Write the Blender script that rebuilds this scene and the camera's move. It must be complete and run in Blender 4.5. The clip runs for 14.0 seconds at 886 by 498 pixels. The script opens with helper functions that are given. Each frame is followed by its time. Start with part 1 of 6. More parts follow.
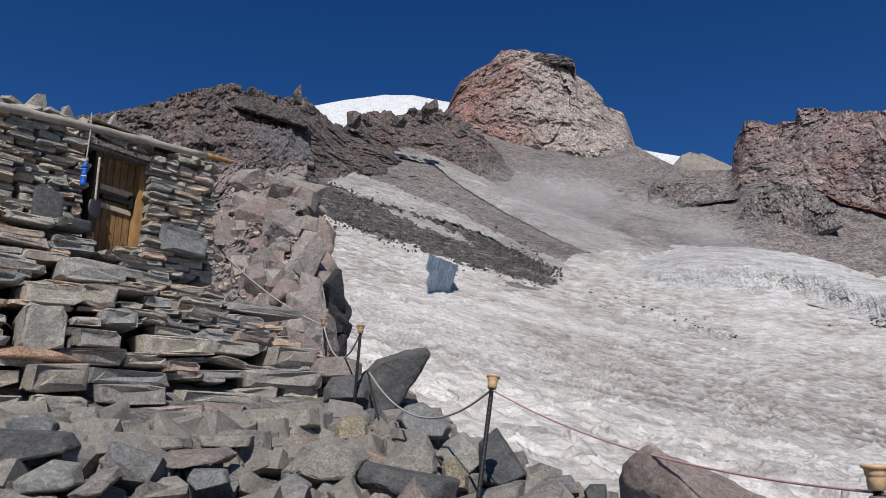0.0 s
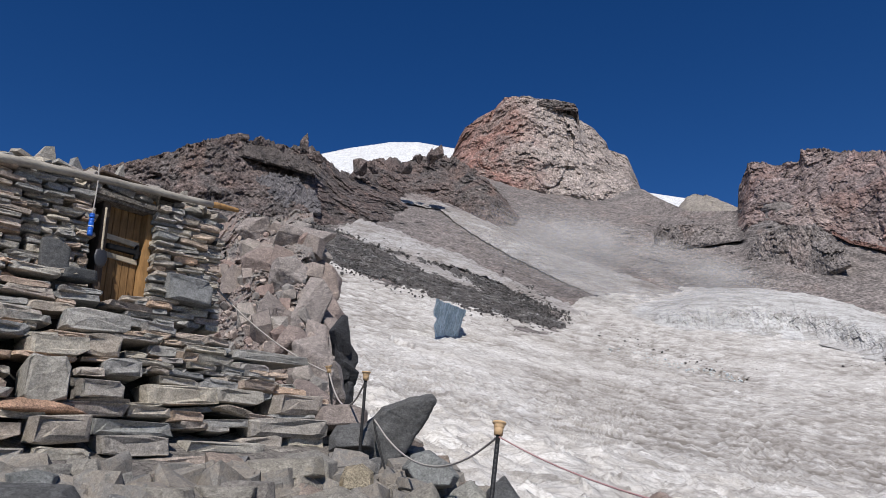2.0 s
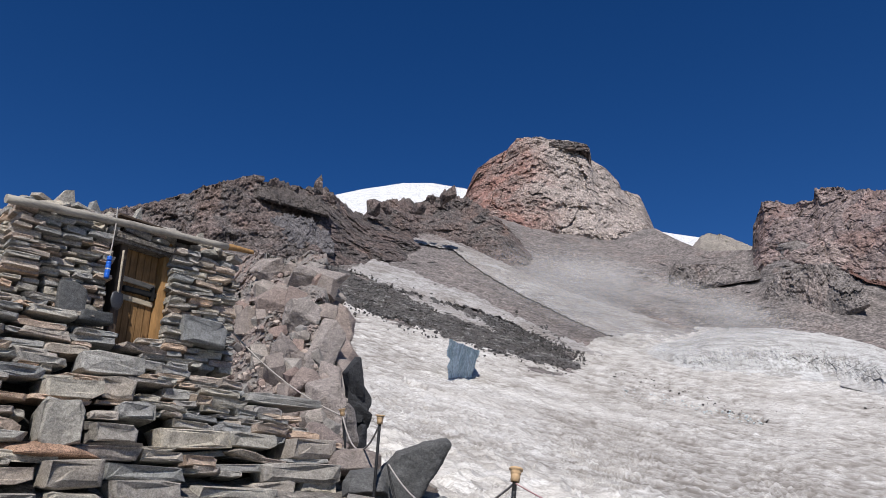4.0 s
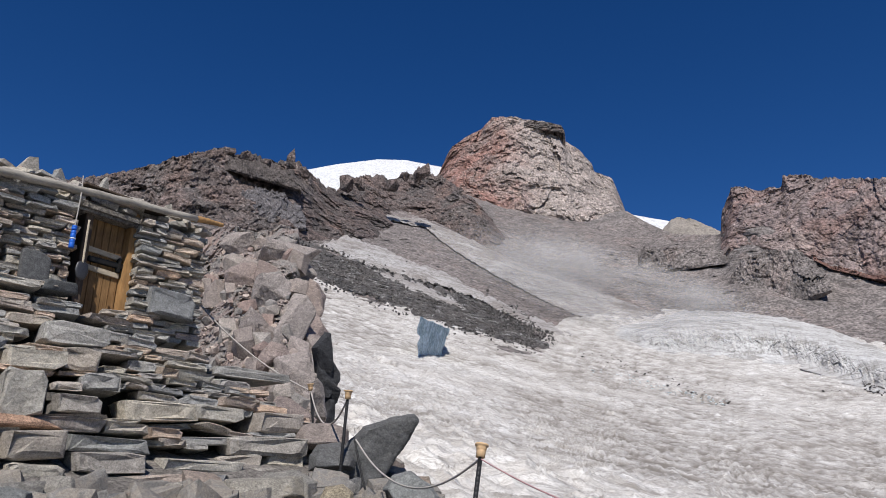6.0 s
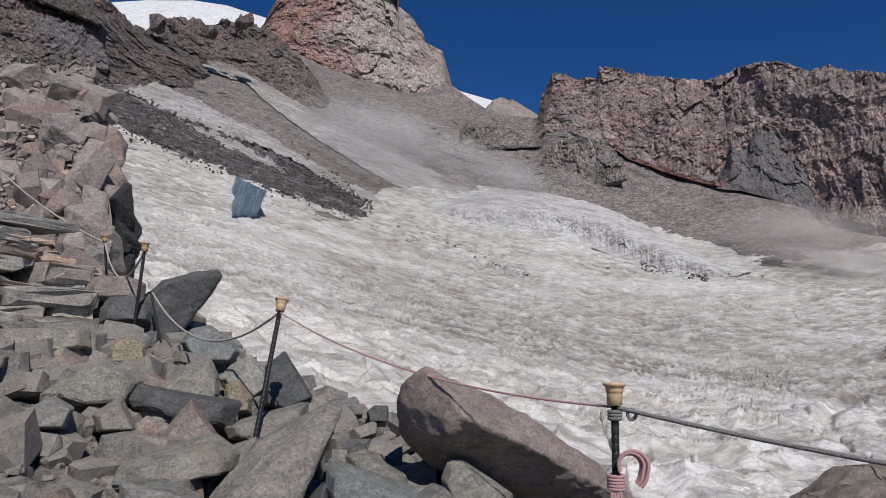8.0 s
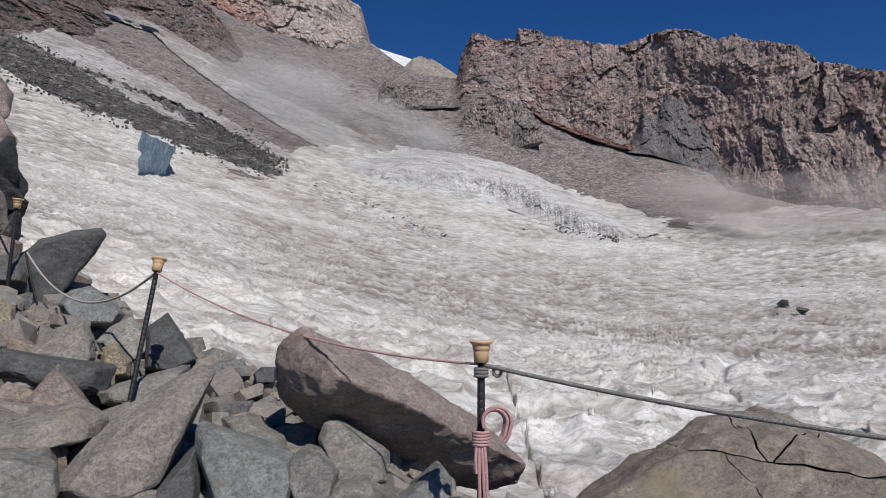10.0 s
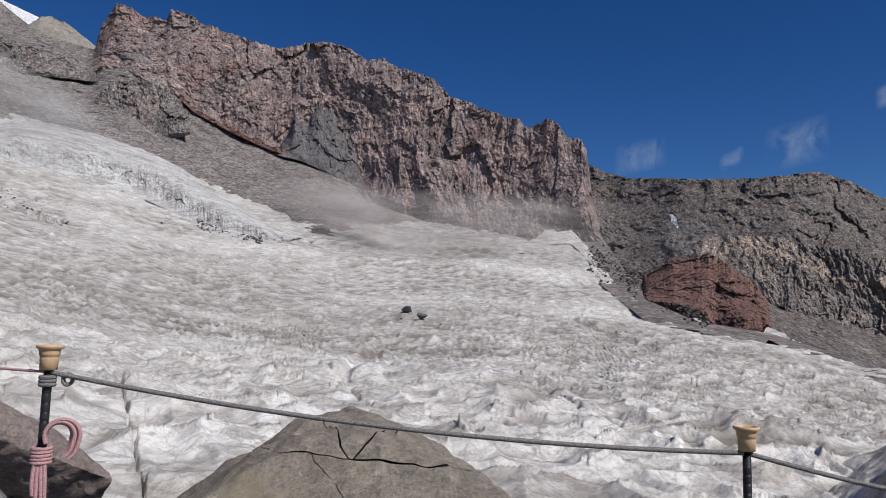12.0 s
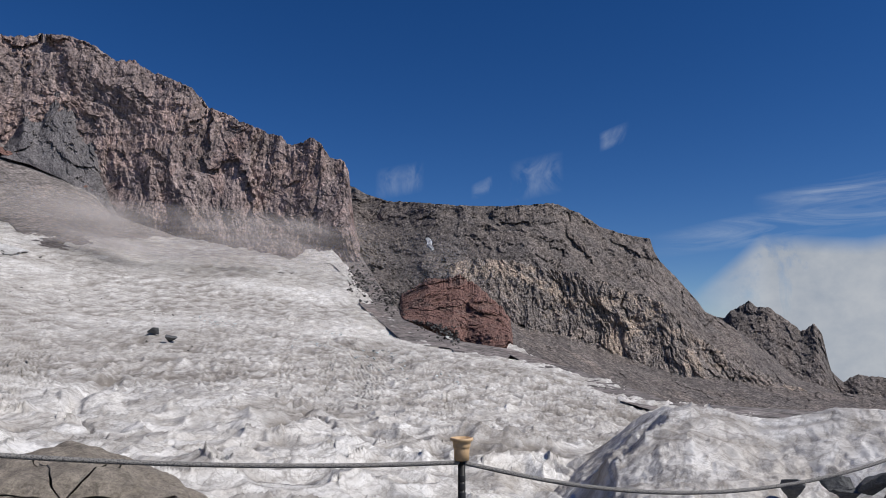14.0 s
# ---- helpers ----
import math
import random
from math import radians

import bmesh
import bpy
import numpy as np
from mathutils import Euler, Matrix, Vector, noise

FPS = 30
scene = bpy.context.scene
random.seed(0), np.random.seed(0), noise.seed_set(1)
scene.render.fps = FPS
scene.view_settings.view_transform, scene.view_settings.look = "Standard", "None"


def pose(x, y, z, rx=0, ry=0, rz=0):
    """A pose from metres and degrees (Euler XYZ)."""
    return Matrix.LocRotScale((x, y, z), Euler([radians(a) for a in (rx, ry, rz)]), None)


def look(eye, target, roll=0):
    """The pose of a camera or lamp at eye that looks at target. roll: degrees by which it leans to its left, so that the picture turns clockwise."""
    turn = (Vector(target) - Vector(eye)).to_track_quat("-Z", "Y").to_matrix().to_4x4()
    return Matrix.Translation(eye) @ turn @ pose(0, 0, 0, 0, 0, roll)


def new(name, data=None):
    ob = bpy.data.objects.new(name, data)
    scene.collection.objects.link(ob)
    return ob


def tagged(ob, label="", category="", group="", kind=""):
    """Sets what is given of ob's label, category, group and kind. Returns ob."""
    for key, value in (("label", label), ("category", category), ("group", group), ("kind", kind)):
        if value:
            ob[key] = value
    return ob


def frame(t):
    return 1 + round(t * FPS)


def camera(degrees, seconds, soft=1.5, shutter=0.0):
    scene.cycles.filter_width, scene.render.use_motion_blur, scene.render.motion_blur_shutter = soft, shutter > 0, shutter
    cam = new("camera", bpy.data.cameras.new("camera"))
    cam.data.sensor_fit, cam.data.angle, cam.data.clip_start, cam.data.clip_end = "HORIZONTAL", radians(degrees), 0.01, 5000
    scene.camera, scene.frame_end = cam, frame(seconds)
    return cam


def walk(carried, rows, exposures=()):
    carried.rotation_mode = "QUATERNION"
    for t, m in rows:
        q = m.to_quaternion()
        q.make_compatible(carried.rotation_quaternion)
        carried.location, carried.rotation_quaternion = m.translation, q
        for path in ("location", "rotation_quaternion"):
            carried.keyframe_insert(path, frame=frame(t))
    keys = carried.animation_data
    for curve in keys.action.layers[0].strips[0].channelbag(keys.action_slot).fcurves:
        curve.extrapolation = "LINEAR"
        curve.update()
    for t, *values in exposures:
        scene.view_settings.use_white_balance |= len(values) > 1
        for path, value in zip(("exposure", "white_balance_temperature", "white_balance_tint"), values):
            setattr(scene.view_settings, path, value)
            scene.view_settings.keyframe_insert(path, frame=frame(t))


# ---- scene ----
cam = camera(63.0, 14.0, soft=0.5)
PATH = [
    (0.0, pose(-0.015, 0.028, 1.602, 104.00, -0.01, 0.03)),
    (0.5, pose(-0.024, 0.026, 1.604, 105.16, -0.25, 0.85)),
    (1.0, pose(-0.016, 0.031, 1.608, 106.25, -0.16, 1.15)),
    (1.5, pose(-0.000, 0.019, 1.610, 106.87, 0.15, 0.90)),
    (2.0, pose(0.011, 0.036, 1.602, 107.57, 0.61, 0.77)),
    (2.5, pose(0.002, 0.034, 1.614, 108.60, 0.75, 1.06)),
    (3.0, pose(-0.000, 0.031, 1.618, 109.52, 0.74, 1.57)),
    (5.5, pose(-0.007, 0.038, 1.631, 111.37, 0.31, 1.86)),
    (6.0, pose(0.007, 0.039, 1.617, 109.00, -0.06, -0.70)),
    (6.5, pose(0.031, 0.059, 1.595, 105.46, -0.16, -5.10)),
    (7.0, pose(0.061, 0.066, 1.577, 102.32, -0.37, -9.85)),
    (7.5, pose(0.071, 0.077, 1.569, 100.16, -0.48, -13.41)),
    (10.0, pose(0.326, 0.065, 1.563, 95.52, 0.07, -21.74)),
    (10.5, pose(0.374, 0.073, 1.564, 95.43, 0.21, -27.15)),
    (11.0, pose(0.405, 0.070, 1.561, 95.25, -0.12, -34.37)),
    (11.5, pose(0.449, 0.012, 1.566, 95.32, -0.63, -42.25)),
    (12.0, pose(0.487, -0.030, 1.578, 95.89, -1.03, -49.69)),
    (12.5, pose(0.492, -0.079, 1.597, 96.72, -0.98, -56.17)),
    (13.0, pose(0.490, -0.114, 1.600, 97.31, -0.70, -61.61)),
    (13.5, pose(0.482, -0.155, 1.597, 97.59, -0.25, -65.84)),
    (14.0, pose(0.468, -0.168, 1.591, 97.62, 0.02, -68.47)),
]
walk(cam, PATH, [(0.0, 0.0), (1.0, 0.02), (2.0, 0.1), (3.0, 0.18), (5.5, 0.18), (6.0, 0.18), (6.5, 0.22), (7.0, -0.02), (7.5, -0.17), (10.0, -0.06), (12.0, -0.05), (14.0, 0.02)])

# ---- light: high clear noon sun behind the hut side, deep alpine sky ----
SUN_AZ, SUN_EL = -179.0, 46.0
world = bpy.data.worlds.new("sky")
scene.world = world
world.use_nodes = True
wn = world.node_tree
sky = wn.nodes.new("ShaderNodeTexSky")
sky.sky_type, sky.sun_disc = "NISHITA", False
sky.sun_elevation, sky.sun_rotation = radians(SUN_EL), radians(SUN_AZ)
sky.altitude, sky.air_density, sky.dust_density, sky.ozone_density = 3100, 1.0, 0.0, 3.0
tint = wn.nodes.new("ShaderNodeHueSaturation")
tint.inputs["Hue"].default_value = 0.511
tint.inputs["Saturation"].default_value = 1.31
wn.links.new(sky.outputs[0], tint.inputs["Color"])
wn.links.new(tint.outputs[0], wn.nodes["Background"].inputs[0])
wn.nodes["Background"].inputs[1].default_value = 0.075
sun_data = bpy.data.lights.new("sun", "SUN")
sun_data.energy, sun_data.angle, sun_data.color = 4.4, radians(0.53), (1.0, 0.955, 0.9)
sun = new("sun", sun_data)
sa, se = radians(SUN_AZ), radians(SUN_EL)
sun.matrix_world = look((200 * math.sin(sa) * math.cos(se), 200 * math.cos(sa) * math.cos(se), 200 * math.sin(se)), (0, 0, 0))

# ---- materials ----
def shader(name, rough=0.9, metal=0.0):
    m = bpy.data.materials.new(name)
    m.use_nodes = True
    t = m.node_tree
    p = t.nodes["Principled BSDF"]
    p.inputs["Roughness"].default_value, p.inputs["Metallic"].default_value = rough, metal
    p.inputs["Specular IOR Level"].default_value = 0.25
    return m, t, p


def coords(t, scale=(1, 1, 1), vary=False):
    """Texture places in metres: in the object's own space, or in the world for stones that share a mesh at many sizes."""
    mp = t.nodes.new("ShaderNodeMapping")
    mp.inputs["Scale"].default_value = scale
    if vary:
        t.links.new(t.nodes.new("ShaderNodeNewGeometry").outputs["Position"], mp.inputs["Vector"])
    else:
        t.links.new(t.nodes.new("ShaderNodeTexCoord").outputs["Object"], mp.inputs["Vector"])
    return mp.outputs[0]


def tex_noise(t, vec, scale, detail=5.0, rough=0.6, warp=0.0):
    n = t.nodes.new("ShaderNodeTexNoise")
    n.inputs["Scale"].default_value, n.inputs["Detail"].default_value = scale, detail
    n.inputs["Roughness"].default_value, n.inputs["Distortion"].default_value = rough, warp
    t.links.new(vec, n.inputs["Vector"])
    return n.outputs["Fac"]


def ramp(t, fac, stops):
    r = t.nodes.new("ShaderNodeValToRGB")
    e = r.color_ramp.elements
    while len(e) < len(stops):
        e.new(0.5)
    for k, (pos, col) in zip(e, stops):
        k.position = pos
        k.color = (*col, 1) if isinstance(col, tuple) else (col, col, col, 1)
    t.links.new(fac, r.inputs[0])
    return r.outputs[0]


def mix(t, a, b, fac, mode="MIX"):
    n = t.nodes.new("ShaderNodeMix")
    n.data_type, n.blend_type = "RGBA", mode
    for sock, val in ((n.inputs[0], fac), (n.inputs[6], a), (n.inputs[7], b)):
        if isinstance(val, (int, float)):
            sock.default_value = val
        elif isinstance(val, tuple):
            sock.default_value = (*val, 1)
        else:
            t.links.new(val, sock)
    return n.outputs[2]


def bump(t, p, height, strength, dist, prev=None):
    b = t.nodes.new("ShaderNodeBump")
    b.inputs["Strength"].default_value, b.inputs["Distance"].default_value = strength, dist
    t.links.new(height, b.inputs["Height"])
    if prev is not None:
        t.links.new(prev, b.inputs["Normal"])
    t.links.new(b.outputs[0], p.inputs["Normal"])
    return b.outputs[0]


def attribute(t, name):
    a = t.nodes.new("ShaderNodeAttribute")
    a.attribute_name = name
    return a.outputs["Fac"]


def far_rock(name, cols, big, streak=1.0, bump_d=6.0, speckle=0.25, patch=None, cleft=0.3, strata=0.0, side=None):
    """Mountain rock: broad patches of colour, streaks down the face, thin beds, broken grain and dark clefts."""
    m, t, p = shader(name, 0.95)
    v = coords(t)
    vs = coords(t, (1, 1, streak))
    n1 = tex_noise(t, v, big, 8, 0.72, 0.9)
    col = ramp(t, n1, [(0.3 + 0.4 * i / (len(cols) - 1), c) for i, c in enumerate(cols)])
    if side:
        # a second rock that takes over from one place to another along the x axis, with a ragged seam
        tone, x0, x1 = side
        sep = t.nodes.new("ShaderNodeSeparateXYZ")
        t.links.new(v, sep.inputs[0])
        jit = t.nodes.new("ShaderNodeMath")
        jit.operation, jit.inputs[1].default_value = "MULTIPLY_ADD", (x1 - x0) * 2.2
        t.links.new(tex_noise(t, v, big * 2, 6, 0.7), jit.inputs[0])
        t.links.new(sep.outputs["X"], jit.inputs[2])
        rng = t.nodes.new("ShaderNodeMapRange")
        rng.inputs["From Min"].default_value, rng.inputs["From Max"].default_value = x0 + (x1 - x0) * 1.1, x1 + (x1 - x0) * 1.1
        t.links.new(jit.outputs[0], rng.inputs["Value"])
        col = mix(t, col, tone, rng.outputs["Result"])
    n2 = tex_noise(t, vs, big * 6, 8, 0.75, 0.5)
    col = mix(t, col, ramp(t, n2, [(0.3, 0.55), (0.5, 0.97), (0.7, 1.35)]), 0.7, "MULTIPLY")
    if patch:
        n4 = tex_noise(t, coords(t, (1, 1, 0.6)), big * 2.7, 6, 0.65, 1.0)
        col = mix(t, col, patch, ramp(t, n4, [(0.54, 0.0), (0.68, 0.75)]))
    if strata:
        nb = tex_noise(t, coords(t, (0.12, 0.12, 1)), big * 8, 6, 0.7, 0.6)
        col = mix(t, col, ramp(t, nb, [(0.36, 0.5), (0.5, 1.0), (0.64, 1.25)]), strata, "MULTIPLY")
    n3 = tex_noise(t, v, big * 45, 5, 0.62)
    col = mix(t, col, ramp(t, n3, [(0.34, 0.2), (0.5, 0.98), (0.66, 2.0)]), speckle, "MULTIPLY")
    n5 = tex_noise(t, coords(t, (1, 1, 0.5 + 0.5 * streak)), big * 16, 5, 0.65, 0.4)
    col = mix(t, col, ramp(t, n5, [(0.36, 0.4), (0.5, 1.0), (0.64, 1.5)]), speckle * 0.8, "MULTIPLY")
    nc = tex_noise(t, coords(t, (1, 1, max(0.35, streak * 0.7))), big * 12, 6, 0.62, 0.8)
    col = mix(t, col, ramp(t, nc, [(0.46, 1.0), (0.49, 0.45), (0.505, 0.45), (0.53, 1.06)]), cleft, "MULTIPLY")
    t.links.new(col, p.inputs["Base Color"])
    b = bump(t, p, n2, 0.7, bump_d)
    bump(t, p, n3, 1.0, bump_d * 0.25, b)
    return m


def stone(name, cols, lichen=None, grain=14.0, speck=0.9):
    """Broken volcanic stone for things near by; each stone takes its own tone, with layered grain, pits and stains."""
    m, t, p = shader(name, 0.82)
    v = coords(t, vary=True)
    info = t.nodes.new("ShaderNodeObjectInfo")
    col = ramp(t, info.outputs["Random"], [((i + 0.5) / len(cols), c) for i, c in enumerate(cols)])
    n1 = tex_noise(t, v, grain * 0.13, 10, 0.72, 0.8)
    col = mix(t, col, ramp(t, n1, [(0.3, 0.5), (0.5, 1.0), (0.7, 1.4)]), 0.6, "MULTIPLY")
    vl = coords(t, (0.8, 0.8, 1.4), vary=True)
    nl = tex_noise(t, vl, grain * 0.45, 9, 0.78, 1.0)
    col = mix(t, col, ramp(t, nl, [(0.34, 0.4), (0.5, 1.0), (0.66, 1.5)]), 0.65, "MULTIPLY")
    n2 = tex_noise(t, v, grain * 1.6, 6, 0.85)
    col = mix(t, col, ramp(t, n2, [(0.38, 0.3), (0.5, 1.0), (0.62, 1.65)]), speck, "MULTIPLY")
    if lichen:
        n3 = tex_noise(t, v, 1.7, 6, 0.7, 0.8)
        col = mix(t, col, lichen, ramp(t, n3, [(0.57, 0.0), (0.66, 0.6)]))
    t.links.new(col, p.inputs["Base Color"])
    b = bump(t, p, n1, 0.6, 1.2 / grain)
    b = bump(t, p, nl, 1.0, 0.45 / grain, b)
    bump(t, p, n2, 0.8, 0.25 / grain, b)
    return m


def snow(name, dirt_shade, scale, streak=(1, 1, 1), clean=(0.8, 0.82, 0.85), fine=1.0, amount=1.0, lines=0.15):
    m, t, p = shader(name, 0.9)
    p.inputs["Specular IOR Level"].default_value = 0.1
    v = coords(t, streak)
    n1 = tex_noise(t, v, scale, 6, 0.65, 0.5)
    n2 = tex_noise(t, v, scale * 14, 4, 0.65, 0.3)
    f = ramp(t, n1, [(0.36, 0.0), (0.64, amount)])
    col = mix(t, clean, dirt_shade, f)
    nm = tex_noise(t, coords(t), lines * 1.3, 6, 0.7, 0.6)
    col = mix(t, col, dirt_shade, ramp(t, nm, [(0.52, 0.0), (0.66, 0.42)]))
    g = ramp(t, n2, [(0.35, 0.78), (0.6, 1.05)])
    col = mix(t, col, g, 0.8, "MULTIPLY")
    n3 = tex_noise(t, coords(t), fine, 5, 0.7)
    for k, part_of in ((lines * 0.4, 0.6), (lines * 1.5, 0.55)):
        nl = tex_noise(t, coords(t, (0.7, 1.3, 1)), k, 6, 0.6, 0.5)
        band_of = ramp(t, nl, [(0.47, 0.0), (0.493, part_of), (0.507, part_of), (0.53, 0.0)])
        col = mix(t, col, (dirt_shade[0] * 0.55, dirt_shade[1] * 0.53, dirt_shade[2] * 0.5), band_of)
    n4 = tex_noise(t, coords(t), fine * 0.6, 8, 0.8)
    col = mix(t, col, ramp(t, n4, [(0.36, 0.62), (0.5, 1.0), (0.64, 1.12)]), 0.8, "MULTIPLY")
    a = attribute(t, "dirt_shade")
    col = mix(t, col, (dirt_shade[0] * 0.75, dirt_shade[1] * 0.72, dirt_shade[2] * 0.7), a)
    t.links.new(col, p.inputs["Base Color"])
    b = bump(t, p, n2, 0.5, 0.25 / scale / 14)
    bump(t, p, n3, 0.8, 0.25 / fine, b)
    return m


def firn(name, clean, dust, deep):
    """Old summer snow: pale crests, dust gathered in the cups and long dusty drifts, with a coarse wet grain."""
    m, t, p = shader(name, 0.85)
    p.inputs["Specular IOR Level"].default_value = 0.15
    v = coords(t)
    wide = tex_noise(t, coords(t, (0.6, 1, 1)), 0.035, 6, 0.6, 0.7)
    col = mix(t, clean, dust, ramp(t, wide, [(0.4, 0.0), (0.68, 0.6)]))
    drift = tex_noise(t, coords(t, (0.45, 1.3, 1)), 0.5, 7, 0.68, 0.5)
    col = mix(t, col, dust, ramp(t, drift, [(0.44, 0.0), (0.62, 0.75)]))
    # dust in the cups and, on the glacier, slope shading painted with it
    col = mix(t, col, deep, attribute(t, "dirt_shade"))
    relief = []
    for k, wide_of, part_of in ((1.8, 0.06, 0.35), (0.2, 0.06, 0.5)):
        nz = t.nodes.new("ShaderNodeTexNoise")
        nz.inputs["Scale"].default_value, nz.inputs["Detail"].default_value = k * 0.8, 4
        t.links.new(v, nz.inputs["Vector"])
        warp = t.nodes.new("ShaderNodeVectorMath")
        warp.operation = "MULTIPLY_ADD"
        t.links.new(nz.outputs["Color"], warp.inputs[0])
        warp.inputs[1].default_value = (1.3 / k, 1.3 / k, 1.3 / k)
        t.links.new(coords(t, (0.75, 1.5, 0.6)), warp.inputs[2])
        vo = t.nodes.new("ShaderNodeTexVoronoi")
        vo.feature = "DISTANCE_TO_EDGE"
        vo.inputs["Scale"].default_value = k
        t.links.new(warp.outputs[0], vo.inputs["Vector"])
        mask = ramp(t, tex_noise(t, v, k * 0.5, 5, 0.6), [(0.42, 0.0), (0.5, part_of)])
        rim = mix(t, (0.0, 0.0, 0.0), mask, ramp(t, vo.outputs["Distance"], [(0.0, 1.0), (wide_of * 0.4, 0.7), (wide_of, 0.0)]))
        col = mix(t, col, deep, rim)
        relief.append((vo.outputs["Distance"], 0.3 / k))
    for k, part_of in ((2.6, 0.4), (0.8, 0.35), (0.22, 0.5), (0.07, 0.45)):
        nl = tex_noise(t, coords(t, (0.75, 1.2, 1)), k, 7, 0.62, 0.8)
        col = mix(t, col, deep, ramp(t, nl, [(0.475, 0.0), (0.495, part_of), (0.5, part_of), (0.512, 0.0)]))
    grain = tex_noise(t, v, 6.0, 8, 0.8)
    col = mix(t, col, ramp(t, grain, [(0.36, 0.72), (0.5, 1.0), (0.64, 1.1)]), 0.75, "MULTIPLY")
    t.links.new(col, p.inputs["Base Color"])
    b = bump(t, p, grain, 0.8, 0.05)
    for height, tall in relief:
        b = bump(t, p, height, 0.3, tall, b)
    return m


M_GLACIER = firn("dirty_snow", (0.78, 0.767, 0.75), (0.51, 0.478, 0.442), (0.22, 0.198, 0.176))
M_SNOWFAR = snow("far_snow", (0.612, 0.612, 0.62), 0.02, fine=0.3, amount=0.5)
M_SNOWDUST = snow("dusty_snow", (0.28, 0.255, 0.24), 0.03, (1, 1, 1), (0.47, 0.46, 0.455), fine=0.6)
M_ICE = snow("grey_ice", (0.403, 0.392, 0.381), 0.05, (1, 1, 0.3), (0.627, 0.627, 0.627), fine=0.5, lines=0.08, amount=0.7)
M_BLUEICE = snow("blue_ice", (0.527, 0.595, 0.629), 0.12, (1, 1, 0.3), (0.646, 0.697, 0.722), fine=0.8)
M_PINK = far_rock("pink_lava", [(0.17, 0.095, 0.083), (0.27, 0.155, 0.13), (0.22, 0.165, 0.15), (0.34, 0.235, 0.205)], 0.014, 0.7, 2.5, 0.8, (0.4, 0.33, 0.3), 0.15, 0.25, ((0.33, 0.285, 0.262), 60, 130))
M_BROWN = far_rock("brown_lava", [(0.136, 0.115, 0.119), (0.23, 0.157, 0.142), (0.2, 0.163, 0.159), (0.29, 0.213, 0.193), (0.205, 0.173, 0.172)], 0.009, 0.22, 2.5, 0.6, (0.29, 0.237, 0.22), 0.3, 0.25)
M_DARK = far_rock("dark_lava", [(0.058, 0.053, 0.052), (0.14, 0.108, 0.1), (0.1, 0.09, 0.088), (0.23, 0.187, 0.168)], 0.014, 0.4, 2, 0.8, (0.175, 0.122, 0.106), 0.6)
M_GREYBROWN = far_rock("grey_brown_lava", [(0.0806, 0.0722, 0.0722), (0.151, 0.128, 0.117), (0.111, 0.0988, 0.0957), (0.181, 0.15, 0.134)], 0.018, 0.8, 1.5, 0.85, None, 0.2)
M_RED = far_rock("red_scoria", [(0.1, 0.068, 0.06), (0.2, 0.112, 0.094), (0.14, 0.11, 0.1)], 0.06, 0.8, 1.2, 0.7, None, 0.2)
M_SCREE = far_rock("scree", [(0.13, 0.118, 0.115), (0.19, 0.168, 0.16), (0.155, 0.139, 0.134), (0.215, 0.198, 0.19)], 0.012, 0.4, 1.0, 0.7, (0.21, 0.168, 0.154), 0.15)
M_MORAINE = far_rock("moraine_rubble", [(0.0578, 0.0558, 0.0558), (0.116, 0.106, 0.101), (0.0816, 0.0782, 0.0768), (0.142, 0.13, 0.122)], 0.05, 1.0, 1.5, 1.0, (0.36, 0.35, 0.345))
M_GREY = far_rock("grey_rock", [(0.225, 0.203, 0.18), (0.285, 0.255, 0.225)], 0.01, 0.6, 2, 0.4)
M_CRAG = far_rock("crag_lava", [(0.187, 0.161, 0.15), (0.278, 0.223, 0.204), (0.24, 0.224, 0.209), (0.315, 0.276, 0.25)], 0.6, 0.8, 0.08, 0.5)
M_STONE = stone("wall_stone", [(0.32, 0.312, 0.297), (0.427, 0.39, 0.327), (0.229, 0.233, 0.233), (0.474, 0.428, 0.355), (0.352, 0.344, 0.322), (0.504, 0.366, 0.27), (0.26, 0.264, 0.263), (0.397, 0.344, 0.288), (0.291, 0.295, 0.288), (0.42, 0.337, 0.267)], None, grain=34.0, speck=0.5)
M_RUBBLE = stone("rubble_stone", [(0.199, 0.205, 0.199), (0.254, 0.246, 0.218), (0.16, 0.169, 0.172), (0.286, 0.275, 0.242), (0.215, 0.223, 0.218), (0.27, 0.242, 0.21), (0.176, 0.184, 0.186)], (0.27, 0.246, 0.185), grain=36.0, speck=0.55)
M_RUBBLETAN = stone("tan_rubble", [(0.249, 0.232, 0.203), (0.282, 0.261, 0.224), (0.232, 0.22, 0.199)], (0.298, 0.256, 0.187), grain=36.0, speck=0.55)
M_RUBBLERED = stone("red_rubble", [(0.232, 0.196, 0.178), (0.248, 0.204, 0.182)], None, grain=36.0, speck=0.55)
M_SLATE = stone("slate_stone", [(0.0927, 0.0954, 0.0972), (0.108, 0.108, 0.108)], None, grain=36.0, speck=0.5)
M_BOULDER = stone("brown_boulder", [(0.28, 0.229, 0.207), (0.291, 0.239, 0.218)], (0.322, 0.238, 0.184), grain=36.0, speck=0.5)
M_FLATROCK = stone("cracked_rock", [(0.243, 0.211, 0.175), (0.25, 0.217, 0.181)], (0.294, 0.249, 0.169), grain=36.0, speck=0.5)
M_GRAVEL = stone("gravel", [(0.202, 0.187, 0.17), (0.216, 0.197, 0.179)], None)
# near-black core: the shade in gaps between wall stones, put into colour
M_CORE = stone("gap_shade_core", [(0.042, 0.039, 0.0354), (0.045, 0.0411, 0.0372)], None)
M_SPUR = firn("spur_snow", (0.72, 0.705, 0.69), (0.46, 0.425, 0.385), (0.22, 0.194, 0.17))
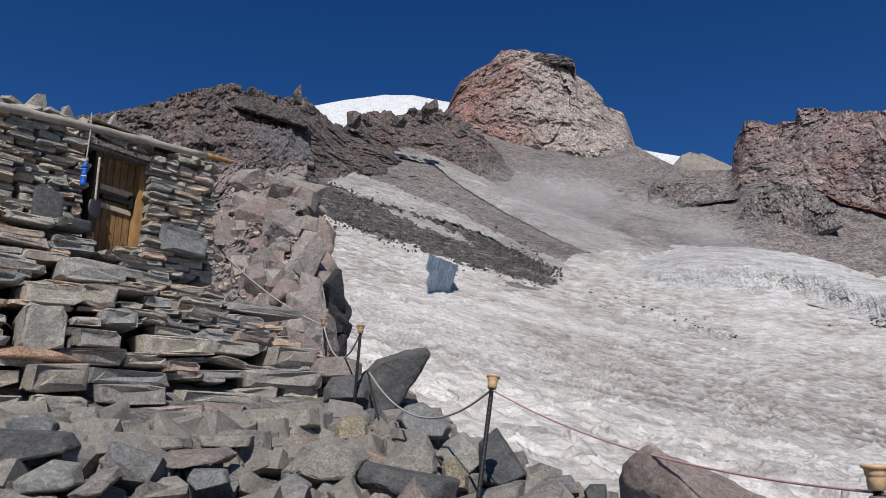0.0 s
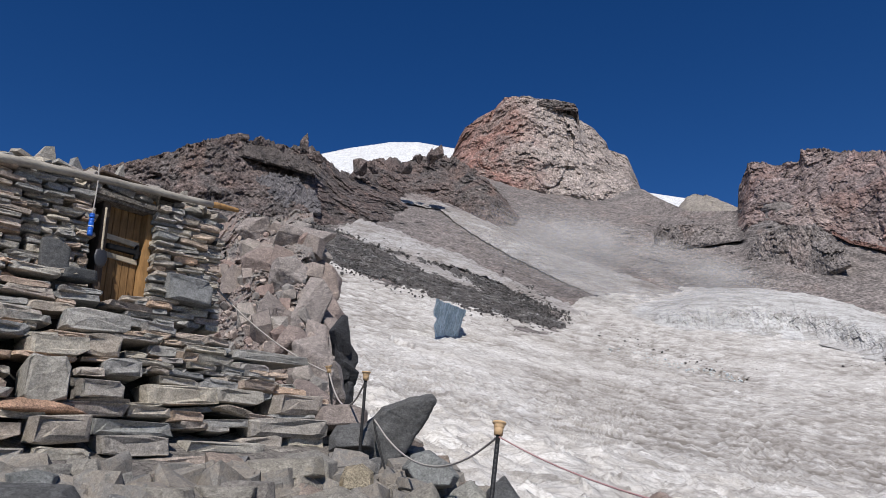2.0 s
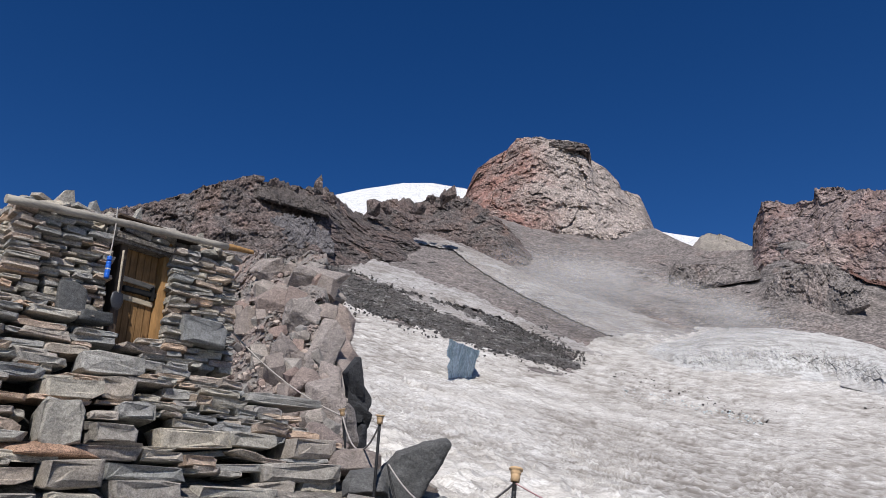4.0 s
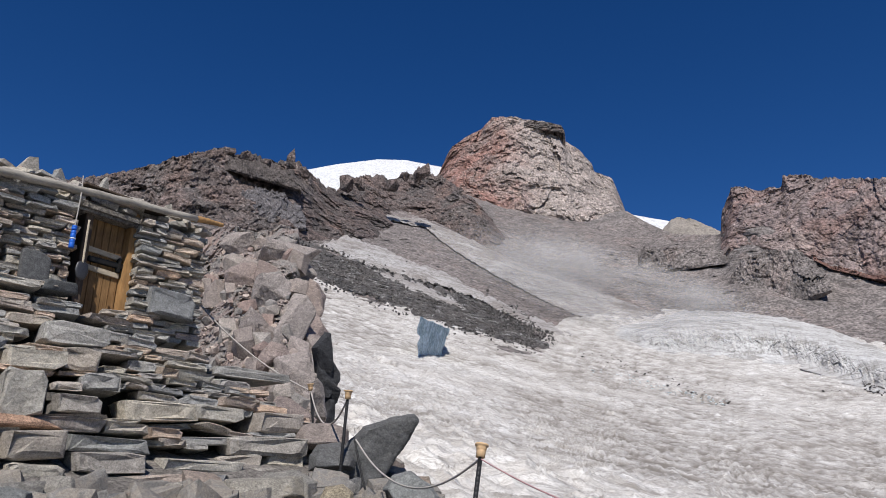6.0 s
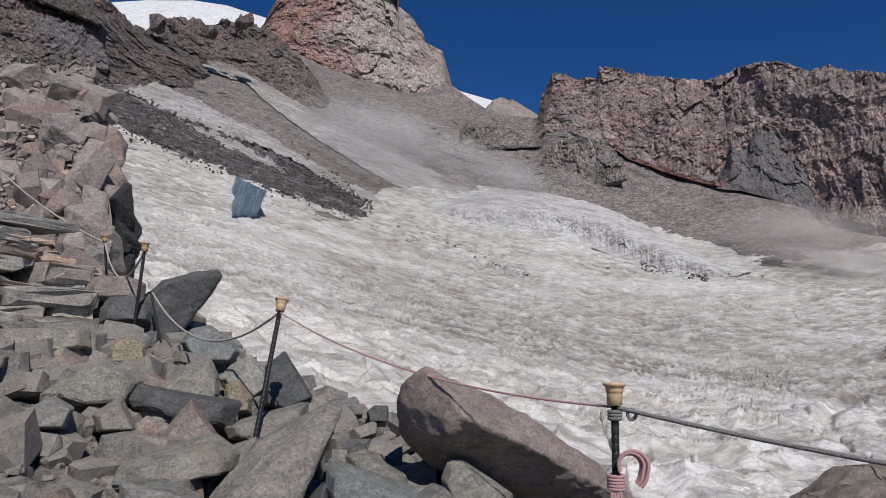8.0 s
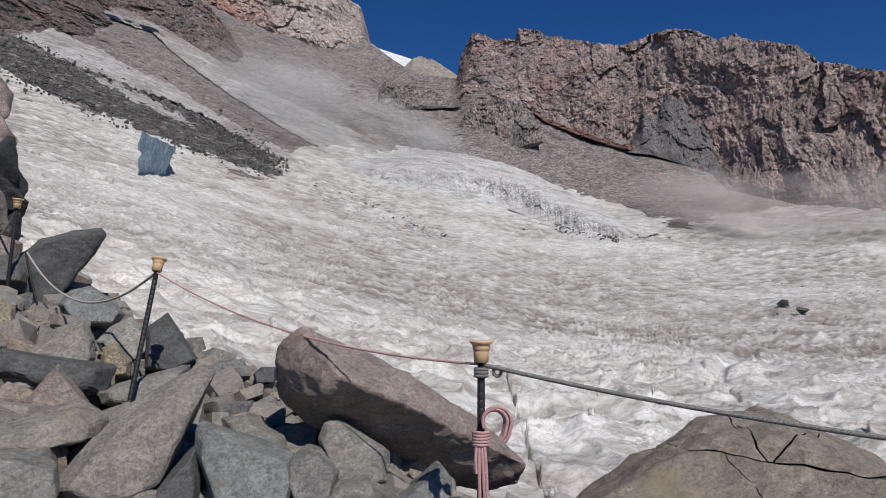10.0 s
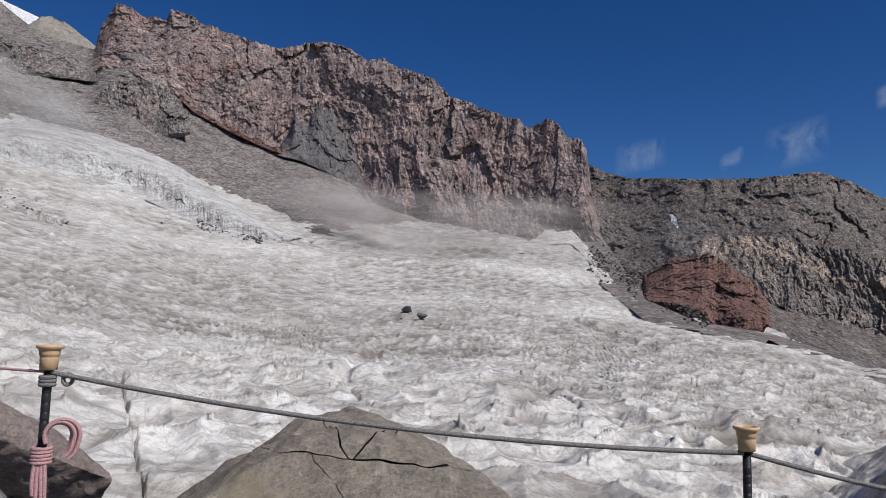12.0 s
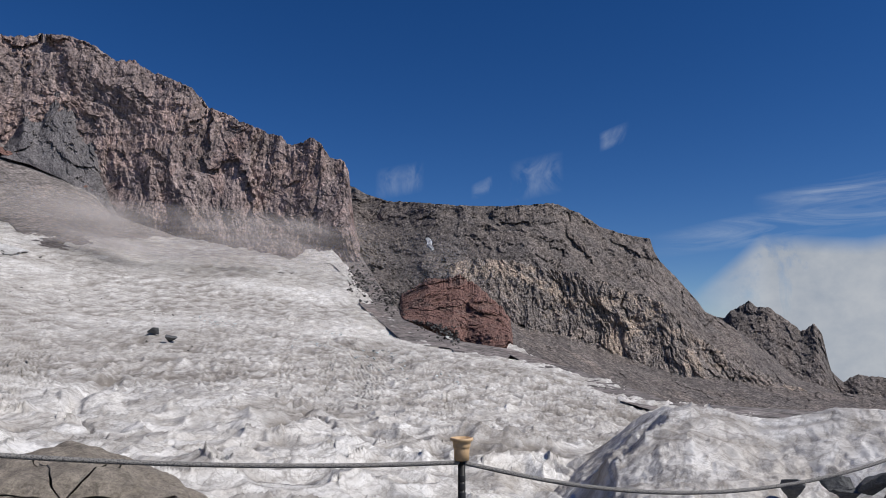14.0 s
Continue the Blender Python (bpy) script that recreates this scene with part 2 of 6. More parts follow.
M_ICEFACE = snow("shaded_ice", (0.33, 0.462, 0.55), 0.35, (1, 1, 0.25), (0.66, 0.792, 0.88), fine=1.5, lines=0.3)
M_TAN = stone("tan_stone", [(0.26, 0.22, 0.16), (0.28, 0.24, 0.175)], (0.27, 0.2, 0.11), grain=36.0)
M_ORANGESLAB = stone("orange_slab", [(0.36, 0.23, 0.162), (0.378, 0.243, 0.171)], None, grain=34.0)
M_TANSLAB = stone("tan_slab", [(0.306, 0.264, 0.212), (0.315, 0.272, 0.221)], None, grain=34.0)
M_CHIPS = far_rock("rock_chips", [(0.15, 0.148, 0.143), (0.25, 0.222, 0.19), (0.19, 0.183, 0.173), (0.29, 0.25, 0.205)], 4.0, 1.0, 0.003, 0.3, None, 0.3)


def wood(name, a, b, grain, rough=0.8):
    m, t, p = shader(name, rough)
    v = coords(t, grain)
    n1 = tex_noise(t, v, 9.0, 6, 0.6, 0.6)
    n2 = tex_noise(t, coords(t), 3.0, 4, 0.6)
    col = ramp(t, n1, [(0.3, a), (0.7, b)])
    col = mix(t, col, ramp(t, n2, [(0.3, 0.55), (0.6, 1.1)]), 0.7, "MULTIPLY")
    t.links.new(col, p.inputs["Base Color"])
    bump(t, p, n1, 0.6, 0.006)
    return m


def plain(name, col, rough, metal=0.0, wear=0.35, scale=40.0):
    m, t, p = shader(name, rough, metal)
    n = tex_noise(t, coords(t), scale, 4, 0.6)
    t.links.new(mix(t, col, ramp(t, n, [(0.3, 0.5), (0.65, 1.15)]), wear, "MULTIPLY"), p.inputs["Base Color"])
    bump(t, p, n, 0.3, 0.002)
    return m


def braid(name, a, b, scale):
    m, t, p = shader(name, 0.85)
    w = t.nodes.new("ShaderNodeTexVoronoi")
    w.inputs["Scale"].default_value = scale
    t.links.new(coords(t), w.inputs["Vector"])
    t.links.new(ramp(t, w.outputs["Distance"], [(0.1, b), (0.6, a)]), p.inputs["Base Color"])
    bump(t, p, w.outputs["Distance"], 0.8, 0.003)
    return m


M_POLE = wood("bleached_pole", (0.255, 0.238, 0.212), (0.408, 0.374, 0.323), (1.5, 1.5, 6))
M_RAWWOOD = wood("raw_wood", (0.255, 0.145, 0.0595), (0.408, 0.238, 0.102), (5, 5, 0.6))
M_PLANK = wood("plank_wood", (0.15, 0.0816, 0.034), (0.286, 0.17, 0.0748), (6, 6, 0.5))
M_PALEWOOD = wood("pale_wood", (0.34, 0.289, 0.212), (0.51, 0.442, 0.34), (1, 1, 6))
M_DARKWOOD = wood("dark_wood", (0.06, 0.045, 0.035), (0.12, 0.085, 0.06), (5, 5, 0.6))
M_IRON = plain("old_iron", (0.03, 0.03, 0.03), 0.6, 0.6)
M_STEEL = plain("grey_steel", (0.09, 0.09, 0.095), 0.5, 0.8)
M_BLUE = plain("blue_plastic", (0.02, 0.12, 0.55), 0.35)
M_WHITE = plain("white_plastic", (0.75, 0.75, 0.74), 0.4)
M_BLACK = plain("black_tape", (0.015, 0.015, 0.016), 0.5)
M_TAPE = plain("tape_edge", (0.028, 0.028, 0.03), 0.45)
M_CUP = plain("yellow_plastic", (0.6, 0.41, 0.235), 0.5)
M_ROPE = braid("pale_rope", (0.425, 0.399, 0.374), (0.212, 0.196, 0.178), 160)
M_PINKROPE = braid("pink_rope", (0.493, 0.306, 0.306), (0.306, 0.145, 0.153), 200)
M_GREYROPE = braid("grey_rope", (0.22, 0.21, 0.2), (0.05, 0.05, 0.05), 160)


def vapour(name, colour, density, scale, stretch, lo, hi, glow=0.0):
    """Thin drifting vapour or cloud: a soft sheet whose cover thins out in wisps and towards its rim."""
    m = bpy.data.materials.new(name)
    m.use_nodes = True
    t = m.node_tree
    t.nodes.remove(t.nodes["Principled BSDF"])
    n = tex_noise(t, coords(t, stretch), scale, 7, 0.62, 0.8)
    f = ramp(t, n, [(lo, 0.0), (hi, 1.0)])
    mul = t.nodes.new("ShaderNodeMath")
    mul.operation = "MULTIPLY"
    t.links.new(f, mul.inputs[0])
    t.links.new(attribute(t, "dirt_shade"), mul.inputs[1])
    mul2 = t.nodes.new("ShaderNodeMath")
    mul2.operation = "MULTIPLY"
    mul2.inputs[1].default_value = density
    t.links.new(mul.outputs[0], mul2.inputs[0])
    clear = t.nodes.new("ShaderNodeBsdfTransparent")
    # clouds emit their sunlit brightness, with lighter and shaded patches put into the colour
    if glow:
        body = t.nodes.new("ShaderNodeEmission")
        body.inputs["Strength"].default_value = glow
        shade = tex_noise(t, coords(t, stretch), scale * 2.2, 5, 0.6)
        t.links.new(mix(t, (colour[0] * 0.72, colour[1] * 0.77, colour[2] * 0.84), colour, ramp(t, shade, [(0.35, 0.0), (0.65, 1.0)])), body.inputs["Color"])
    else:
        body = t.nodes.new("ShaderNodeBsdfDiffuse")
        body.inputs["Color"].default_value = (*colour, 1)
    ms = t.nodes.new("ShaderNodeMixShader")
    t.links.new(mul2.outputs[0], ms.inputs[0])
    t.links.new(clear.outputs[0], ms.inputs[1])
    t.links.new(body.outputs[0], ms.inputs[2])
    t.links.new(ms.outputs[0], t.nodes["Material Output"].inputs["Surface"])
    return m


M_MIST = vapour("dust_mist", (0.5, 0.49, 0.485), 0.3, 0.012, (1, 1, 0.7), 0.36, 0.72)
M_FOOTMIST = vapour("foot_mist", (0.46, 0.42, 0.405), 0.45, 0.014, (1, 1, 0.7), 0.34, 0.68)
M_CLOUD = vapour("cloud", (0.74, 0.78, 0.84), 1.0, 0.0016, (1, 1, 1.3), 0.22, 0.4, 0.62)
M_FAINT = vapour("faint_wisp", (0.7, 0.78, 0.9), 0.34, 0.006, (1, 1, 0.8), 0.4, 0.75, 0.75)
M_WISP = vapour("wisp", (0.7, 0.78, 0.9), 0.42, 0.0016, (1, 1, 7), 0.36, 0.7, 0.75)
M_CRAGBLOCK = stone("crag_block", [(0.228, 0.194, 0.176), (0.29, 0.245, 0.218), (0.256, 0.243, 0.228), (0.318, 0.275, 0.244), (0.207, 0.202, 0.195), (0.27, 0.203, 0.179)], None, grain=34.0)
M_COLUMN = far_rock("columned_lava", [(0.11, 0.1, 0.1), (0.24, 0.2, 0.175), (0.165, 0.147, 0.14), (0.34, 0.27, 0.215), (0.2, 0.175, 0.165)], 0.03, 0.18, 1.5, 0.85, None, 0.2)
M_BLACKLAVA = far_rock("black_lava", [(0.045, 0.042, 0.043), (0.11, 0.095, 0.09), (0.07, 0.065, 0.064)], 0.03, 0.5, 1.5, 0.8, None, 0.3)
M_COLUMNDARK = far_rock("dark_columns", [(0.07, 0.068, 0.074), (0.15, 0.14, 0.145), (0.105, 0.1, 0.106)], 0.03, 0.18, 1.5, 0.7, None, 0.25)

M_CRAGFACE = stone("crag_face", [(0.255, 0.205, 0.185), (0.293, 0.248, 0.227), (0.27, 0.25, 0.236)], None, grain=22.0)
M_CRAGCHIPS = far_rock("crag_chips", [(0.29, 0.235, 0.206), (0.44, 0.362, 0.316), (0.35, 0.317, 0.295)], 1.2, 1.0, 0.01, 0.4)
# near-black colour that stands for the shadow at the crag's edge
M_CRAGSHADOW = stone("crag_shadow_stone", [(0.035, 0.036, 0.04), (0.045, 0.046, 0.05)], None, grain=20.0)
M_CHUNK = stone("rubble_chunk", [(0.187, 0.185, 0.18), (0.259, 0.237, 0.204), (0.143, 0.145, 0.15), (0.292, 0.262, 0.22), (0.22, 0.209, 0.196), (0.264, 0.215, 0.182)], None, grain=34.0, speck=0.6)

# ---- building helpers ----
def part(name, bm, material, parent=None, label=""):
    me = bpy.data.meshes.new(name)
    bm.to_mesh(me)
    bm.free()
    me.materials.append(material)
    ob = new(name, me)
    if parent is not None:
        ob.parent = parent
    return tagged(ob, label)


def hash3(ix, iy, iz, seed):
    h = (ix.astype(np.int64) * 374761393 + iy.astype(np.int64) * 668265263 + iz.astype(np.int64) * 2147483647 + seed * 974711) & 0xFFFFFFFF
    h = ((h ^ (h >> 13)) * 1274126177) & 0xFFFFFFFF
    h = ((h ^ (h >> 16)) * 2246822519) & 0xFFFFFFFF
    return ((h ^ (h >> 15)) & 0xFFFFFF) / float(0xFFFFFF)


def vnoise(x, y, z, seed=0):
    ix, iy, iz = np.floor(x), np.floor(y), np.floor(z)
    fx, fy, fz = x - ix, y - iy, z - iz
    fx, fy, fz = (f * f * f * (f * (f * 6 - 15) + 10) for f in (fx, fy, fz))
    ix, iy, iz = ix.astype(np.int64), iy.astype(np.int64), iz.astype(np.int64)
    out = 0.0
    for a in (0, 1):
        for b in (0, 1):
            for c in (0, 1):
                out = out + hash3(ix + a, iy + b, iz + c, seed) * (fx if a else 1 - fx) * (fy if b else 1 - fy) * (fz if c else 1 - fz)
    return out


def fbm(x, y, z, octaves=4, seed=0, gain=0.5):
    out, amp, tot = 0.0, 1.0, 0.0
    for k in range(octaves):
        out = out + amp * (vnoise(x * 2 ** k, y * 2 ** k, z * 2 ** k, seed + k) - 0.5)
        tot += amp
        amp *= gain
    return out / tot * 2


def ridged(x, y, z, octaves=4, seed=0, gain=0.55):
    out, amp, tot = 0.0, 1.0, 0.0
    for k in range(octaves):
        out = out + amp * (1 - np.abs(2 * vnoise(x * 2 ** k, y * 2 ** k, z * 2 ** k, seed + k) - 1) * 2)
        tot += amp
        amp *= gain
    return out / tot


def cells(x, y, seed=0):
    """Distance to the nearest and the second nearest of scattered points, one to a unit cell, and the cell's own number."""
    ix, iy = np.floor(x).astype(np.int64), np.floor(y).astype(np.int64)
    d1, d2, own = np.full(x.shape, 9.0), np.full(x.shape, 9.0), np.zeros(x.shape)
    for a in (-1, 0, 1):
        for b in (-1, 0, 1):
            cx, cy = ix + a, iy + b
            zero = np.zeros_like(cx)
            px, py = cx + hash3(cx, cy, zero, seed), cy + hash3(cx, cy, zero + 1, seed)
            d = np.hypot(px - x, py - y)
            near = d < d1
            d2 = np.where(near, d1, np.minimum(d2, d))
            own = np.where(near, hash3(cx, cy, zero + 2, seed), own)
            d1 = np.where(near, d, d1)
    return d1, d2, own


def facets(x, y, seed=0):
    """Flat tilted pieces, one to a scattered cell: their height and the distance from their joints."""
    ix, iy = np.floor(x).astype(np.int64), np.floor(y).astype(np.int64)
    d1, d2, out = np.full(x.shape, 9.0), np.full(x.shape, 9.0), np.zeros(x.shape)
    for a in (-1, 0, 1):
        for b in (-1, 0, 1):
            cx, cy = ix + a, iy + b
            zero = np.zeros_like(cx)
            dx, dy = x - cx - hash3(cx, cy, zero, seed), y - cy - hash3(cx, cy, zero + 1, seed)
            d = np.hypot(dx, dy)
            near = d < d1
            d2 = np.where(near, d1, np.minimum(d2, d))
            tilt = (hash3(cx, cy, zero + 3, seed) - 0.5) * dx + (hash3(cx, cy, zero + 4, seed) - 0.5) * dy
            out = np.where(near, 1.3 * tilt + 0.5 * (hash3(cx, cy, zero + 2, seed) - 0.5), out)
            d1 = np.where(near, d, d1)
    return out, d2 - d1


def grid(name, pts, material, smooth=True, dirt_shade=None):
    """A sheet from an array of rows and columns of points."""
    nv, nu = pts.shape[:2]
    i = np.arange(nv * nu).reshape(nv, nu)
    quads = np.stack([i[:-1, :-1], i[:-1, 1:], i[1:, 1:], i[1:, :-1]], -1).reshape(-1, 4)
    me = bpy.data.meshes.new(name)
    me.vertices.add(nv * nu)
    me.vertices.foreach_set("co", pts.reshape(-1).astype(np.float32))
    me.loops.add(quads.size)
    me.loops.foreach_set("vertex_index", quads.reshape(-1).astype(np.int32))
    me.polygons.add(len(quads))
    me.polygons.foreach_set("loop_start", np.arange(0, quads.size, 4, dtype=np.int32))
    if dirt_shade is not None:
        me.attributes.new("dirt_shade", "FLOAT", "POINT").data.foreach_set("value", dirt_shade.reshape(-1).astype(np.float32))
    me.update(calc_edges=True)
    me.polygons.foreach_set("use_smooth", np.full(len(quads), smooth))
    me.materials.append(material)
    return new(name, me)


ORIGIN = np.array([0.2, 0.0, 1.6])


def at(az, el, r):
    """Places from azimuth (clockwise from the y axis), elevation in degrees and range in metres."""
    a, e = np.radians(az), np.radians(el)
    return np.stack([r * np.cos(e) * np.sin(a), r * np.cos(e) * np.cos(a), r * np.sin(e)], -1) + ORIGIN


REACH_EL = [-25, -15, -8, -4, -2, 0, 2, 4, 6, 8, 10, 13, 16, 20, 24, 30]
REACH_R = np.log([5, 8.2, 15.6, 33, 60, 110, 180, 260, 340, 430, 520, 680, 850, 1100, 1300, 1500])
TILT_AZ = np.linspace(-60, 130, 400)
TILT = np.interp(TILT_AZ, [-60, -10, 0, 15, 30, 40, 55, 70, 90, 130], [11, 10, 8, 4, 1, 0, -0.5, -2, -5, -6])
TILT = np.convolve(np.pad(TILT, 12, "edge"), np.hanning(25) / np.hanning(25).sum(), "valid")


def reach(az, el):
    """How far off the valley's slope lies in a direction: a glacier basin that climbs to the left and falls off to the right."""
    return np.exp(np.interp(el - np.interp(az, TILT_AZ, TILT), REACH_EL, REACH_R))


def line(pts):
    xs, ys = zip(*pts)
    return lambda a: np.interp(a, xs, ys)


def rough_line(pts, amp, freq, seed):
    f = line(pts)
    return lambda a: f(a) + amp * fbm(a * freq, a * 0, a * 0 + 0.5, 4, seed, 0.65)


# ---- glacier ----
GLACIER_TOP = [(-14, 17.6), (-11, 17.0), (-9.1, 16.1), (-5.4, 15.4), (-1.3, 13.8), (1.5, 12.9), (4.6, 12.2), (8, 11.3), (9.2, 12.3), (10.5, 13.4),
               (17.3, 13.6), (20.7, 13.3), (23.6, 13.1), (27.8, 12.3), (30, 11.5), (33.3, 10.6), (37.3, 9.5), (38.2, 8.4), (40.5, 7.7), (44, 7.7),
               (48.3, 8.1), (51.3, 7.6), (54.1, 7.2), (56.5, 6.6), (57.6, 7.5), (59.7, 7.6), (61, 6.3), (62, 4.4), (63.8, 2.9), (65.6, 1.4),
               (69.2, 1.0), (70.5, -0.3), (73.2, -0.4), (73.8, 0.5), (76.2, -0.8), (80, -2.3), (86.2, -4.1), (91.5, -4.9), (106, -4.6)]
az = np.linspace(-14, 106, 1060)
top = rough_line(GLACIER_TOP, 0.25, 0.9, 3)(az)
rows = np.concatenate([np.linspace(0, 0.55, 380)[:-1], np.linspace(0.55, 1, 200)])
AZ, V = np.meshgrid(az, rows)
EL0 = np.interp(AZ, [-14, 0, 20, 40, 106], [-4, -8, -18, -20, -20])
smooth_top = np.convolve(np.pad(top, 40, "edge"), np.hanning(81) / np.hanning(81).sum(), "valid")
EL = EL0 + (smooth_top[None, :] - EL0) * V + (top - smooth_top)[None, :] * V ** 14
R = reach(AZ, EL)
P = at(AZ, EL, R)
wx = P[..., 0] + 0.6 * fbm(P[..., 0] * 0.7, P[..., 1] * 0.7, AZ * 0, 3, 11)
wy = P[..., 1] + 0.6 * fbm(P[..., 0] * 0.7, P[..., 1] * 0.7, AZ * 0, 3, 12)
lift, dirt_shade = np.zeros_like(R), np.zeros_like(R)
for size, lo, hi, high in ((0.42, 0, 22, 0.05), (1.2, 0, 170, 0.5), (3.0, 60, 420, 0.55), (6.0, 150, 900, 0.9)):
    d1, d2, own = cells(wx / size, wy / size * 1.12, int(size * 10))
    w = np.clip((R - lo * 0.6) / (lo * 0.5 + 1), 0, 1) * np.clip((hi - R) / (hi * 0.45), 0, 1)
    lift += w * high * (d1 ** 1.6 - 0.35) * (0.5 + own)
    dirt_shade += w * np.clip(1 - d1 / 0.62, 0, 1) ** 1.2 * (0.55 + 0.5 * own)
for size, high in ((60, 2.2), (14, 0.6), (5.5, 0.28), (0.45, 0.03)):
    lift += high * fbm(P[..., 0] / size, P[..., 1] / size, AZ * 0, 3, 21) * np.clip(R / size / 2, 0, 1)
# dust plus painted shading: flat and far sides darker, sunlit near sides pale
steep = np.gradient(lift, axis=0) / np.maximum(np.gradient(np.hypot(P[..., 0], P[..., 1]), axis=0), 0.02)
dirt_shade += np.clip(0.2 - 2.2 * steep, 0, 0.6) * np.interp(R, [0, 45, 160], [1.0, 0.85, 0.42])
# crevasses and dirty furrows: azimuth and elevation of both ends, half width in degrees, depth in metres
for a0, e0, a1, e1, wide, deep in ((40.2, -3.4, 43.0, -4.6, 0.12, 0.25), (43.0, -5.4, 44.8, -6.2, 0.12, 0.25), (44.8, -1.9, 42.4, -4.0, 0.5, 0.5), (26.4, -4.6, 27.6, -7.0, 0.1, 0.3), (27.6, -7.0, 30.2, -13.5, 0.1, 0.3),
                                   (55.2, -3.6, 57.4, -4.6, 0.12, 0.25), (58.4, -5.2, 60.6, -6.1, 0.14, 0.25), (-8.5, 11.6, -3.2, 9.6, 0.14, 4.0), (44.0, -9.0, 50.0, -12.0, 0.3, 0.4), (50.5, 1.9, 55.5, 0.6, 0.16, 0.6), (60.0, 0.3, 66.0, -1.6, 0.2, 0.5), (14.5, 8.8, 21.5, 6.6, 0.1, 3.0)):
    s = np.clip(((AZ - a0) * (a1 - a0) + (EL - e0) * (e1 - e0)) / ((a1 - a0) ** 2 + (e1 - e0) ** 2), 0, 1)
    off = np.hypot(AZ - a0 - s * (a1 - a0), EL - e0 - s * (e1 - e0)) + 0.12 * fbm(AZ * 2.5, EL * 2.5, AZ * 0, 3, 77)
    cut = np.exp(-np.clip(off / wide, 0, 9) ** 2)
    lift -= deep * cut
    dirt_shade += 0.3 * cut
P[..., 2] += lift * np.clip(R / 14, 0.3, 1)
dirt_shade += np.clip(fbm(P[..., 0] / 9, P[..., 1] / 4, AZ * 0, 4, 33) * 1.6, 0, 0.5) * np.clip((140 - R) / 90, 0, 1)
dirt_shade *= np.clip(0.75 + 1.1 * fbm(P[..., 0] / 30, P[..., 1] / 30, AZ * 0, 3, 31), 0, 1)
glacier = tagged(grid("glacier", P, M_GLACIER, True, dirt_shade), "dirty white summer glacier with sun-cupped snow and dust", "glacier", kind="structure")

# ---- scree slope behind the glacier ----
UPPER = [(-28, 12), (-20, 17.5), (-16, 21.5), (-8, 22.3), (0, 24.4), (4, 22.8), (10, 22), (15.8, 21.3), (17.8, 20.1), (19.4, 19.2), (22.6, 18.8), (26, 19), (33, 16), (40, 14), (44, 11), (48, 9.5), (61, 8.5), (64, 4), (66, 1.8), (69, 0.5), (74, -0.3), (80, -2.2), (86, -4.2), (106, -4.8)]
CLIFF_BASE = [(22.8, 17.6), (23.4, 18.2), (25.6, 17.8), (28, 16.8), (29.8, 15.6), (32.8, 14.3), (35.8, 13.3), (38.1, 12.8), (40.3, 12), (42.5, 10.9), (43.6, 9.5), (48.4, 8), (54.5, 7), (61.9, 6.4)]
CLIFF_FOOT = [(22.8, 660), (45, 550), (62, 450)]
az = np.linspace(-28, 106, 480)
up, lo = line(UPPER)(az), line(GLACIER_TOP)(az) - 1.2
AZ, V = np.meshgrid(az, np.linspace(0, 1, 180))
EL = lo + (up - lo) * V
R = reach(AZ, EL) * 1.012
foot_el, foot_r = line(CLIFF_BASE)(az), line(CLIFF_FOOT)(az)
share = np.clip((EL - lo) / np.maximum(foot_el - lo, 0.3), 0, 1.6) * np.clip(np.minimum((az - 12) / 13, (66 - az) / 4), 0, 1)
R = R * np.exp(share * np.log(foot_r / (reach(az, foot_el) * 1.012)))
P = at(AZ, EL, R)
fall = AZ + 1.3 * EL + 0.5 * fbm(AZ * 0.3, EL * 0.3, AZ * 0, 3, 46)
out_rock = np.clip(fbm(AZ * 0.22, EL * 0.5, AZ * 0, 4, 45) * 5 - 0.4, 0, 1)
rel = 0.006 * ridged(fall * 0.7, EL * 0.12, AZ * 0, 5, 41, 0.6) + out_rock * 0.008 * (facets(AZ * 1.1, EL * 2.2, 48)[0] + 0.5 * facets(AZ * 3.5, EL * 5, 49)[0] + 0.4 * fbm(AZ * 3, EL * 4, AZ * 0, 4, 50)) + 0.008 * facets((AZ + 0.9 * EL) / 1.1, EL / 2.5, 43)[0] * np.clip(fbm(P[..., 0] / 60, P[..., 1] / 60, P[..., 2] / 60, 3, 44) * 4, 0, 1) + 0.006 * fbm(P[..., 0] / 14, P[..., 1] / 14, P[..., 2] / 14, 3, 42)
P = at(AZ, EL, R * (1 - rel * np.clip(V * 6, 0, 1)))
scree = tagged(grid("scree_slope", P, M_SCREE), "grey brown scree slope below the cliffs, dusted with ash", "slope", kind="structure")


# ---- ridges and cliffs ----
def shelf_fade(v, shelf):
    return np.ones_like(v) if shelf > 1 else np.clip(1 - (v - shelf) * 6, 0.15, 1)


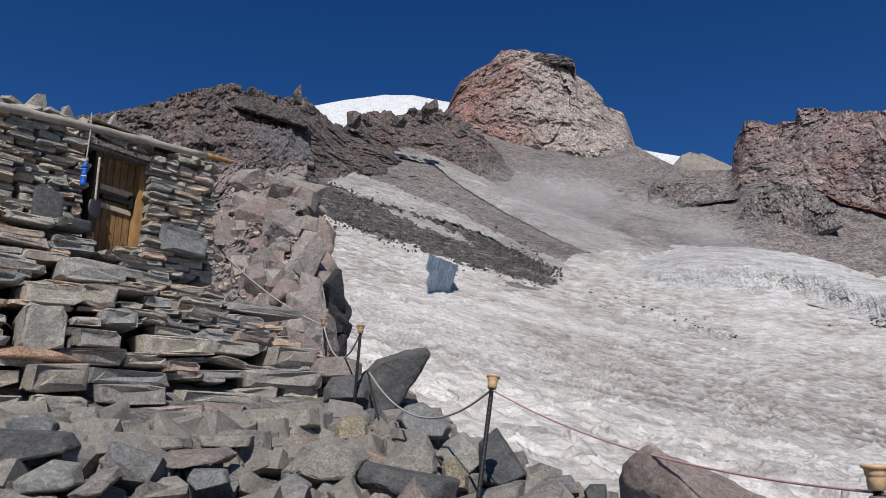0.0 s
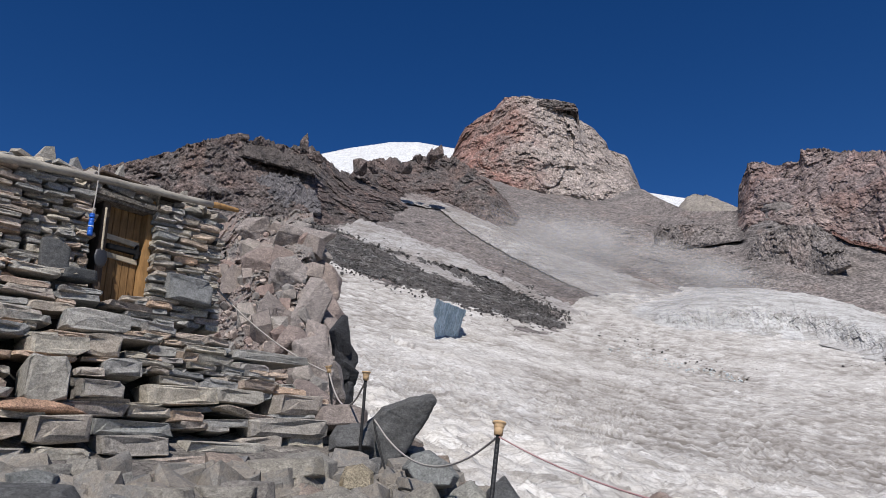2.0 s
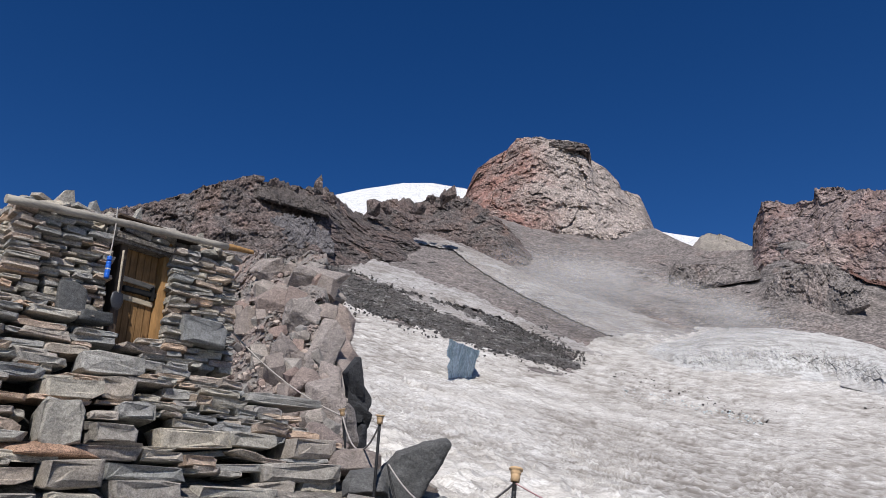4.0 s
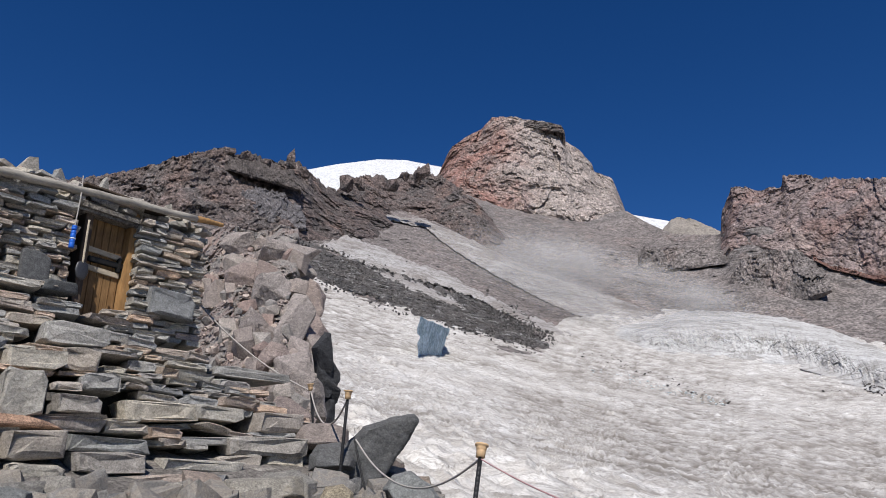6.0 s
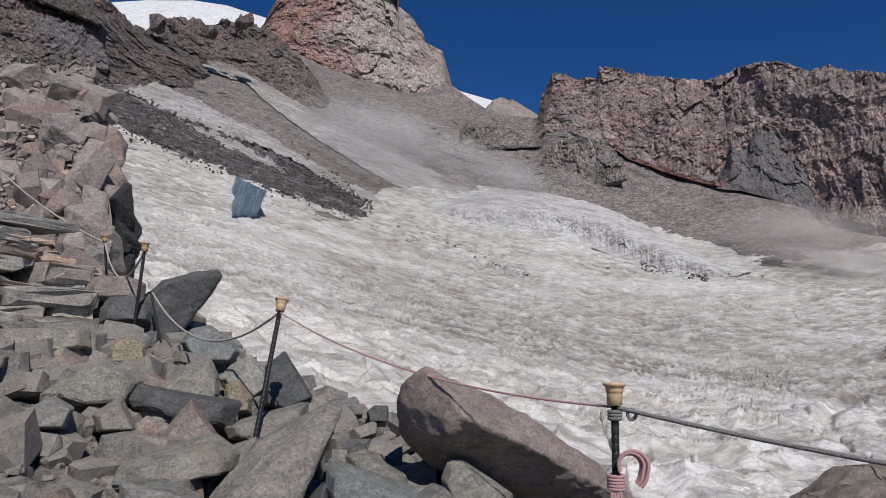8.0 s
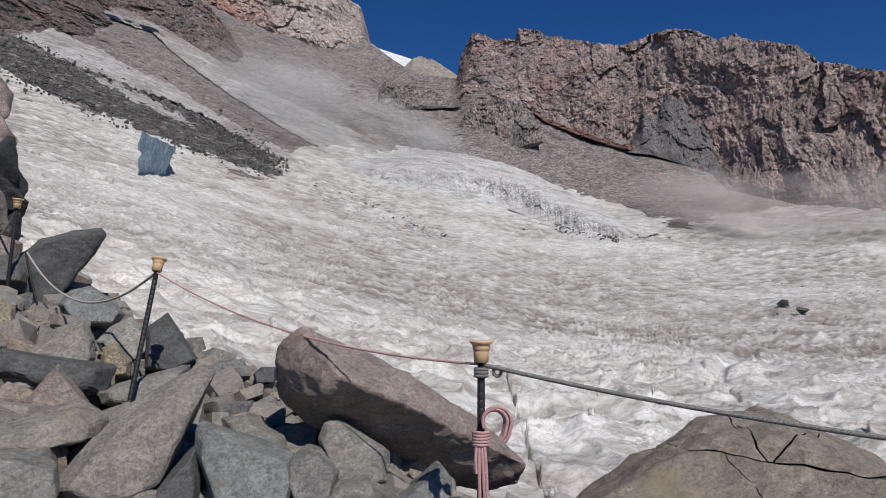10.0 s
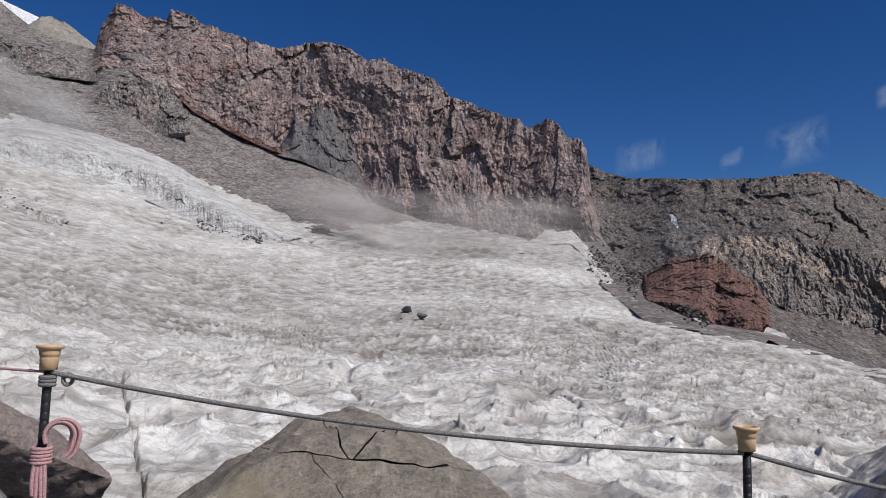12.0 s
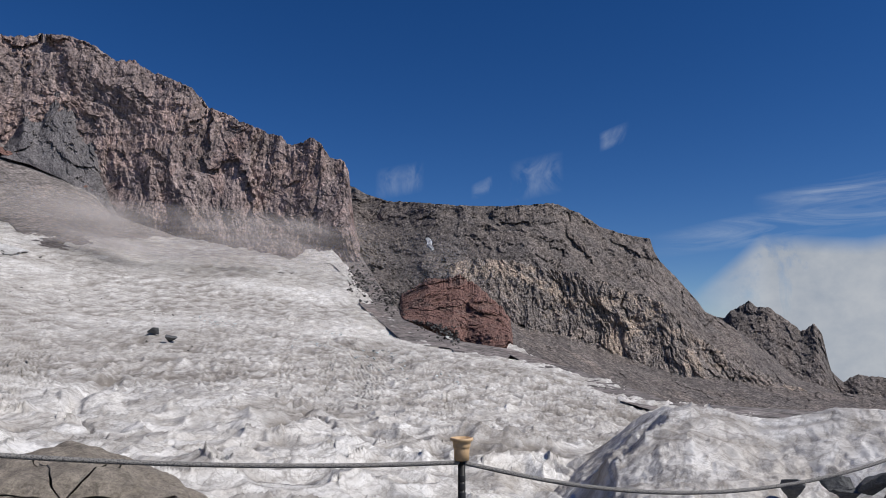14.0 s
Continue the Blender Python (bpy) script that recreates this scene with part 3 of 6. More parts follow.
def mountain(name, crest, base, material, deep=1.15, nu=500, nv=120, amp=0.03, size=60, tall=0.35, jag=0.35, steps=0.0, seed=1, near=1.0, bury=0.8, flat=False, span=None, shelf=2.0, broad=0.4):
    """A rock wall from its foot to its crest, with buttresses, clefts and ledges, and a back that falls away behind."""
    a0, a1 = max(crest[0][0], base[0][0]), min(crest[-1][0], base[-1][0])
    az = np.linspace(a0, a1, nu)
    c = line(crest)(az)
    b = np.minimum(line(base)(az), c - 0.05)
    teeth = jag * fbm(az * 2.2, az * 0, az * 0 + seed, 5, seed, 0.7)
    AZ, V = np.meshgrid(az, np.linspace(0, 1, nv))
    rb = reach(az, b) * near if span is None else line(span)(az)
    k = max(3, nu // 18) | 1
    rb = np.convolve(np.pad(rb, k // 2, "edge"), np.hanning(k + 2)[1:-1] / np.hanning(k + 2).sum(), "valid")
    rc = rb * deep
    b = b - bury
    k = max(3, nu // 16) | 1
    even = np.convolve(np.pad(c, k // 2, "edge"), np.hanning(k + 2)[1:-1] / np.hanning(k + 2).sum(), "valid")
    EL = b + (np.maximum(even, b + 0.05) - b) * V + (c - np.maximum(even, b + 0.05)) * V ** 5 + teeth * V ** 9
    if shelf < 1:
        W = V + 0.16 * fbm(AZ * 0.35, AZ * 0, AZ * 0 + seed, 4, seed + 3, 0.6)
        W = np.clip(W, 0, 1)
        R = rb + (rc - rb) * (0.15 * V + 0.85 * np.clip((V - shelf) / (1 - shelf), 0, 1) ** 1.3)
    else:
        W = V
        R = rb + (rc - rb) * V ** 1.2
    P = at(AZ, EL, R)
    S, Z = np.radians(AZ) * rb.mean(), P[..., 2]
    x, y, z = P[..., 0] / size, P[..., 1] / size, Z / size
    warp = fbm(x * 0.8, y * 0.8, z * 0.8, 2, seed + 5)
    fade = shelf_fade(W, shelf)
    u, w = S / size, Z / size
    fine = fbm(u * 3, w * 3, u * 0 + seed, 4, seed + 6, 0.65)
    rel = broad * 1.3 * ridged(u * 0.3 + 0.25 * warp, u * 0, w * tall * 0.35, 3, seed + 21)
    rel += 0.5 * ridged(u + 0.5 * warp, u * 0 + 3, w * tall + 0.2 * warp, 6, seed, 0.6) * fade
    rel += 0.34 * fbm(x * 4, y * 4, z * 4 * (0.15 + 0.85 * tall), 7, seed + 13, 0.68)
    for k, (L, a) in enumerate(((0.9, 0.55), (0.36, 0.32), (0.15, 0.2), (0.06, 0.1))):
        lean = tall + (0.8 - tall) * 0.3 * k
        tilt, joint = facets(u / L + 0.6 * warp / L ** 0.5 + 0.25 * fine / L ** 0.4 + w * 0.4, w / L * lean + 0.7 * warp + 0.2 * fine / L ** 0.4, seed + k)
        rel += a * fade * (tilt - 0.12 * np.exp(-joint / 0.06))
    if steps:
        k = Z / (size * 0.3) + warp * 1.2 + S / size * 0.15 + fine * 0.6
        rel += steps * (np.minimum((k % 1.0) * 1.3, 1.0) - 0.5) * np.clip(0.6 + 1.6 * warp, 0, 1)
    edge = np.clip(np.minimum(V, 1.25 - V) * 8, 0.0, 1.0)
    P = at(AZ, EL, R * (1 - amp * rel * edge))
    back = []
    for k in range(1, 6):
        s = k / 5
        q = P[-1].copy()
        out = (q - ORIGIN)[:, :2]
        q[:, :2] += out * 0.28 * s
        q[:, 2] -= (q[:, 2] + 60) * s
        back.append(q)
    P = np.concatenate([P, np.array(back)])
    return grid(name, P, material, not flat)


LEFT = [(-46, 17), (-34, 20), (-26.4, 22.4), (-24.2, 23.2), (-22.6, 24), (-21, 24.8), (-18.8, 25.5), (-17.5, 25.8), (-16.8, 25.3), (-16.1, 25.7), (-13.7, 25.2), (-12.8, 25.3), (-11.8, 25.3), (-10.6, 24.5), (-9.4, 23.6), (-7.5, 23.2), (-4, 22.4), (0, 21)]
ridge = mountain("rock_ridge", LEFT, [(-46, 8), (-20, 14), (-12, 18.2), (-9, 19.4), (-6, 20.3), (-2, 20), (0, 19.5)], M_DARK, 1.25, 600, 180, 0.024, 30, 1.0, 0.3, 0.03, 3, broad=0.8, span=[(-46, 400), (-20, 430), (-12, 465), (-6, 550), (0, 625)])
tagged(ridge, "dark brown jagged lava ridge with a small spire", "mountain ridge")
for top_of, foot_of, r, mat, say in (([(-17.2, 21.8), (-16, 22.6), (-15, 23), (-13, 22.9), (-11.6, 22), (-10.8, 21.2)], [(-17.2, 20.8), (-14, 20.4), (-10.8, 20.2)], 496, M_COLUMNDARK, "grey black columned lava in the ridge"),
                                     ([(-20, 24.3), (-18.6, 25.0), (-17.5, 25.3), (-16, 25.1), (-14, 24.8), (-12.6, 24.7), (-11.4, 24.1)], [(-20, 24.0), (-17.5, 24.3), (-14, 23.7), (-11.4, 23.2)], 526, M_BLACKLAVA, "black lava flow along the crest")):
    bed = mountain("lava_bed", top_of, foot_of, mat, 1.04, 260, 80, 0.012, 20, 0.4, 0.4, 0.0, 300 + r, span=[(-21, r), (-10, r)], broad=0.5, bury=0.2)
    bed.parent = ridge
    tagged(bed, say)
ridge2 = mountain("rock_ridge", [(-9, 22.6), (-8.05, 23.7), (-7.9, 24.4), (-7, 24.3), (-5.1, 24.8), (-3.6, 24.3), (-2.6, 25.1), (-1.9, 25), (-1.55, 25.5), (-0.9, 25.2), (0.3, 24.8), (2, 24), (4, 22.3), (5.5, 20.4), (7, 18.4)],
                  [(-9, 21.8), (-5, 21.9), (-2.5, 21.8), (0, 21.2), (3, 19.6), (7, 18)], M_DARK, 1.15, 340, 100, 0.018, 30, 0.8, 0.35, 0.05, 6)
tagged(ridge2, "dark lava rib in front of the snow dome", "mountain ridge")
DOME = line([(-14, 23.6), (-11, 24.8), (-8.5, 25.4), (-5.1, 25.95), (-2.6, 25.98), (0.4, 25.5), (4, 24.6)])
az = np.linspace(-14, 4, 90)
AZ, V = np.meshgrid(az, np.linspace(0, 1, 30))
P = at(AZ, 21 + (DOME(az) - 21) * np.sin(V * 1.57), 1700 + 900 * V)
tagged(grid("snow_dome", P, M_SNOWFAR), "smooth white snow dome of the far summit", "snow dome", kind="structure")
GIB = [(-1.5, 23.6), (0.26, 24.9), (1, 26.4), (1.5, 27.1), (2.85, 27.9), (4.1, 28.4), (5, 29.2), (6.7, 29.28), (8.2, 28.95), (9.6, 28.7), (11, 28.35), (11.35, 27.9), (11.25, 27.2), (12.4, 26.4), (13.45, 25.2), (13.6, 24.6), (15, 23.9), (15.4, 22.9), (15.86, 21.4), (17.8, 20.1), (19.4, 19.1), (22.7, 18.6), (24, 18.3)]
peak = mountain("rock_peak", GIB, [(-1.5, 22.6), (0.3, 24.0), (3, 23.2), (6.8, 22), (10.7, 21.2), (15.8, 20.4), (20, 17.8), (24, 16.5)], M_PINK, 1.2, 600, 230, 0.02, 50, 0.7, 0.12, 0.1, 12, broad=1.0)
cap = mountain("ledge", [(7.8, 28.75), (8.4, 28.9), (9.2, 28.75), (10.3, 28.55), (11.05, 28.35), (11.3, 27.95)], [(7.8, 28.6), (8.6, 28.35), (9.6, 28.1), (11.3, 27.8)], M_DARK, 1.01, 160, 40, 0.005, 18, 2.5, 0.08, 0.3, 14, span=[(7, 985), (12, 985)], bury=0.1)
cap.parent = peak
tagged(cap, "dark layered ledge below the summit")
tagged(peak, "pinkish red and grey lava peak with a flat top", "mountain peak")
az = np.linspace(16, 23.5, 60)
AZ, V = np.meshgrid(az, np.linspace(0, 1, 12))
P = at(AZ, 17.5 + (line([(16, 21.1), (19.3, 20.2), (21.7, 18.7), (23.5, 18)])(az) - 17.5) * V, 1500 + 500 * V)
tagged(grid("snow_saddle", P, M_SNOWFAR), "white snowfield in a saddle between two peaks", "snowfield", kind="structure")
tagged(mountain("rock_peak", [(18.6, 19.6), (19.3, 20.3), (19.8, 20.45), (20.8, 20.25), (21.8, 19.7), (23, 19), (24.5, 18)], [(18.6, 18.4), (20, 18.4), (24.5, 17.2)], M_GREY, 1.1, 120, 40, 0.01, 80, 0.6, 0.1, 0.1, 17, near=1.9), "small pale grey peak behind a snow saddle", "mountain peak")
CATH = [(22.8, 18.3), (23.2, 20.4), (23.85, 21.5), (24.1, 22.1), (25.4, 22), (25.9, 21.6), (27.7, 21.6), (27.9, 22.4), (29, 22.3), (30.5, 21.7), (32.5, 21.3), (34.6, 20.8), (36.5, 20.7), (38.3, 21.2), (40.1, 21.5), (41.5, 21.1), (43.3, 20.3), (44.4, 20.5), (45.5, 19.9), (48.6, 19.1), (49.9, 17.9), (52.8, 16.8), (54.8, 16.2), (55.6, 16.1), (56, 15.5), (57.2, 15.7), (58, 16.2), (58.7, 15.6), (59.4, 14.7), (60.5, 14.4), (60.9, 13.6), (61.1, 12), (61.4, 9.6), (61.9, 8)]
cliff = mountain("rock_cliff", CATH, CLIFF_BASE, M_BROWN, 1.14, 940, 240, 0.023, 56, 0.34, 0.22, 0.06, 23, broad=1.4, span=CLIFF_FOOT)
columns_dark = mountain("column_wall", [(36.4, 13.6), (37.2, 15.2), (37.6, 16.6), (38.6, 16.2), (39.4, 17.4), (40.6, 17.2), (41.2, 15.6), (42.2, 15.2), (43.2, 12.4), (43.8, 10.4)], [(36.4, 13.0), (38.1, 12.7), (40.3, 11.9), (42.4, 10.8), (43.8, 9.6)], M_COLUMNDARK, 1.11, 300, 160, 0.014, 30, 0.2, 0.5, 0.0, 29, broad=0.3, span=[(36.4, 566), (38, 560), (43.8, 541)], bury=0.3)
columns_dark.parent = cliff
tagged(columns_dark, "dark grey columned lava in the cliff")
oxide = mountain("red_layer", [(29, 16.3), (30, 15.6), (32.8, 14.45), (35.8, 13.4), (38.1, 12.95), (40.3, 12.15), (42.4, 11.05), (43.6, 9.8)], [(29, 16.2), (30, 15.4), (32.8, 14.2), (35.8, 13.1), (38.1, 12.5), (40.3, 11.6), (42.4, 10.4), (43.6, 9.2)], M_RED, 1.01, 400, 24, 0.01, 12, 0.8, 0.25, 0.0, 47, broad=0.4, span=[(29, 620), (36, 575), (43.6, 545)], bury=0.1)
oxide.parent = cliff
tagged(oxide, "thin rust red layer along the foot of the cliff")
tagged(cliff, "red brown columnar lava cliff with a jagged skyline", "cliff")
RIGHT = [(60, 12.6), (61.4, 12.4), (62.8, 11.7), (64.1, 11.4), (67.4, 11.25), (70, 11.05), (73, 10.95), (75.3, 11.05), (77.2, 11.1), (78.2, 10.8), (79.3, 10.3), (81, 9.1), (82.5, 8.6), (84.65, 8.05), (84.9, 7.1), (85.3, 6.4), (86.4, 5.1), (87.5, 3.8), (88.4, 2.5), (89.6, 1.8), (92.2, -0.2), (94.1, -2.2), (97, -3.2), (101, -3.6), (106, -3.8)]
ridge3 = mountain("rock_ridge", RIGHT, [(60, 5.5), (62, 3.8), (64, 2.4), (66, 0.9), (69, 0.2), (74, -0.6), (76, -1.2), (80, -2.8), (86, -4.6), (92, -5.3), (99, -5), (106, -5)], M_GREYBROWN, 1.35, 720, 190, 0.014, 26, 0.8, 0.1, 0.05, 31, broad=0.6, span=[(60, 480), (64, 440), (68, 405), (75, 395), (86, 430), (106, 490)])
tagged(ridge3, "dark grey brown rubble ridge with a columned lower cliff", "mountain ridge")
columns = mountain("cliff_band", [(68.6, 5.4), (69.2, 6.3), (70.3, 6.8), (73.5, 6.7), (77, 6), (79.8, 5.4), (82.5, 4.3), (85.2, 3.4), (87.6, 0.7), (89.5, -0.4), (92.4, -2), (95, -3.4)],
                   [(68.6, 4.2), (70.3, 4.6), (72.5, 3.4), (74.5, 0.6), (78.3, -0.5), (82.3, -1.9), (86.2, -3), (90.8, -3.5), (95, -4.2)], M_COLUMN, 1.05, 720, 180, 0.02, 22, 0.22, 0.3, 0.06, 33, broad=0.7, span=[(68, 345), (75, 352), (86, 385), (95, 425)], bury=0.3)
columns.parent = ridge3
tagged(columns, "columned grey and tan lower cliff")
apron = mountain("talus_apron", [(72.5, 3.2), (74.5, 1.6), (78.3, 0.6), (82.3, -0.7), (86.2, -1.9), (90.8, -2.6), (96, -3.4), (104, -4)], [(72.5, 0.2), (74.5, -0.8), (78.3, -2), (82.3, -3.2), (86.2, -4.6), (90.8, -5.4), (96, -5.6), (104, -5.6)], M_GREYBROWN, 1.22, 500, 90, 0.01, 18, 0.9, 0.25, 0.0, 35, broad=0.5, span=[(72, 290), (78, 296), (86, 322), (104, 380)], bury=0.3)
apron.parent = ridge3
tagged(apron, "grey rubble apron below the columns")
ridge4 = mountain("rock_ridge", [(87, 1.4), (88.35, 2.3), (89.7, 2.0), (90.2, 2.6), (91.4, 3.2), (91.9, 2.8), (92.7, 2.7), (93.8, 1.9), (94.7, 0.95), (95.1, 1.2), (95.5, 1.6), (96, 0.8), (96.2, -0.6), (96.4, -1.7), (97.1, -2.5), (97.5, -2.2), (98, -1.9), (99.7, -2.2), (106, -3)],
                  [(87, -1), (92, -2), (97, -4), (106, -5)], M_GREYBROWN, 1.1, 420, 120, 0.014, 30, 0.5, 0.15, 0.05, 37, span=[(87, 620), (106, 620)])
tagged(ridge4, "far dark ridge with rock pinnacles", "mountain ridge")
outcrop = mountain("rock_outcrop", [(64.8, 2.3), (65.2, 3.9), (66.2, 4.7), (67.4, 5.3), (69.9, 5.5), (71, 4.8), (72.05, 4.1), (73.2, 3), (73.8, 2.2), (74, 0.7)], [(64.8, 2.2), (65.6, 2.4), (67.4, 2.2), (69.4, 1.2), (70.4, -0.4), (73.4, -0.3), (74, 0.3)], M_RED, 1.25, 360, 160, 0.024, 16, 0.9, 0.3, 0.0, 43, span=[(64.8, 245), (70, 225), (74, 205)], broad=0.9)
tagged(outcrop, "rusty red scoria outcrop at the glacier's edge", "rock outcrop")


ledge_band = mountain("rock_band", [(16.5, 17.4), (16.6, 18.1), (17.1, 18.5), (19.6, 18.2), (22.1, 17.9), (23.1, 17.5)], [(16.5, 16.6), (18.5, 16.7), (20.7, 16.9), (23.1, 17.0)], M_SCREE, 1.03, 220, 70, 0.008, 26, 0.9, 0.15, 0.12, 71, span=[(16, 668), (24, 640)], broad=0.6, bury=0.4)
tagged(ledge_band, "brown rock band standing out of the scree", "rock outcrop")
rib = mountain("rock_outcrop", [(23.1, 15.4), (24.2, 16.8), (26.3, 17.2), (28, 17), (29.1, 15.9), (29.8, 15)], [(23.1, 14), (25.6, 13.3), (28, 13.5), (29.8, 14.2)], M_SCREE, 1.05, 260, 110, 0.012, 22, 0.3, 0.25, 0.0, 73, span=[(22, 585), (31, 556)], broad=0.8, bury=0.5)
tagged(rib, "upright brown lava outcrop above the icefall", "rock outcrop")


# ---- bands of snow and rubble lying on the slope ----
def band(name, lower, upper, material, thick=0.02, nu=260, nv=30, seed=1, ragged=0.3, rel=0.3, size=10, dirt_shade=0.0):
    a0, a1 = max(lower[0][0], upper[0][0]), min(lower[-1][0], upper[-1][0])
    az = np.linspace(a0, a1, nu)
    lo, up = rough_line(lower, ragged, 1.7, seed)(az), rough_line(upper, ragged, 1.7, seed + 3)(az)
    up = np.maximum(up, lo + 0.02)
    AZ, V = np.meshgrid(az, np.linspace(0, 1, nv))
    EL = lo + (up - lo) * V
    R = reach(AZ, EL)
    P = at(AZ, EL, R)
    hump = np.sin(np.pi * V) ** 0.5 * np.sin(np.pi * np.clip((AZ - a0) / (a1 - a0), 0, 1)) ** 0.35
    bumps = 1 + rel * ridged(P[..., 0] / size, P[..., 1] / size, P[..., 2] / size, 4, seed)
    P = at(AZ, EL, R * (1.003 - thick * hump * bumps))
    return grid(name, P, material, True, np.full(R.shape, dirt_shade))


MORAINE_UP = [(-14, 20.4), (-11.8, 19.7), (-9.2, 18.7), (-5.8, 17.7), (-1.9, 16.8), (2.7, 15.3), (5.5, 13.9), (8.0, 12.1), (9.1, 11.3)]
MORAINE_LO = [(-14, 17.4), (-11, 16.9), (-9.1, 16), (-5.4, 15.2), (-1.3, 13.7), (1.5, 12.7), (4.6, 12), (8, 11.1), (9.1, 11)]
tagged(band("snow_band", [(-9.6, 18.9), (-9, 18.8), (-5.3, 17.5), (-1.9, 16.6), (1.7, 15.7), (4.8, 14.3), (8, 12.6), (11, 11.8)], [(-9.6, 19.1), (-9, 19.3), (-7.4, 19.9), (-5.3, 19.3), (-3.2, 18.5), (0.7, 17.2), (3.8, 15.6), (6.3, 14.3), (9, 13.1), (11, 12.4)], M_SNOWDUST, 0.025, seed=51), "dusty grey snow band between rubble slopes", "snowfield", kind="structure")
tagged(band("moraine", MORAINE_LO, MORAINE_UP, M_MORAINE, 0.02, 520, 90, 53, 0.3, 0.7, 7), "dark lava rubble moraine lying on the glacier", "moraine", kind="stuff")
tagged(band("snow_strip", [(-8.4, 22.3), (-5.1, 21.4), (-0.8, 20.7), (0.5, 19.6), (3.9, 17.5), (7.9, 15.3), (11.2, 13.6), (15, 12.6), (18, 12.4)], [(-8.4, 22.45), (-5.3, 21.75), (-1.3, 21.4), (1.9, 20.3), (6.5, 18), (10.4, 16.3), (13.8, 15), (17, 13.8), (18, 13.4)], M_SNOWDUST, 0.012, 420, 60, 57, 0.15, 0.5, 6), "dusty strip of snow down the scree", "snowfield", kind="structure")
tagged(band("ice_streak", [(-5.4, 17.3), (-3.2, 16.2), (-0.9, 15.2), (1.5, 14.4), (3.2, 13.6)], [(-5.4, 17.5), (-3.6, 17.1), (-1.6, 16.4), (1.8, 15.0), (3.2, 13.8)], M_SNOWDUST, 0.03, 200, 40, 58, 0.35, 0.3, 9), "dirty ice showing through the rubble of the moraine", "snowfield", kind="structure")
# the icefall: a steep bulge broken by upright cracks, its top lip above the glacier
az = np.linspace(14, 38.5, 620)
lo = rough_line([(14, 11.4), (17.2, 10.2), (22, 9.6), (26.2, 9.0), (29.6, 7.5), (32.7, 6.2), (35.5, 5.9), (38.5, 6.4)], 0.12, 1.7, 61)(az)
up = rough_line([(14, 12.6), (17.2, 12.9), (19.6, 13.55), (23.5, 13.25), (26.6, 12.5), (29.4, 11.3), (31, 10.2), (33.7, 8.7), (36, 7.2), (38.5, 6.5)], 0.1, 1.7, 64)(az)
AZ, V = np.meshgrid(az, np.linspace(0, 1, 150))
EL = lo + (np.maximum(up, lo + 0.03) - lo) * V
foot_r, lip_r = reach(az, lo), reach(az, np.maximum(up, lo + 0.03))
ends = np.clip(np.minimum(az - 14, 38.5 - az) / 3, 0, 1)
R = foot_r + (lip_r - foot_r) * (V - 0.33 * ends * np.sin(np.pi * V ** 1.6))
P = at(AZ, EL, R)
crack, joint = facets(AZ * 3.2 + 0.6 * fbm(AZ * 1.5, EL * 1.5, AZ * 0, 3, 63), EL * 1.1, 65)
crack2, joint2 = facets(AZ * 9 + 0.6 * fbm(AZ * 3, EL * 3, AZ * 0, 3, 66), EL * 5, 67)
break_up = np.sin(np.pi * np.clip(V, 0, 1)) ** 0.6 * ends
R = R * (1.002 - break_up * (0.006 * crack + 0.003 * crack2 - 0.004 * np.exp(-joint / 0.05) - 0.003 * np.exp(-joint2 / 0.08) + 0.01 * fbm(AZ * 0.8, EL * 0.8, AZ * 0, 5, 68)))
tagged(grid("ice_cliff", at(AZ, EL, R), M_ICE, True, np.clip(0.12 * np.exp(-joint / 0.06) * break_up + 0.35 * np.clip(1 - V * 2.2, 0, 1) * (AZ > 26), 0, 1)), "grey white icefall bulge with upright cracks", "icefall", kind="structure")


az = np.linspace(67.0, 67.9, 24)
AZ, V = np.meshgrid(az, np.linspace(0, 1, 24))
mid = 67.45 - 0.35 * (V - 0.5) + 0.05 * np.sin(V * 11)
P = at(mid + (AZ - 67.45) * (0.25 + 0.75 * np.sin(np.pi * V * 0.8 + 0.1) ** 0.8) * 0.5, 7.5 + 1.0 * V + 0.08 * np.sin(AZ * 31), 446 + 14 * V)
tagged(grid("snow_patch", P, M_SNOWFAR), "small leftover snow patch on the dark slope", "snow patch", kind="structure")

# ---- drifting dust and cloud ----
def sheet(name, a0, a1, e0, e1, near, material, label, category, nu=60, nv=30, dist=None, soft=1.3):
    AZ, V = np.meshgrid(np.linspace(a0, a1, nu), np.linspace(0, 1, nv))
    EL = np.interp(AZ, np.linspace(a0, a1, len(e0)), e0) * (1 - V) + np.interp(AZ, np.linspace(a0, a1, len(e1)), e1) * V
    R = reach(AZ, EL) * near if dist is None else np.full(AZ.shape, float(dist))
    S = (AZ - a0) / (a1 - a0)
    fade = np.clip(np.sin(np.pi * V) * soft, 0, 1) * np.clip(np.sin(np.pi * S) * 1.6, 0, 1)
    return tagged(grid(name, at(AZ, EL, R), material, True, fade), label, category, kind="stuff")


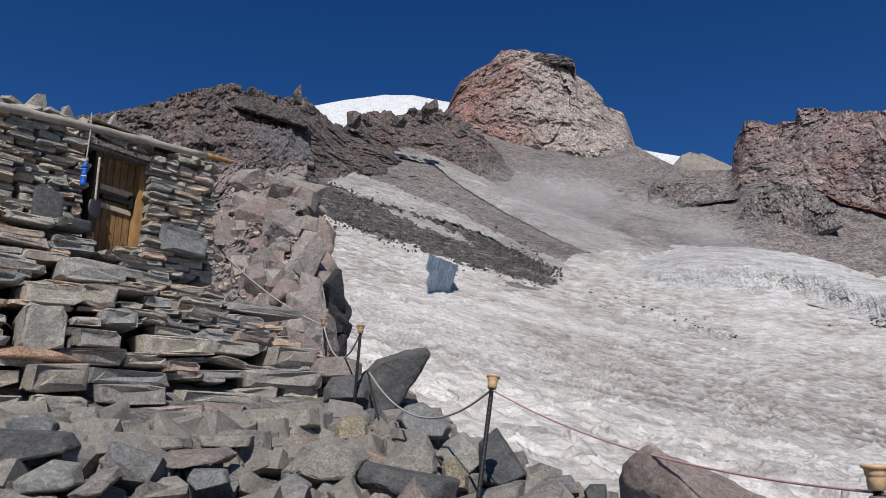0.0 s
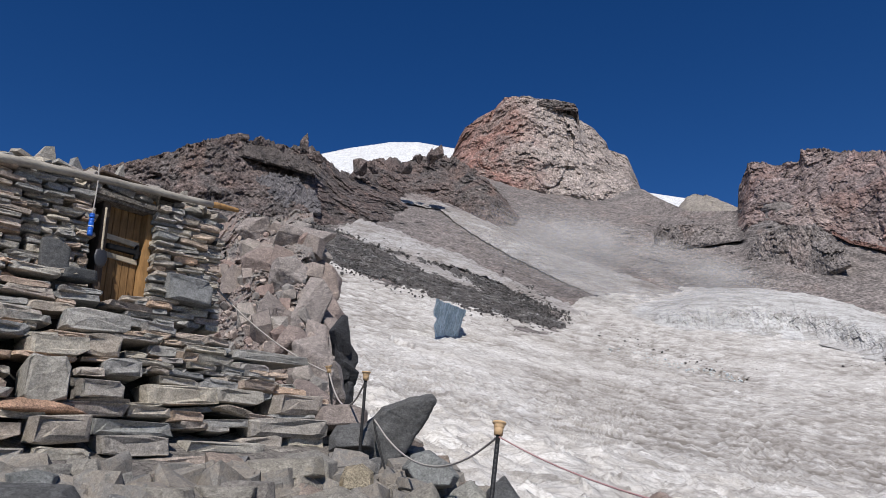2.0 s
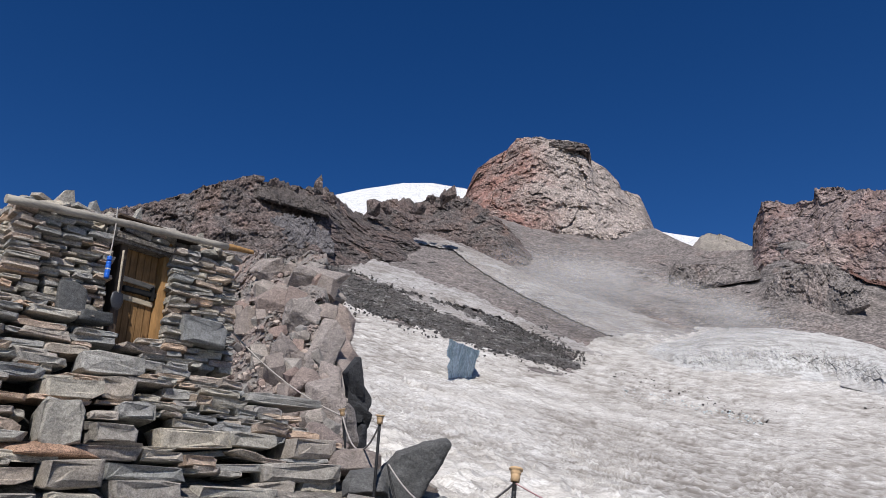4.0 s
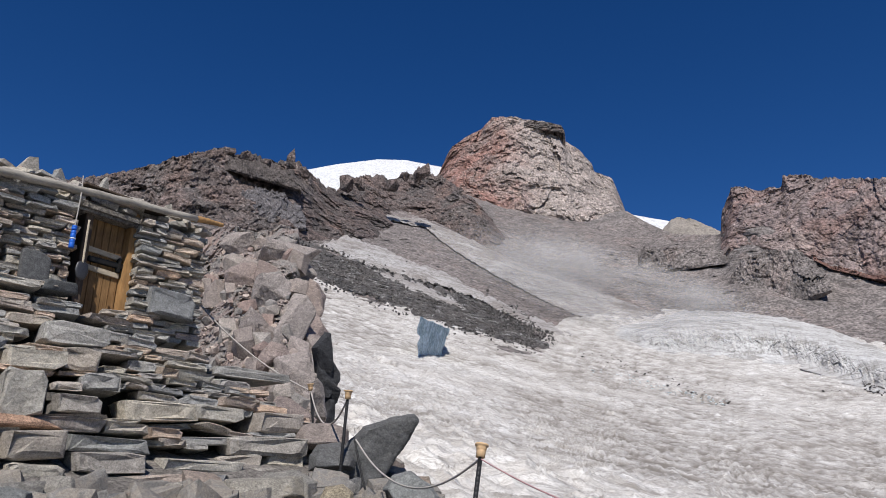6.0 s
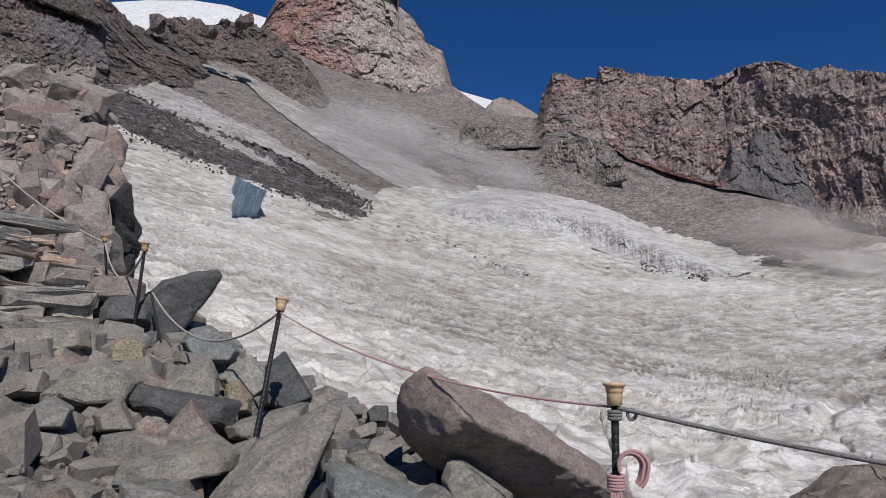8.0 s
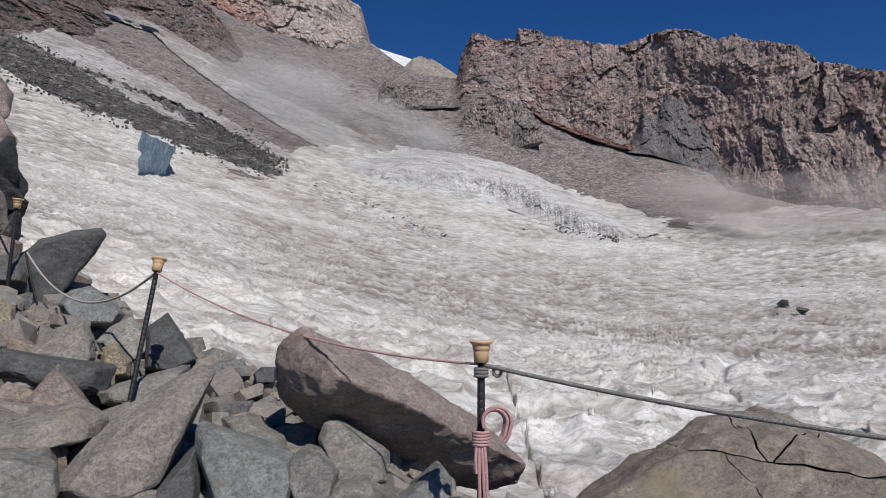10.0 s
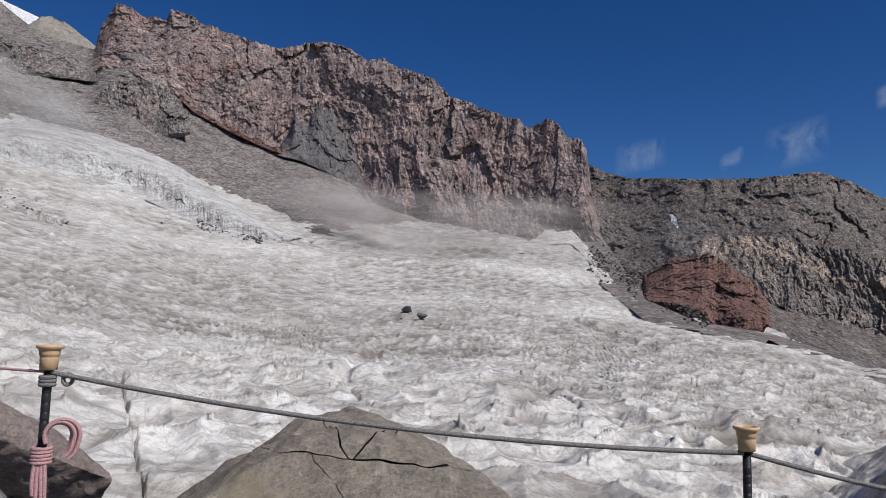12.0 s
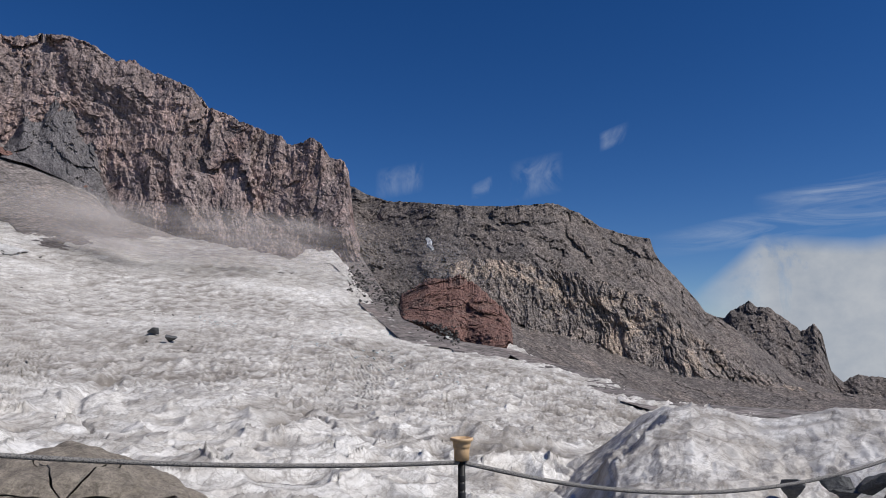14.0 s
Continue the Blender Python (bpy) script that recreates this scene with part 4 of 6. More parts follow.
for k, near in enumerate((0.93, 0.9, 0.87)):
    sheet("dust_mist", -1 + 2 * k, 27 - k, (18.5, 14, 11, 10.5), (21.5, 21, 17.5, 14), near, M_MIST, "thin wind-blown dust drifting down the slope", "dust mist")
    sheet("dust_mist", 34 + k, 64 - k, (8.4, 6.0, 5.8, 5.4), (12, 10.6, 10.6, 10.0), near, M_FOOTMIST, "thin dust mist along the foot of the cliff", "dust mist")
sheet("dust_mist", 57, 73, (4.5, 2.5, 0.5), (11, 10, 8), 1, M_MIST, "thin dust mist drifting over the dark slope", "dust mist", dist=285)
sheet("cloud_bank", 86.2, 118, (-8, -8, -8, -8), (3, 8.2, 7.4, 8.2, 11, 11), 1, M_CLOUD, "white cumulus cloud bank beyond the far ridge", "cloud", 90, 60, 3300, 4.0)
sheet("cirrus_cloud", 84, 116, (6.4, 7.4, 8.6, 9.4), (8.4, 10.2, 11.2, 12), 1, M_WISP, "long thin white cirrus streak in the blue sky", "cloud", 80, 30, 3900)
sheet("cirrus_cloud", 92, 112, (9.4, 10.2, 11), (11, 12, 12.6), 1, M_WISP, "short thin white cirrus streak", "cloud", 60, 30, 3920)
for a, e, w, h in ((65, 13, 4, 3.4), (71.6, 12.4, 1.8, 2.2), (76, 13.2, 4.4, 4.2), (82.2, 16, 2.4, 2.4)):
    sheet("cirrus_cloud", a - w / 2, a + w / 2, (e - h / 2, e - h / 2 + 0.8), (e + h / 2 - 0.8, e + h / 2), 1, M_FAINT, "faint white wisp of cloud over the ridge", "cloud", 30, 24, 3900)

# ---- the rocky ground: a rubble mound that rises to the left and breaks off towards the glacier ----
RIM = line([(-180, 60), (-60, 40), (-20, 34), (-15, 18), (-12, 14), (-8, 11), (-4, 9.6), (0, 8.3), (5, 6.9), (10, 6.3), (16, 5.1), (25, 4.2), (35, 3.8), (45, 3.7), (55, 3.6), (70, 3.9), (90, 4.5), (110, 8), (140, 30), (180, 60)])


def ground_z(x, y):
    x, y = np.asarray(x, float), np.asarray(y, float)
    dx, dy = x - ORIGIN[0], y - ORIGIN[1]
    r, a = np.hypot(dx, dy), np.degrees(np.arctan2(dx, dy))
    h = 0.22 * np.clip(y - 1.5, 0, 8) + 0.25 * np.clip(-x, 0, 4) * np.clip((y - 2) / 3, 0, 1)
    h = h * np.clip(1 - (np.abs(a) - 90) / 60, 0, 1)
    h += 0.3 * np.clip(r - 10, 0, 26) * np.clip(-(a + 15) / 6, 0, 1) * np.clip((a + 80) / 30, 0, 1)
    s = np.clip(r - RIM(a), 0, None)
    return h - 45 * (1 - np.exp(-1.3 * s / 45)) - 0.06 * s


rr = np.concatenate([np.linspace(0.02, 13, 130), np.geomspace(13.3, 4600, 70)])
AZ, R = np.meshgrid(np.linspace(-180, 180, 320), rr)
X, Y = ORIGIN[0] + R * np.sin(np.radians(AZ)), ORIGIN[1] + R * np.cos(np.radians(AZ))
Z = ground_z(X, Y) + 0.06 * fbm(X * 1.5, Y * 1.5, X * 0, 4, 71) * np.clip(R - 0.8, 0, 1)
tagged(grid("ground", np.stack([X, Y, Z], -1), M_GRAVEL), "grey brown gravel and broken rock ground", "ground", kind="structure")


# ---- stones ----
def hull_mesh(name, seed, flat=0.35, extra=6, jitter=0.14):
    """An angular broken stone of about unit size: a jittered block with some corners knocked off."""
    rnd = random.Random(seed)
    bm = bmesh.new()
    for sx in (-1, 1):
        for sy in (-1, 1):
            for sz in (-1, 1):
                k = 0.5 - jitter * rnd.random()
                bm.verts.new((sx * (0.5 - jitter * rnd.random()), sy * k, sz * (0.5 - flat * 0.3 * rnd.random())))
    for _ in range(extra):
        a, b, z = rnd.choice((-0.5, 0.5)), rnd.uniform(-0.42, 0.42), rnd.uniform(-0.42, 0.42)
        bm.verts.new((a, b, z) if rnd.random() < 0.5 else (b, a, z))
    bmesh.ops.convex_hull(bm, input=bm.verts)
    loose = [v for v in bm.verts if not v.link_faces]
    bmesh.ops.delete(bm, geom=loose, context="VERTS")
    bmesh.ops.recalc_face_normals(bm, faces=bm.faces)
    me = bpy.data.meshes.new(name)
    bm.to_mesh(me)
    bm.free()
    return me


def variants(name, n, material, seed, **kw):
    out = []
    for k in range(n):
        me = hull_mesh(name, seed + k, **kw)
        me.materials.append(material)
        out.append(me)
    return out


def rock_bm(seed, dims, planes=10, cell=0.09, rough=0.05, lean=0.3):
    """A broken rock: a block trimmed by random planes, with chipped edges and a grainy face."""
    rnd = random.Random(seed)
    bm = bmesh.new()
    for _ in range(planes):
        q = Vector((rnd.gauss(0, 1), rnd.gauss(0, 1), rnd.gauss(0, 1)))
        q /= sum(abs(c) ** 9 for c in q) ** (1 / 9)
        bm.verts.new(q * rnd.uniform(0.92, 1.12))
    tilt = Vector((rnd.uniform(-lean, lean), rnd.uniform(-lean, lean), 0))
    for v in bm.verts:
        v.co.x, v.co.z = v.co.x + tilt.x * v.co.z, v.co.z + tilt.y * v.co.x * 0.7
    bmesh.ops.convex_hull(bm, input=bm.verts)
    bmesh.ops.delete(bm, geom=[v for v in bm.verts if not v.link_faces], context="VERTS")
    bmesh.ops.dissolve_limit(bm, angle_limit=radians(14), verts=bm.verts, edges=bm.edges)
    for v in bm.verts:
        v.co = Vector([c * d / 2 for c, d in zip(v.co, dims)])
    L = max(dims)
    bmesh.ops.bevel(bm, geom=bm.edges, offset=L * 0.012, segments=1, affect="EDGES")
    bmesh.ops.triangulate(bm, faces=bm.faces)
    for _ in range(6):
        long = [e for e in bm.edges if e.calc_length() > L * cell]
        if not long:
            break
        bmesh.ops.subdivide_edges(bm, edges=long, cuts=1)
        bmesh.ops.triangulate(bm, faces=bm.faces)
    bmesh.ops.recalc_face_normals(bm, faces=bm.faces)
    bm.normal_update()
    q = np.array([v.co for v in bm.verts])
    n1 = 0.6 * fbm(q[:, 0] * 4 / L + seed, q[:, 1] * 4 / L, q[:, 2] * 4 / L, 5, seed, 0.65) + 0.5 * ridged(q[:, 0] * 3.5 / L, q[:, 1] * 3.5 / L + seed, q[:, 2] * 4.5 / L, 5, seed + 2)
    for v, d in zip(bm.verts, L * rough * 0.85 * n1):
        v.co += v.normal * float(d)
    return bm


def rock(name, seed, dims, place, turn, material, label, category, group="", **kw):
    ob = part(name, rock_bm(seed, dims, **kw), material)
    ob.matrix_world = Matrix.LocRotScale(place, Euler([radians(a) for a in turn]), None)
    return tagged(ob, label, category, group)


# ---- crag behind the hut ----
CRAG = [(-36, 15), (-26, 18.2), (-20, 18.8), (-17.3, 20), (-15.2, 19.6), (-13.9, 19.9), (-13.2, 20.4), (-11.8, 20.1), (-11.5, 18.5), (-11.2, 17.2), (-10.4, 16.3), (-10.15, 14), (-10, 11.5), (-9.7, 9.4), (-9.2, 7.6), (-8.6, 6.3)]
crag = mountain("rock_crag", CRAG, [(-36, 2), (-20, 2.5), (-8.6, 3)], M_CRAG, 1.9, 340, 210, 0.055, 1.9, 0.8, 0.2, 0.0, 81, flat=True, broad=0.6, span=[(-36, 18), (-20, 17), (-16, 14.5), (-8.6, 13.5)])
tagged(crag, "reddish brown broken crag above the snow edge", "crag")

CRAG_BLOCKS = variants("block", 14, M_CRAGBLOCK, 1200, flat=1.2, extra=5, jitter=0.36)
crag_rnd = random.Random(33)
for k in range(190):
    a = crag_rnd.uniform(-19.5, -10.2)
    top_el = float(line(CRAG)(a))
    v = crag_rnd.random()
    e = 3.5 + (top_el - 0.4 - 3.5) * v
    r = float(line([(-36, 18), (-20, 17), (-16, 14.5), (-8.6, 13.5)])(a)) * (1 + 0.9 * v ** 1.2) * 0.985
    s = crag_rnd.choice((0.16, 0.24, 0.34, 0.46, 0.6, 0.85)) * crag_rnd.uniform(0.8, 1.3) * (0.6 + 0.5 * v)
    ob = new("block", crag_rnd.choice(CRAG_BLOCKS))
    ob.parent = crag
    ob.matrix_world = Matrix.LocRotScale(Vector(at(a, e, r)), Euler([crag_rnd.gauss(0, 0.35), crag_rnd.gauss(0, 0.35), crag_rnd.uniform(0, 6.28)]), (s * 0.9, s * 0.8, s * crag_rnd.uniform(0.6, 1.5)))

for k, (a, e, w, h) in enumerate(((-10.9, 15.2, 1.0, 1.9), (-10.7, 11.6, 1.1, 1.7), (-10.3, 9.0, 0.9, 1.4), (-12.1, 12.4, 1.0, 1.6), (-11.6, 8.2, 1.0, 1.2), (-12.4, 18.2, 1.5, 1.3), (-10.1, 6.6, 0.8, 0.8), (-13.6, 15.0, 1.0, 1.0), (-11.9, 5.6, 0.9, 0.7), (-14.6, 12.0, 0.9, 1.1), (-15.6, 16.0, 1.0, 0.9), (-13.2, 9.4, 0.8, 1.0), (-16.4, 18.4, 1.0, 0.7))):
    v = (e - 3.5) / max(1.0, float(line(CRAG)(a)) - 3.9)
    r = float(line([(-36, 18), (-20, 17), (-16, 14.5), (-8.6, 13.5)])(a)) * (1 + 0.9 * v ** 1.2) * 0.985
    ob = part("block", rock_bm(350 + k, (w * 1.2, w * 0.8, h * 1.15), 16, 0.06, 0.05, 0.4), M_CRAGFACE)
    ob.parent = crag
    ob.matrix_world = Matrix.LocRotScale(Vector(at(a, e, r)), Euler((0.1 * (k % 3) - 0.1, 0.15 - 0.1 * (k % 4), 1.3 * k)), None)
crag_v, crag_f = [], []
for k in range(350):
    a = crag_rnd.uniform(-19.5, -9.8)
    v = crag_rnd.random()
    e = 3.2 + (float(line(CRAG)(a)) - 0.5 - 3.2) * v
    r = float(line([(-36, 18), (-20, 17), (-16, 14.5), (-8.6, 13.5)])(a)) * (1 + 0.9 * v ** 1.2) * 0.98
    s = crag_rnd.choice((0.06, 0.09, 0.12, 0.16, 0.22)) * crag_rnd.uniform(0.8, 1.3) * (0.7 + 0.5 * v)
    m = Matrix.LocRotScale(Vector(at(a, e, r)), Euler([crag_rnd.gauss(0, 0.5), crag_rnd.gauss(0, 0.5), crag_rnd.uniform(0, 6.28)]), (s, s * 0.8, s * crag_rnd.uniform(0.5, 1.1)))
    me = crag_rnd.choice(CRAG_BLOCKS)
    n0 = len(crag_v)
    crag_v += [tuple(m @ q.co) for q in me.vertices]
    crag_f += [tuple(n0 + i for i in p.vertices) for p in me.polygons]
me = bpy.data.meshes.new("loose_rock")
me.from_pydata(crag_v, [], crag_f)
me.materials.append(M_CRAGCHIPS)
loose = new("loose_rock", me)
loose.parent = crag
tagged(loose, "small broken stones lodged in the crag", kind="stuff")

spire = part("spire", rock_bm(391, (6.5, 6.5, 17), 14, 0.08, 0.07, 0.2), M_DARK, None, "dark rock tower on the crest")
spire.parent = ridge
spire.matrix_world = Matrix.LocRotScale(Vector(at(-12.4, 25.55, 560)), Euler((0, 0.06, 0.4)), None)

for k, (a, e, w, h) in enumerate(((-7.6, 24.0, 12, 15), (-6.6, 23.9, 9, 11), (-3.8, 24.0, 14, 11), (-1.2, 25.0, 15, 13), (-2.6, 24.7, 8, 8))):
    knob = part("knob", rock_bm(395 + k, (w, w * 0.8, h), 14, 0.08, 0.07, 0.3), M_DARK, None, "dark rock knob on the crest")
    knob.parent = ridge2
    knob.matrix_world = Matrix.LocRotScale(Vector(at(a, e, 640)), Euler((0, 0.1 * k, k)), None)
for k, (a, e, w, h) in enumerate(((-17.4, 25.5, 7, 6), (-16.0, 25.3, 9, 6), (-14.4, 25.0, 8, 5), (-20.5, 24.6, 7, 5), (-11.3, 24.6, 6, 9))):
    knob = part("knob", rock_bm(405 + k, (w, w * 0.8, h), 14, 0.08, 0.08, 0.3), M_DARK, None, "dark rock knob on the crest")
    knob.parent = ridge
    knob.matrix_world = Matrix.LocRotScale(Vector(at(a, e, 545)), Euler((0, 0.1 * k, k)), None)

# near-black rocks added as the crag's shadow, in the gap before the snow
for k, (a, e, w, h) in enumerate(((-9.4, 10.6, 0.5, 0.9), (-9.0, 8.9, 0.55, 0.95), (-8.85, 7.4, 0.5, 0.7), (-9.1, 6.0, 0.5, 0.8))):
    rock("wet_rock", 380 + k, (w, w, h), tuple(at(a, e, 17.5)), (12, -10 + 9 * k, 40 * k), M_CRAGSHADOW, "near-black rock added as the crag's shadow beside the snow", "rock", planes=10, rough=0.05)

# ---- snow spur near the right of the terrace ----
SPUR = [(70, -13), (72.6, -11.4), (76, -10), (77.8, -9.2), (80.3, -7.9), (82.4, -6.4), (84.1, -5.1), (85.7, -4.4), (87.7, -4.2), (89.6, -4.7), (92.2, -5.1), (95.1, -4.8), (96.9, -4.3), (106, -4.4)]
az = np.linspace(70, 106, 420)
AZ, V = np.meshgrid(az, np.linspace(0, 1, 260))
EL = -24 + (line(SPUR)(az) + 24) * V
R = (6.5 + 15 * V ** 1.4) * 0.78
edge_az = np.interp(EL, [-16, -10.8, -8.75, -5, -4.3], [80.6, 82.3, 82.9, 86.2, 88.2]) + 0.5 * fbm(EL * 1.3, EL * 0, AZ * 0, 4, 94, 0.6)
foot_az = np.interp(EL, [-16, -10.45, -8.6, -5.6, -4.3], [73, 78.1, 80.3, 83.6, 85.2])
R = R * (1 + 0.42 * np.clip((edge_az - AZ) / (edge_az - foot_az), 0, 1.2))
P = at(AZ, EL, R)
d1, d2, own = cells(P[..., 0] / 0.7 + fbm(P[..., 0], P[..., 1], R * 0, 3, 91), P[..., 1] / 0.7, 92)
lump = 0.9 * fbm(P[..., 0] / 2.5, P[..., 1] / 2.5, P[..., 2], 5, 88, 0.5) + 0.2 * d1 ** 1.5
lump += 0.12 * ridged(P[..., 0] * 2.2, P[..., 1] * 2.2, P[..., 2] * 2.2, 4, 95, 0.6)
P[..., 2] += 0.5 * lump * np.clip((1 - V) * 4 + 0.35, 0, 1)
tail = [P[-1] + np.array([0.35 * k, 0.1 * k, -1.2 * k]) for k in range(1, 6)]
spur = grid("snow_spur", np.concatenate([P, np.array(tail)]), M_SPUR, True, np.concatenate([np.clip(lump * 0.4, 0, 0.5), np.zeros((5, 420))]))
tagged(spur, "dirty hummocky snow spur with a shaded flank", "snow ridge", kind="structure")


# ---- ice block in the slope ----
bm = bmesh.new()
R0 = 172.0
ICE = [(-1.41, 9.7, 17), (-0.6, 9.55, 34), (0.11, 9.6, 49), (0.6, 11.1, 52), (1.17, 12.7, 55), (0.3, 13.05, 36), (-0.62, 13.4, 16), (-1.23, 13.66, 4)]
front = [bm.verts.new(at(a, e, R0 + d)) for a, e, d in ICE]
back = [bm.verts.new(at(-0.2 + (a + 0.2) * 0.6, 11.2 + (e - 11.2) * 0.6, R0 + d + 35)) for a, e, d in ICE]
bm.faces.new(front)
bm.faces.new(back[::-1])
for k in range(len(ICE)):
    bm.faces.new((front[k], back[k], back[(k + 1) % len(ICE)], front[(k + 1) % len(ICE)]))
bmesh.ops.triangulate(bm, faces=bm.faces)
bmesh.ops.subdivide_edges(bm, edges=bm.edges, cuts=9, use_grid_fill=True)
bmesh.ops.recalc_face_normals(bm, faces=bm.faces)
for v in bm.verts:
    v.co += Vector((1, 1, 0.6)) * (0.5 * noise.fractal(v.co * 0.3, 0.8, 2.0, 4) + 0.5 * noise.noise(Vector((v.co.x * 0.9, v.co.y * 0.9, v.co.z * 0.12))))
tagged(part("ice_block", bm, M_ICEFACE), "shaded blue ice wall of an open crevasse", "ice block")

# ---- the stone hut and its dry-stone terrace ----
ALONG, OUT = Vector((0.568, 0.822, 0)), Vector((0.822, -0.568, 0))
WALL_ROT = Matrix((ALONG, -OUT, Vector((0, 0, 1)))).transposed()


def wall_at(u, c, z):
    return ALONG * u + OUT * c + Vector((0, 0, z))


def box_bm(lo, hi, bevel=0.0):
    bm = bmesh.new()
    bmesh.ops.create_cube(bm, size=1.0)
    for v in bm.verts:
        v.co = Vector([l + (h - l) * (c + 0.5) for l, h, c in zip(lo, hi, v.co)])
    if bevel:
        bmesh.ops.bevel(bm, geom=bm.edges, offset=bevel, segments=2, affect="EDGES")
    return bm


def to_wall(bm):
    """Turns a mesh given in (along, outwards, up) into the hut's own plan."""
    for v in bm.verts:
        v.co = wall_at(v.co.x, v.co.y, v.co.z)
    bmesh.ops.recalc_face_normals(bm, faces=bm.faces)
    return bm


def laid_mesh(seed):
    """A stone as it shows in a wall: an uneven flat polygon at the front, chipped rims, narrowing to the back."""
    rn = random.Random(seed)
    ring = []
    for sx, sz in ((1, -1), (1, 1), (-1, 1), (-1, -1)):
        x, z = sx * (0.5 - rn.uniform(0, 0.09)), sz * (0.5 - rn.uniform(0, 0.16))
        if rn.random() < 0.3:
            cut = rn.uniform(0.08, 0.3)
            pair = [(x - sx * cut * 0.6, z), (x, z - sz * cut)]
            ring += pair[::-1] if sx * sz > 0 else pair
        else:
            ring.append((x, z))
        if sx * sz > 0 and rn.random() < 0.7:
            ring.append((rn.uniform(-0.3, 0.3), sz * (0.5 - rn.uniform(-0.06, 0.1))))
    n = len(ring)
    lean, tip = rn.uniform(-0.06, 0.06), rn.uniform(-0.08, 0.08)
    verts, faces = [], []
    for y, k in ((-0.5, 0.94), (-0.47, 0.99), (-0.2, 1.0), (0.5, 0.9)):
        verts += [(x * (1 - (1 - k) * rn.uniform(0.3, 2.2)), y + lean * x + tip * z + 0.03 * rn.uniform(-1, 1), z * (1 - (1 - k) * rn.uniform(0.3, 2.6))) for x, z in ring]
    for r in range(3):
        for j in range(n):
            j2 = (j + 1) % n
            faces.append((r * n + j, r * n + j2, (r + 1) * n + j2, (r + 1) * n + j))
    verts += [(x * rn.uniform(0.55, 0.85), -0.5 + lean * x * 0.6 - rn.uniform(-0.015, 0.03), z * rn.uniform(0.4, 0.8)) for x, z in ring]
    faces += [(4 * n + j, 4 * n + (j + 1) % n, (j + 1) % n, j) for j in range(n)]
    verts.append((rn.uniform(-0.2, 0.2), -0.5 - rn.uniform(-0.05, 0.04), rn.uniform(-0.2, 0.2)))
    faces += [(len(verts) - 1, 4 * n + (j + 1) % n, 4 * n + j) for j in range(n)]
    faces.append(tuple(3 * n + j for j in range(n)))
    me = bpy.data.meshes.new("stone")
    me.from_pydata(verts, [], faces)
    me.materials.append(M_STONE)
    return me


SLABS = [laid_mesh(100 + k) for k in range(40)]


def lay(parent, u, c, z, length, depth, height, rnd, tilt=3.5):
    ob = new("stone", rnd.choice(SLABS))
    m = WALL_ROT.to_4x4()
    m.translation = wall_at(u, c, z)
    spin = Euler([radians(rnd.gauss(0, tilt)), radians(rnd.gauss(0, tilt * 0.7)), radians(rnd.gauss(-12, 5))]).to_matrix().to_4x4()
    ob.parent = parent
    ob.matrix_world = m @ spin @ Matrix.Diagonal((length, depth, height, 1))
    return ob


# larger stones that stand out in the terrace: place along the wall, height, length, thickness
KEY_STONES = [(3.26, 2.46, 0.39, 0.39), (3.27, 2.04, 0.46, 0.24), (3.97, 2.07, 0.72, 0.15), (3.88, 1.9, 0.66, 0.17), (4.13, 1.76, 1.05, 0.1), (4.64, 2.43, 0.83, 0.19), (5.41, 2.48, 0.63, 0.17), (6.26, 2.46, 0.65, 0.24), (5.91, 2.15, 1.1, 0.22),
              (4.06, 3.19, 0.68, 0.23), (3.5, 2.81, 0.54, 0.2), (3.99, 2.89, 0.36, 0.21), (5.79, 4.02, 0.66, 0.36), (3.77, 3.36, 0.52, 0.1), (4.11, 2.66, 0.39, 0.16), (3.79, 2.4, 0.41, 0.17), (4.9, 1.93, 0.9, 0.13), (6.31, 3.07, 1.1, 0.13)]


def courses(parent, u0, u1, z0, z1, face, rnd, low, high, shortest, longest, depth, gap=0.97, top=None):
    z = z0
    while z < z1:
        h = rnd.uniform(low, high) * (1.35 if z < 1.9 else 1.15 if z < 2.6 else 0.95)
        u = u0 + rnd.uniform(-0.2, 0)
        while u < u1:
            w = rnd.uniform(shortest, longest) * (1.05 if z < 2.4 else 0.85)
            if rnd.random() < 0.2:
                w *= 0.5
            hh = h * rnd.uniform(0.8, 1.2)
            taken = any(abs(u + w / 2 - ku) < (w + kw) * 0.36 and abs(z + hh / 2 - kz) < (hh + kh) * 0.36 for ku, kz, kw, kh in KEY_STONES)
            if not taken and (top is None or z + h < top(u + w / 2)):
                lay(parent, u + w / 2, face(z) - depth * 0.5 + rnd.uniform(-0.07, 0.05), z + hh / 2 + rnd.gauss(0, 0.1 * h), w * gap * rnd.uniform(0.93, 1.02), depth * rnd.uniform(0.85, 1.1), hh * rnd.uniform(0.84, 0.98), rnd)
            u += w
        z += h * 0.95


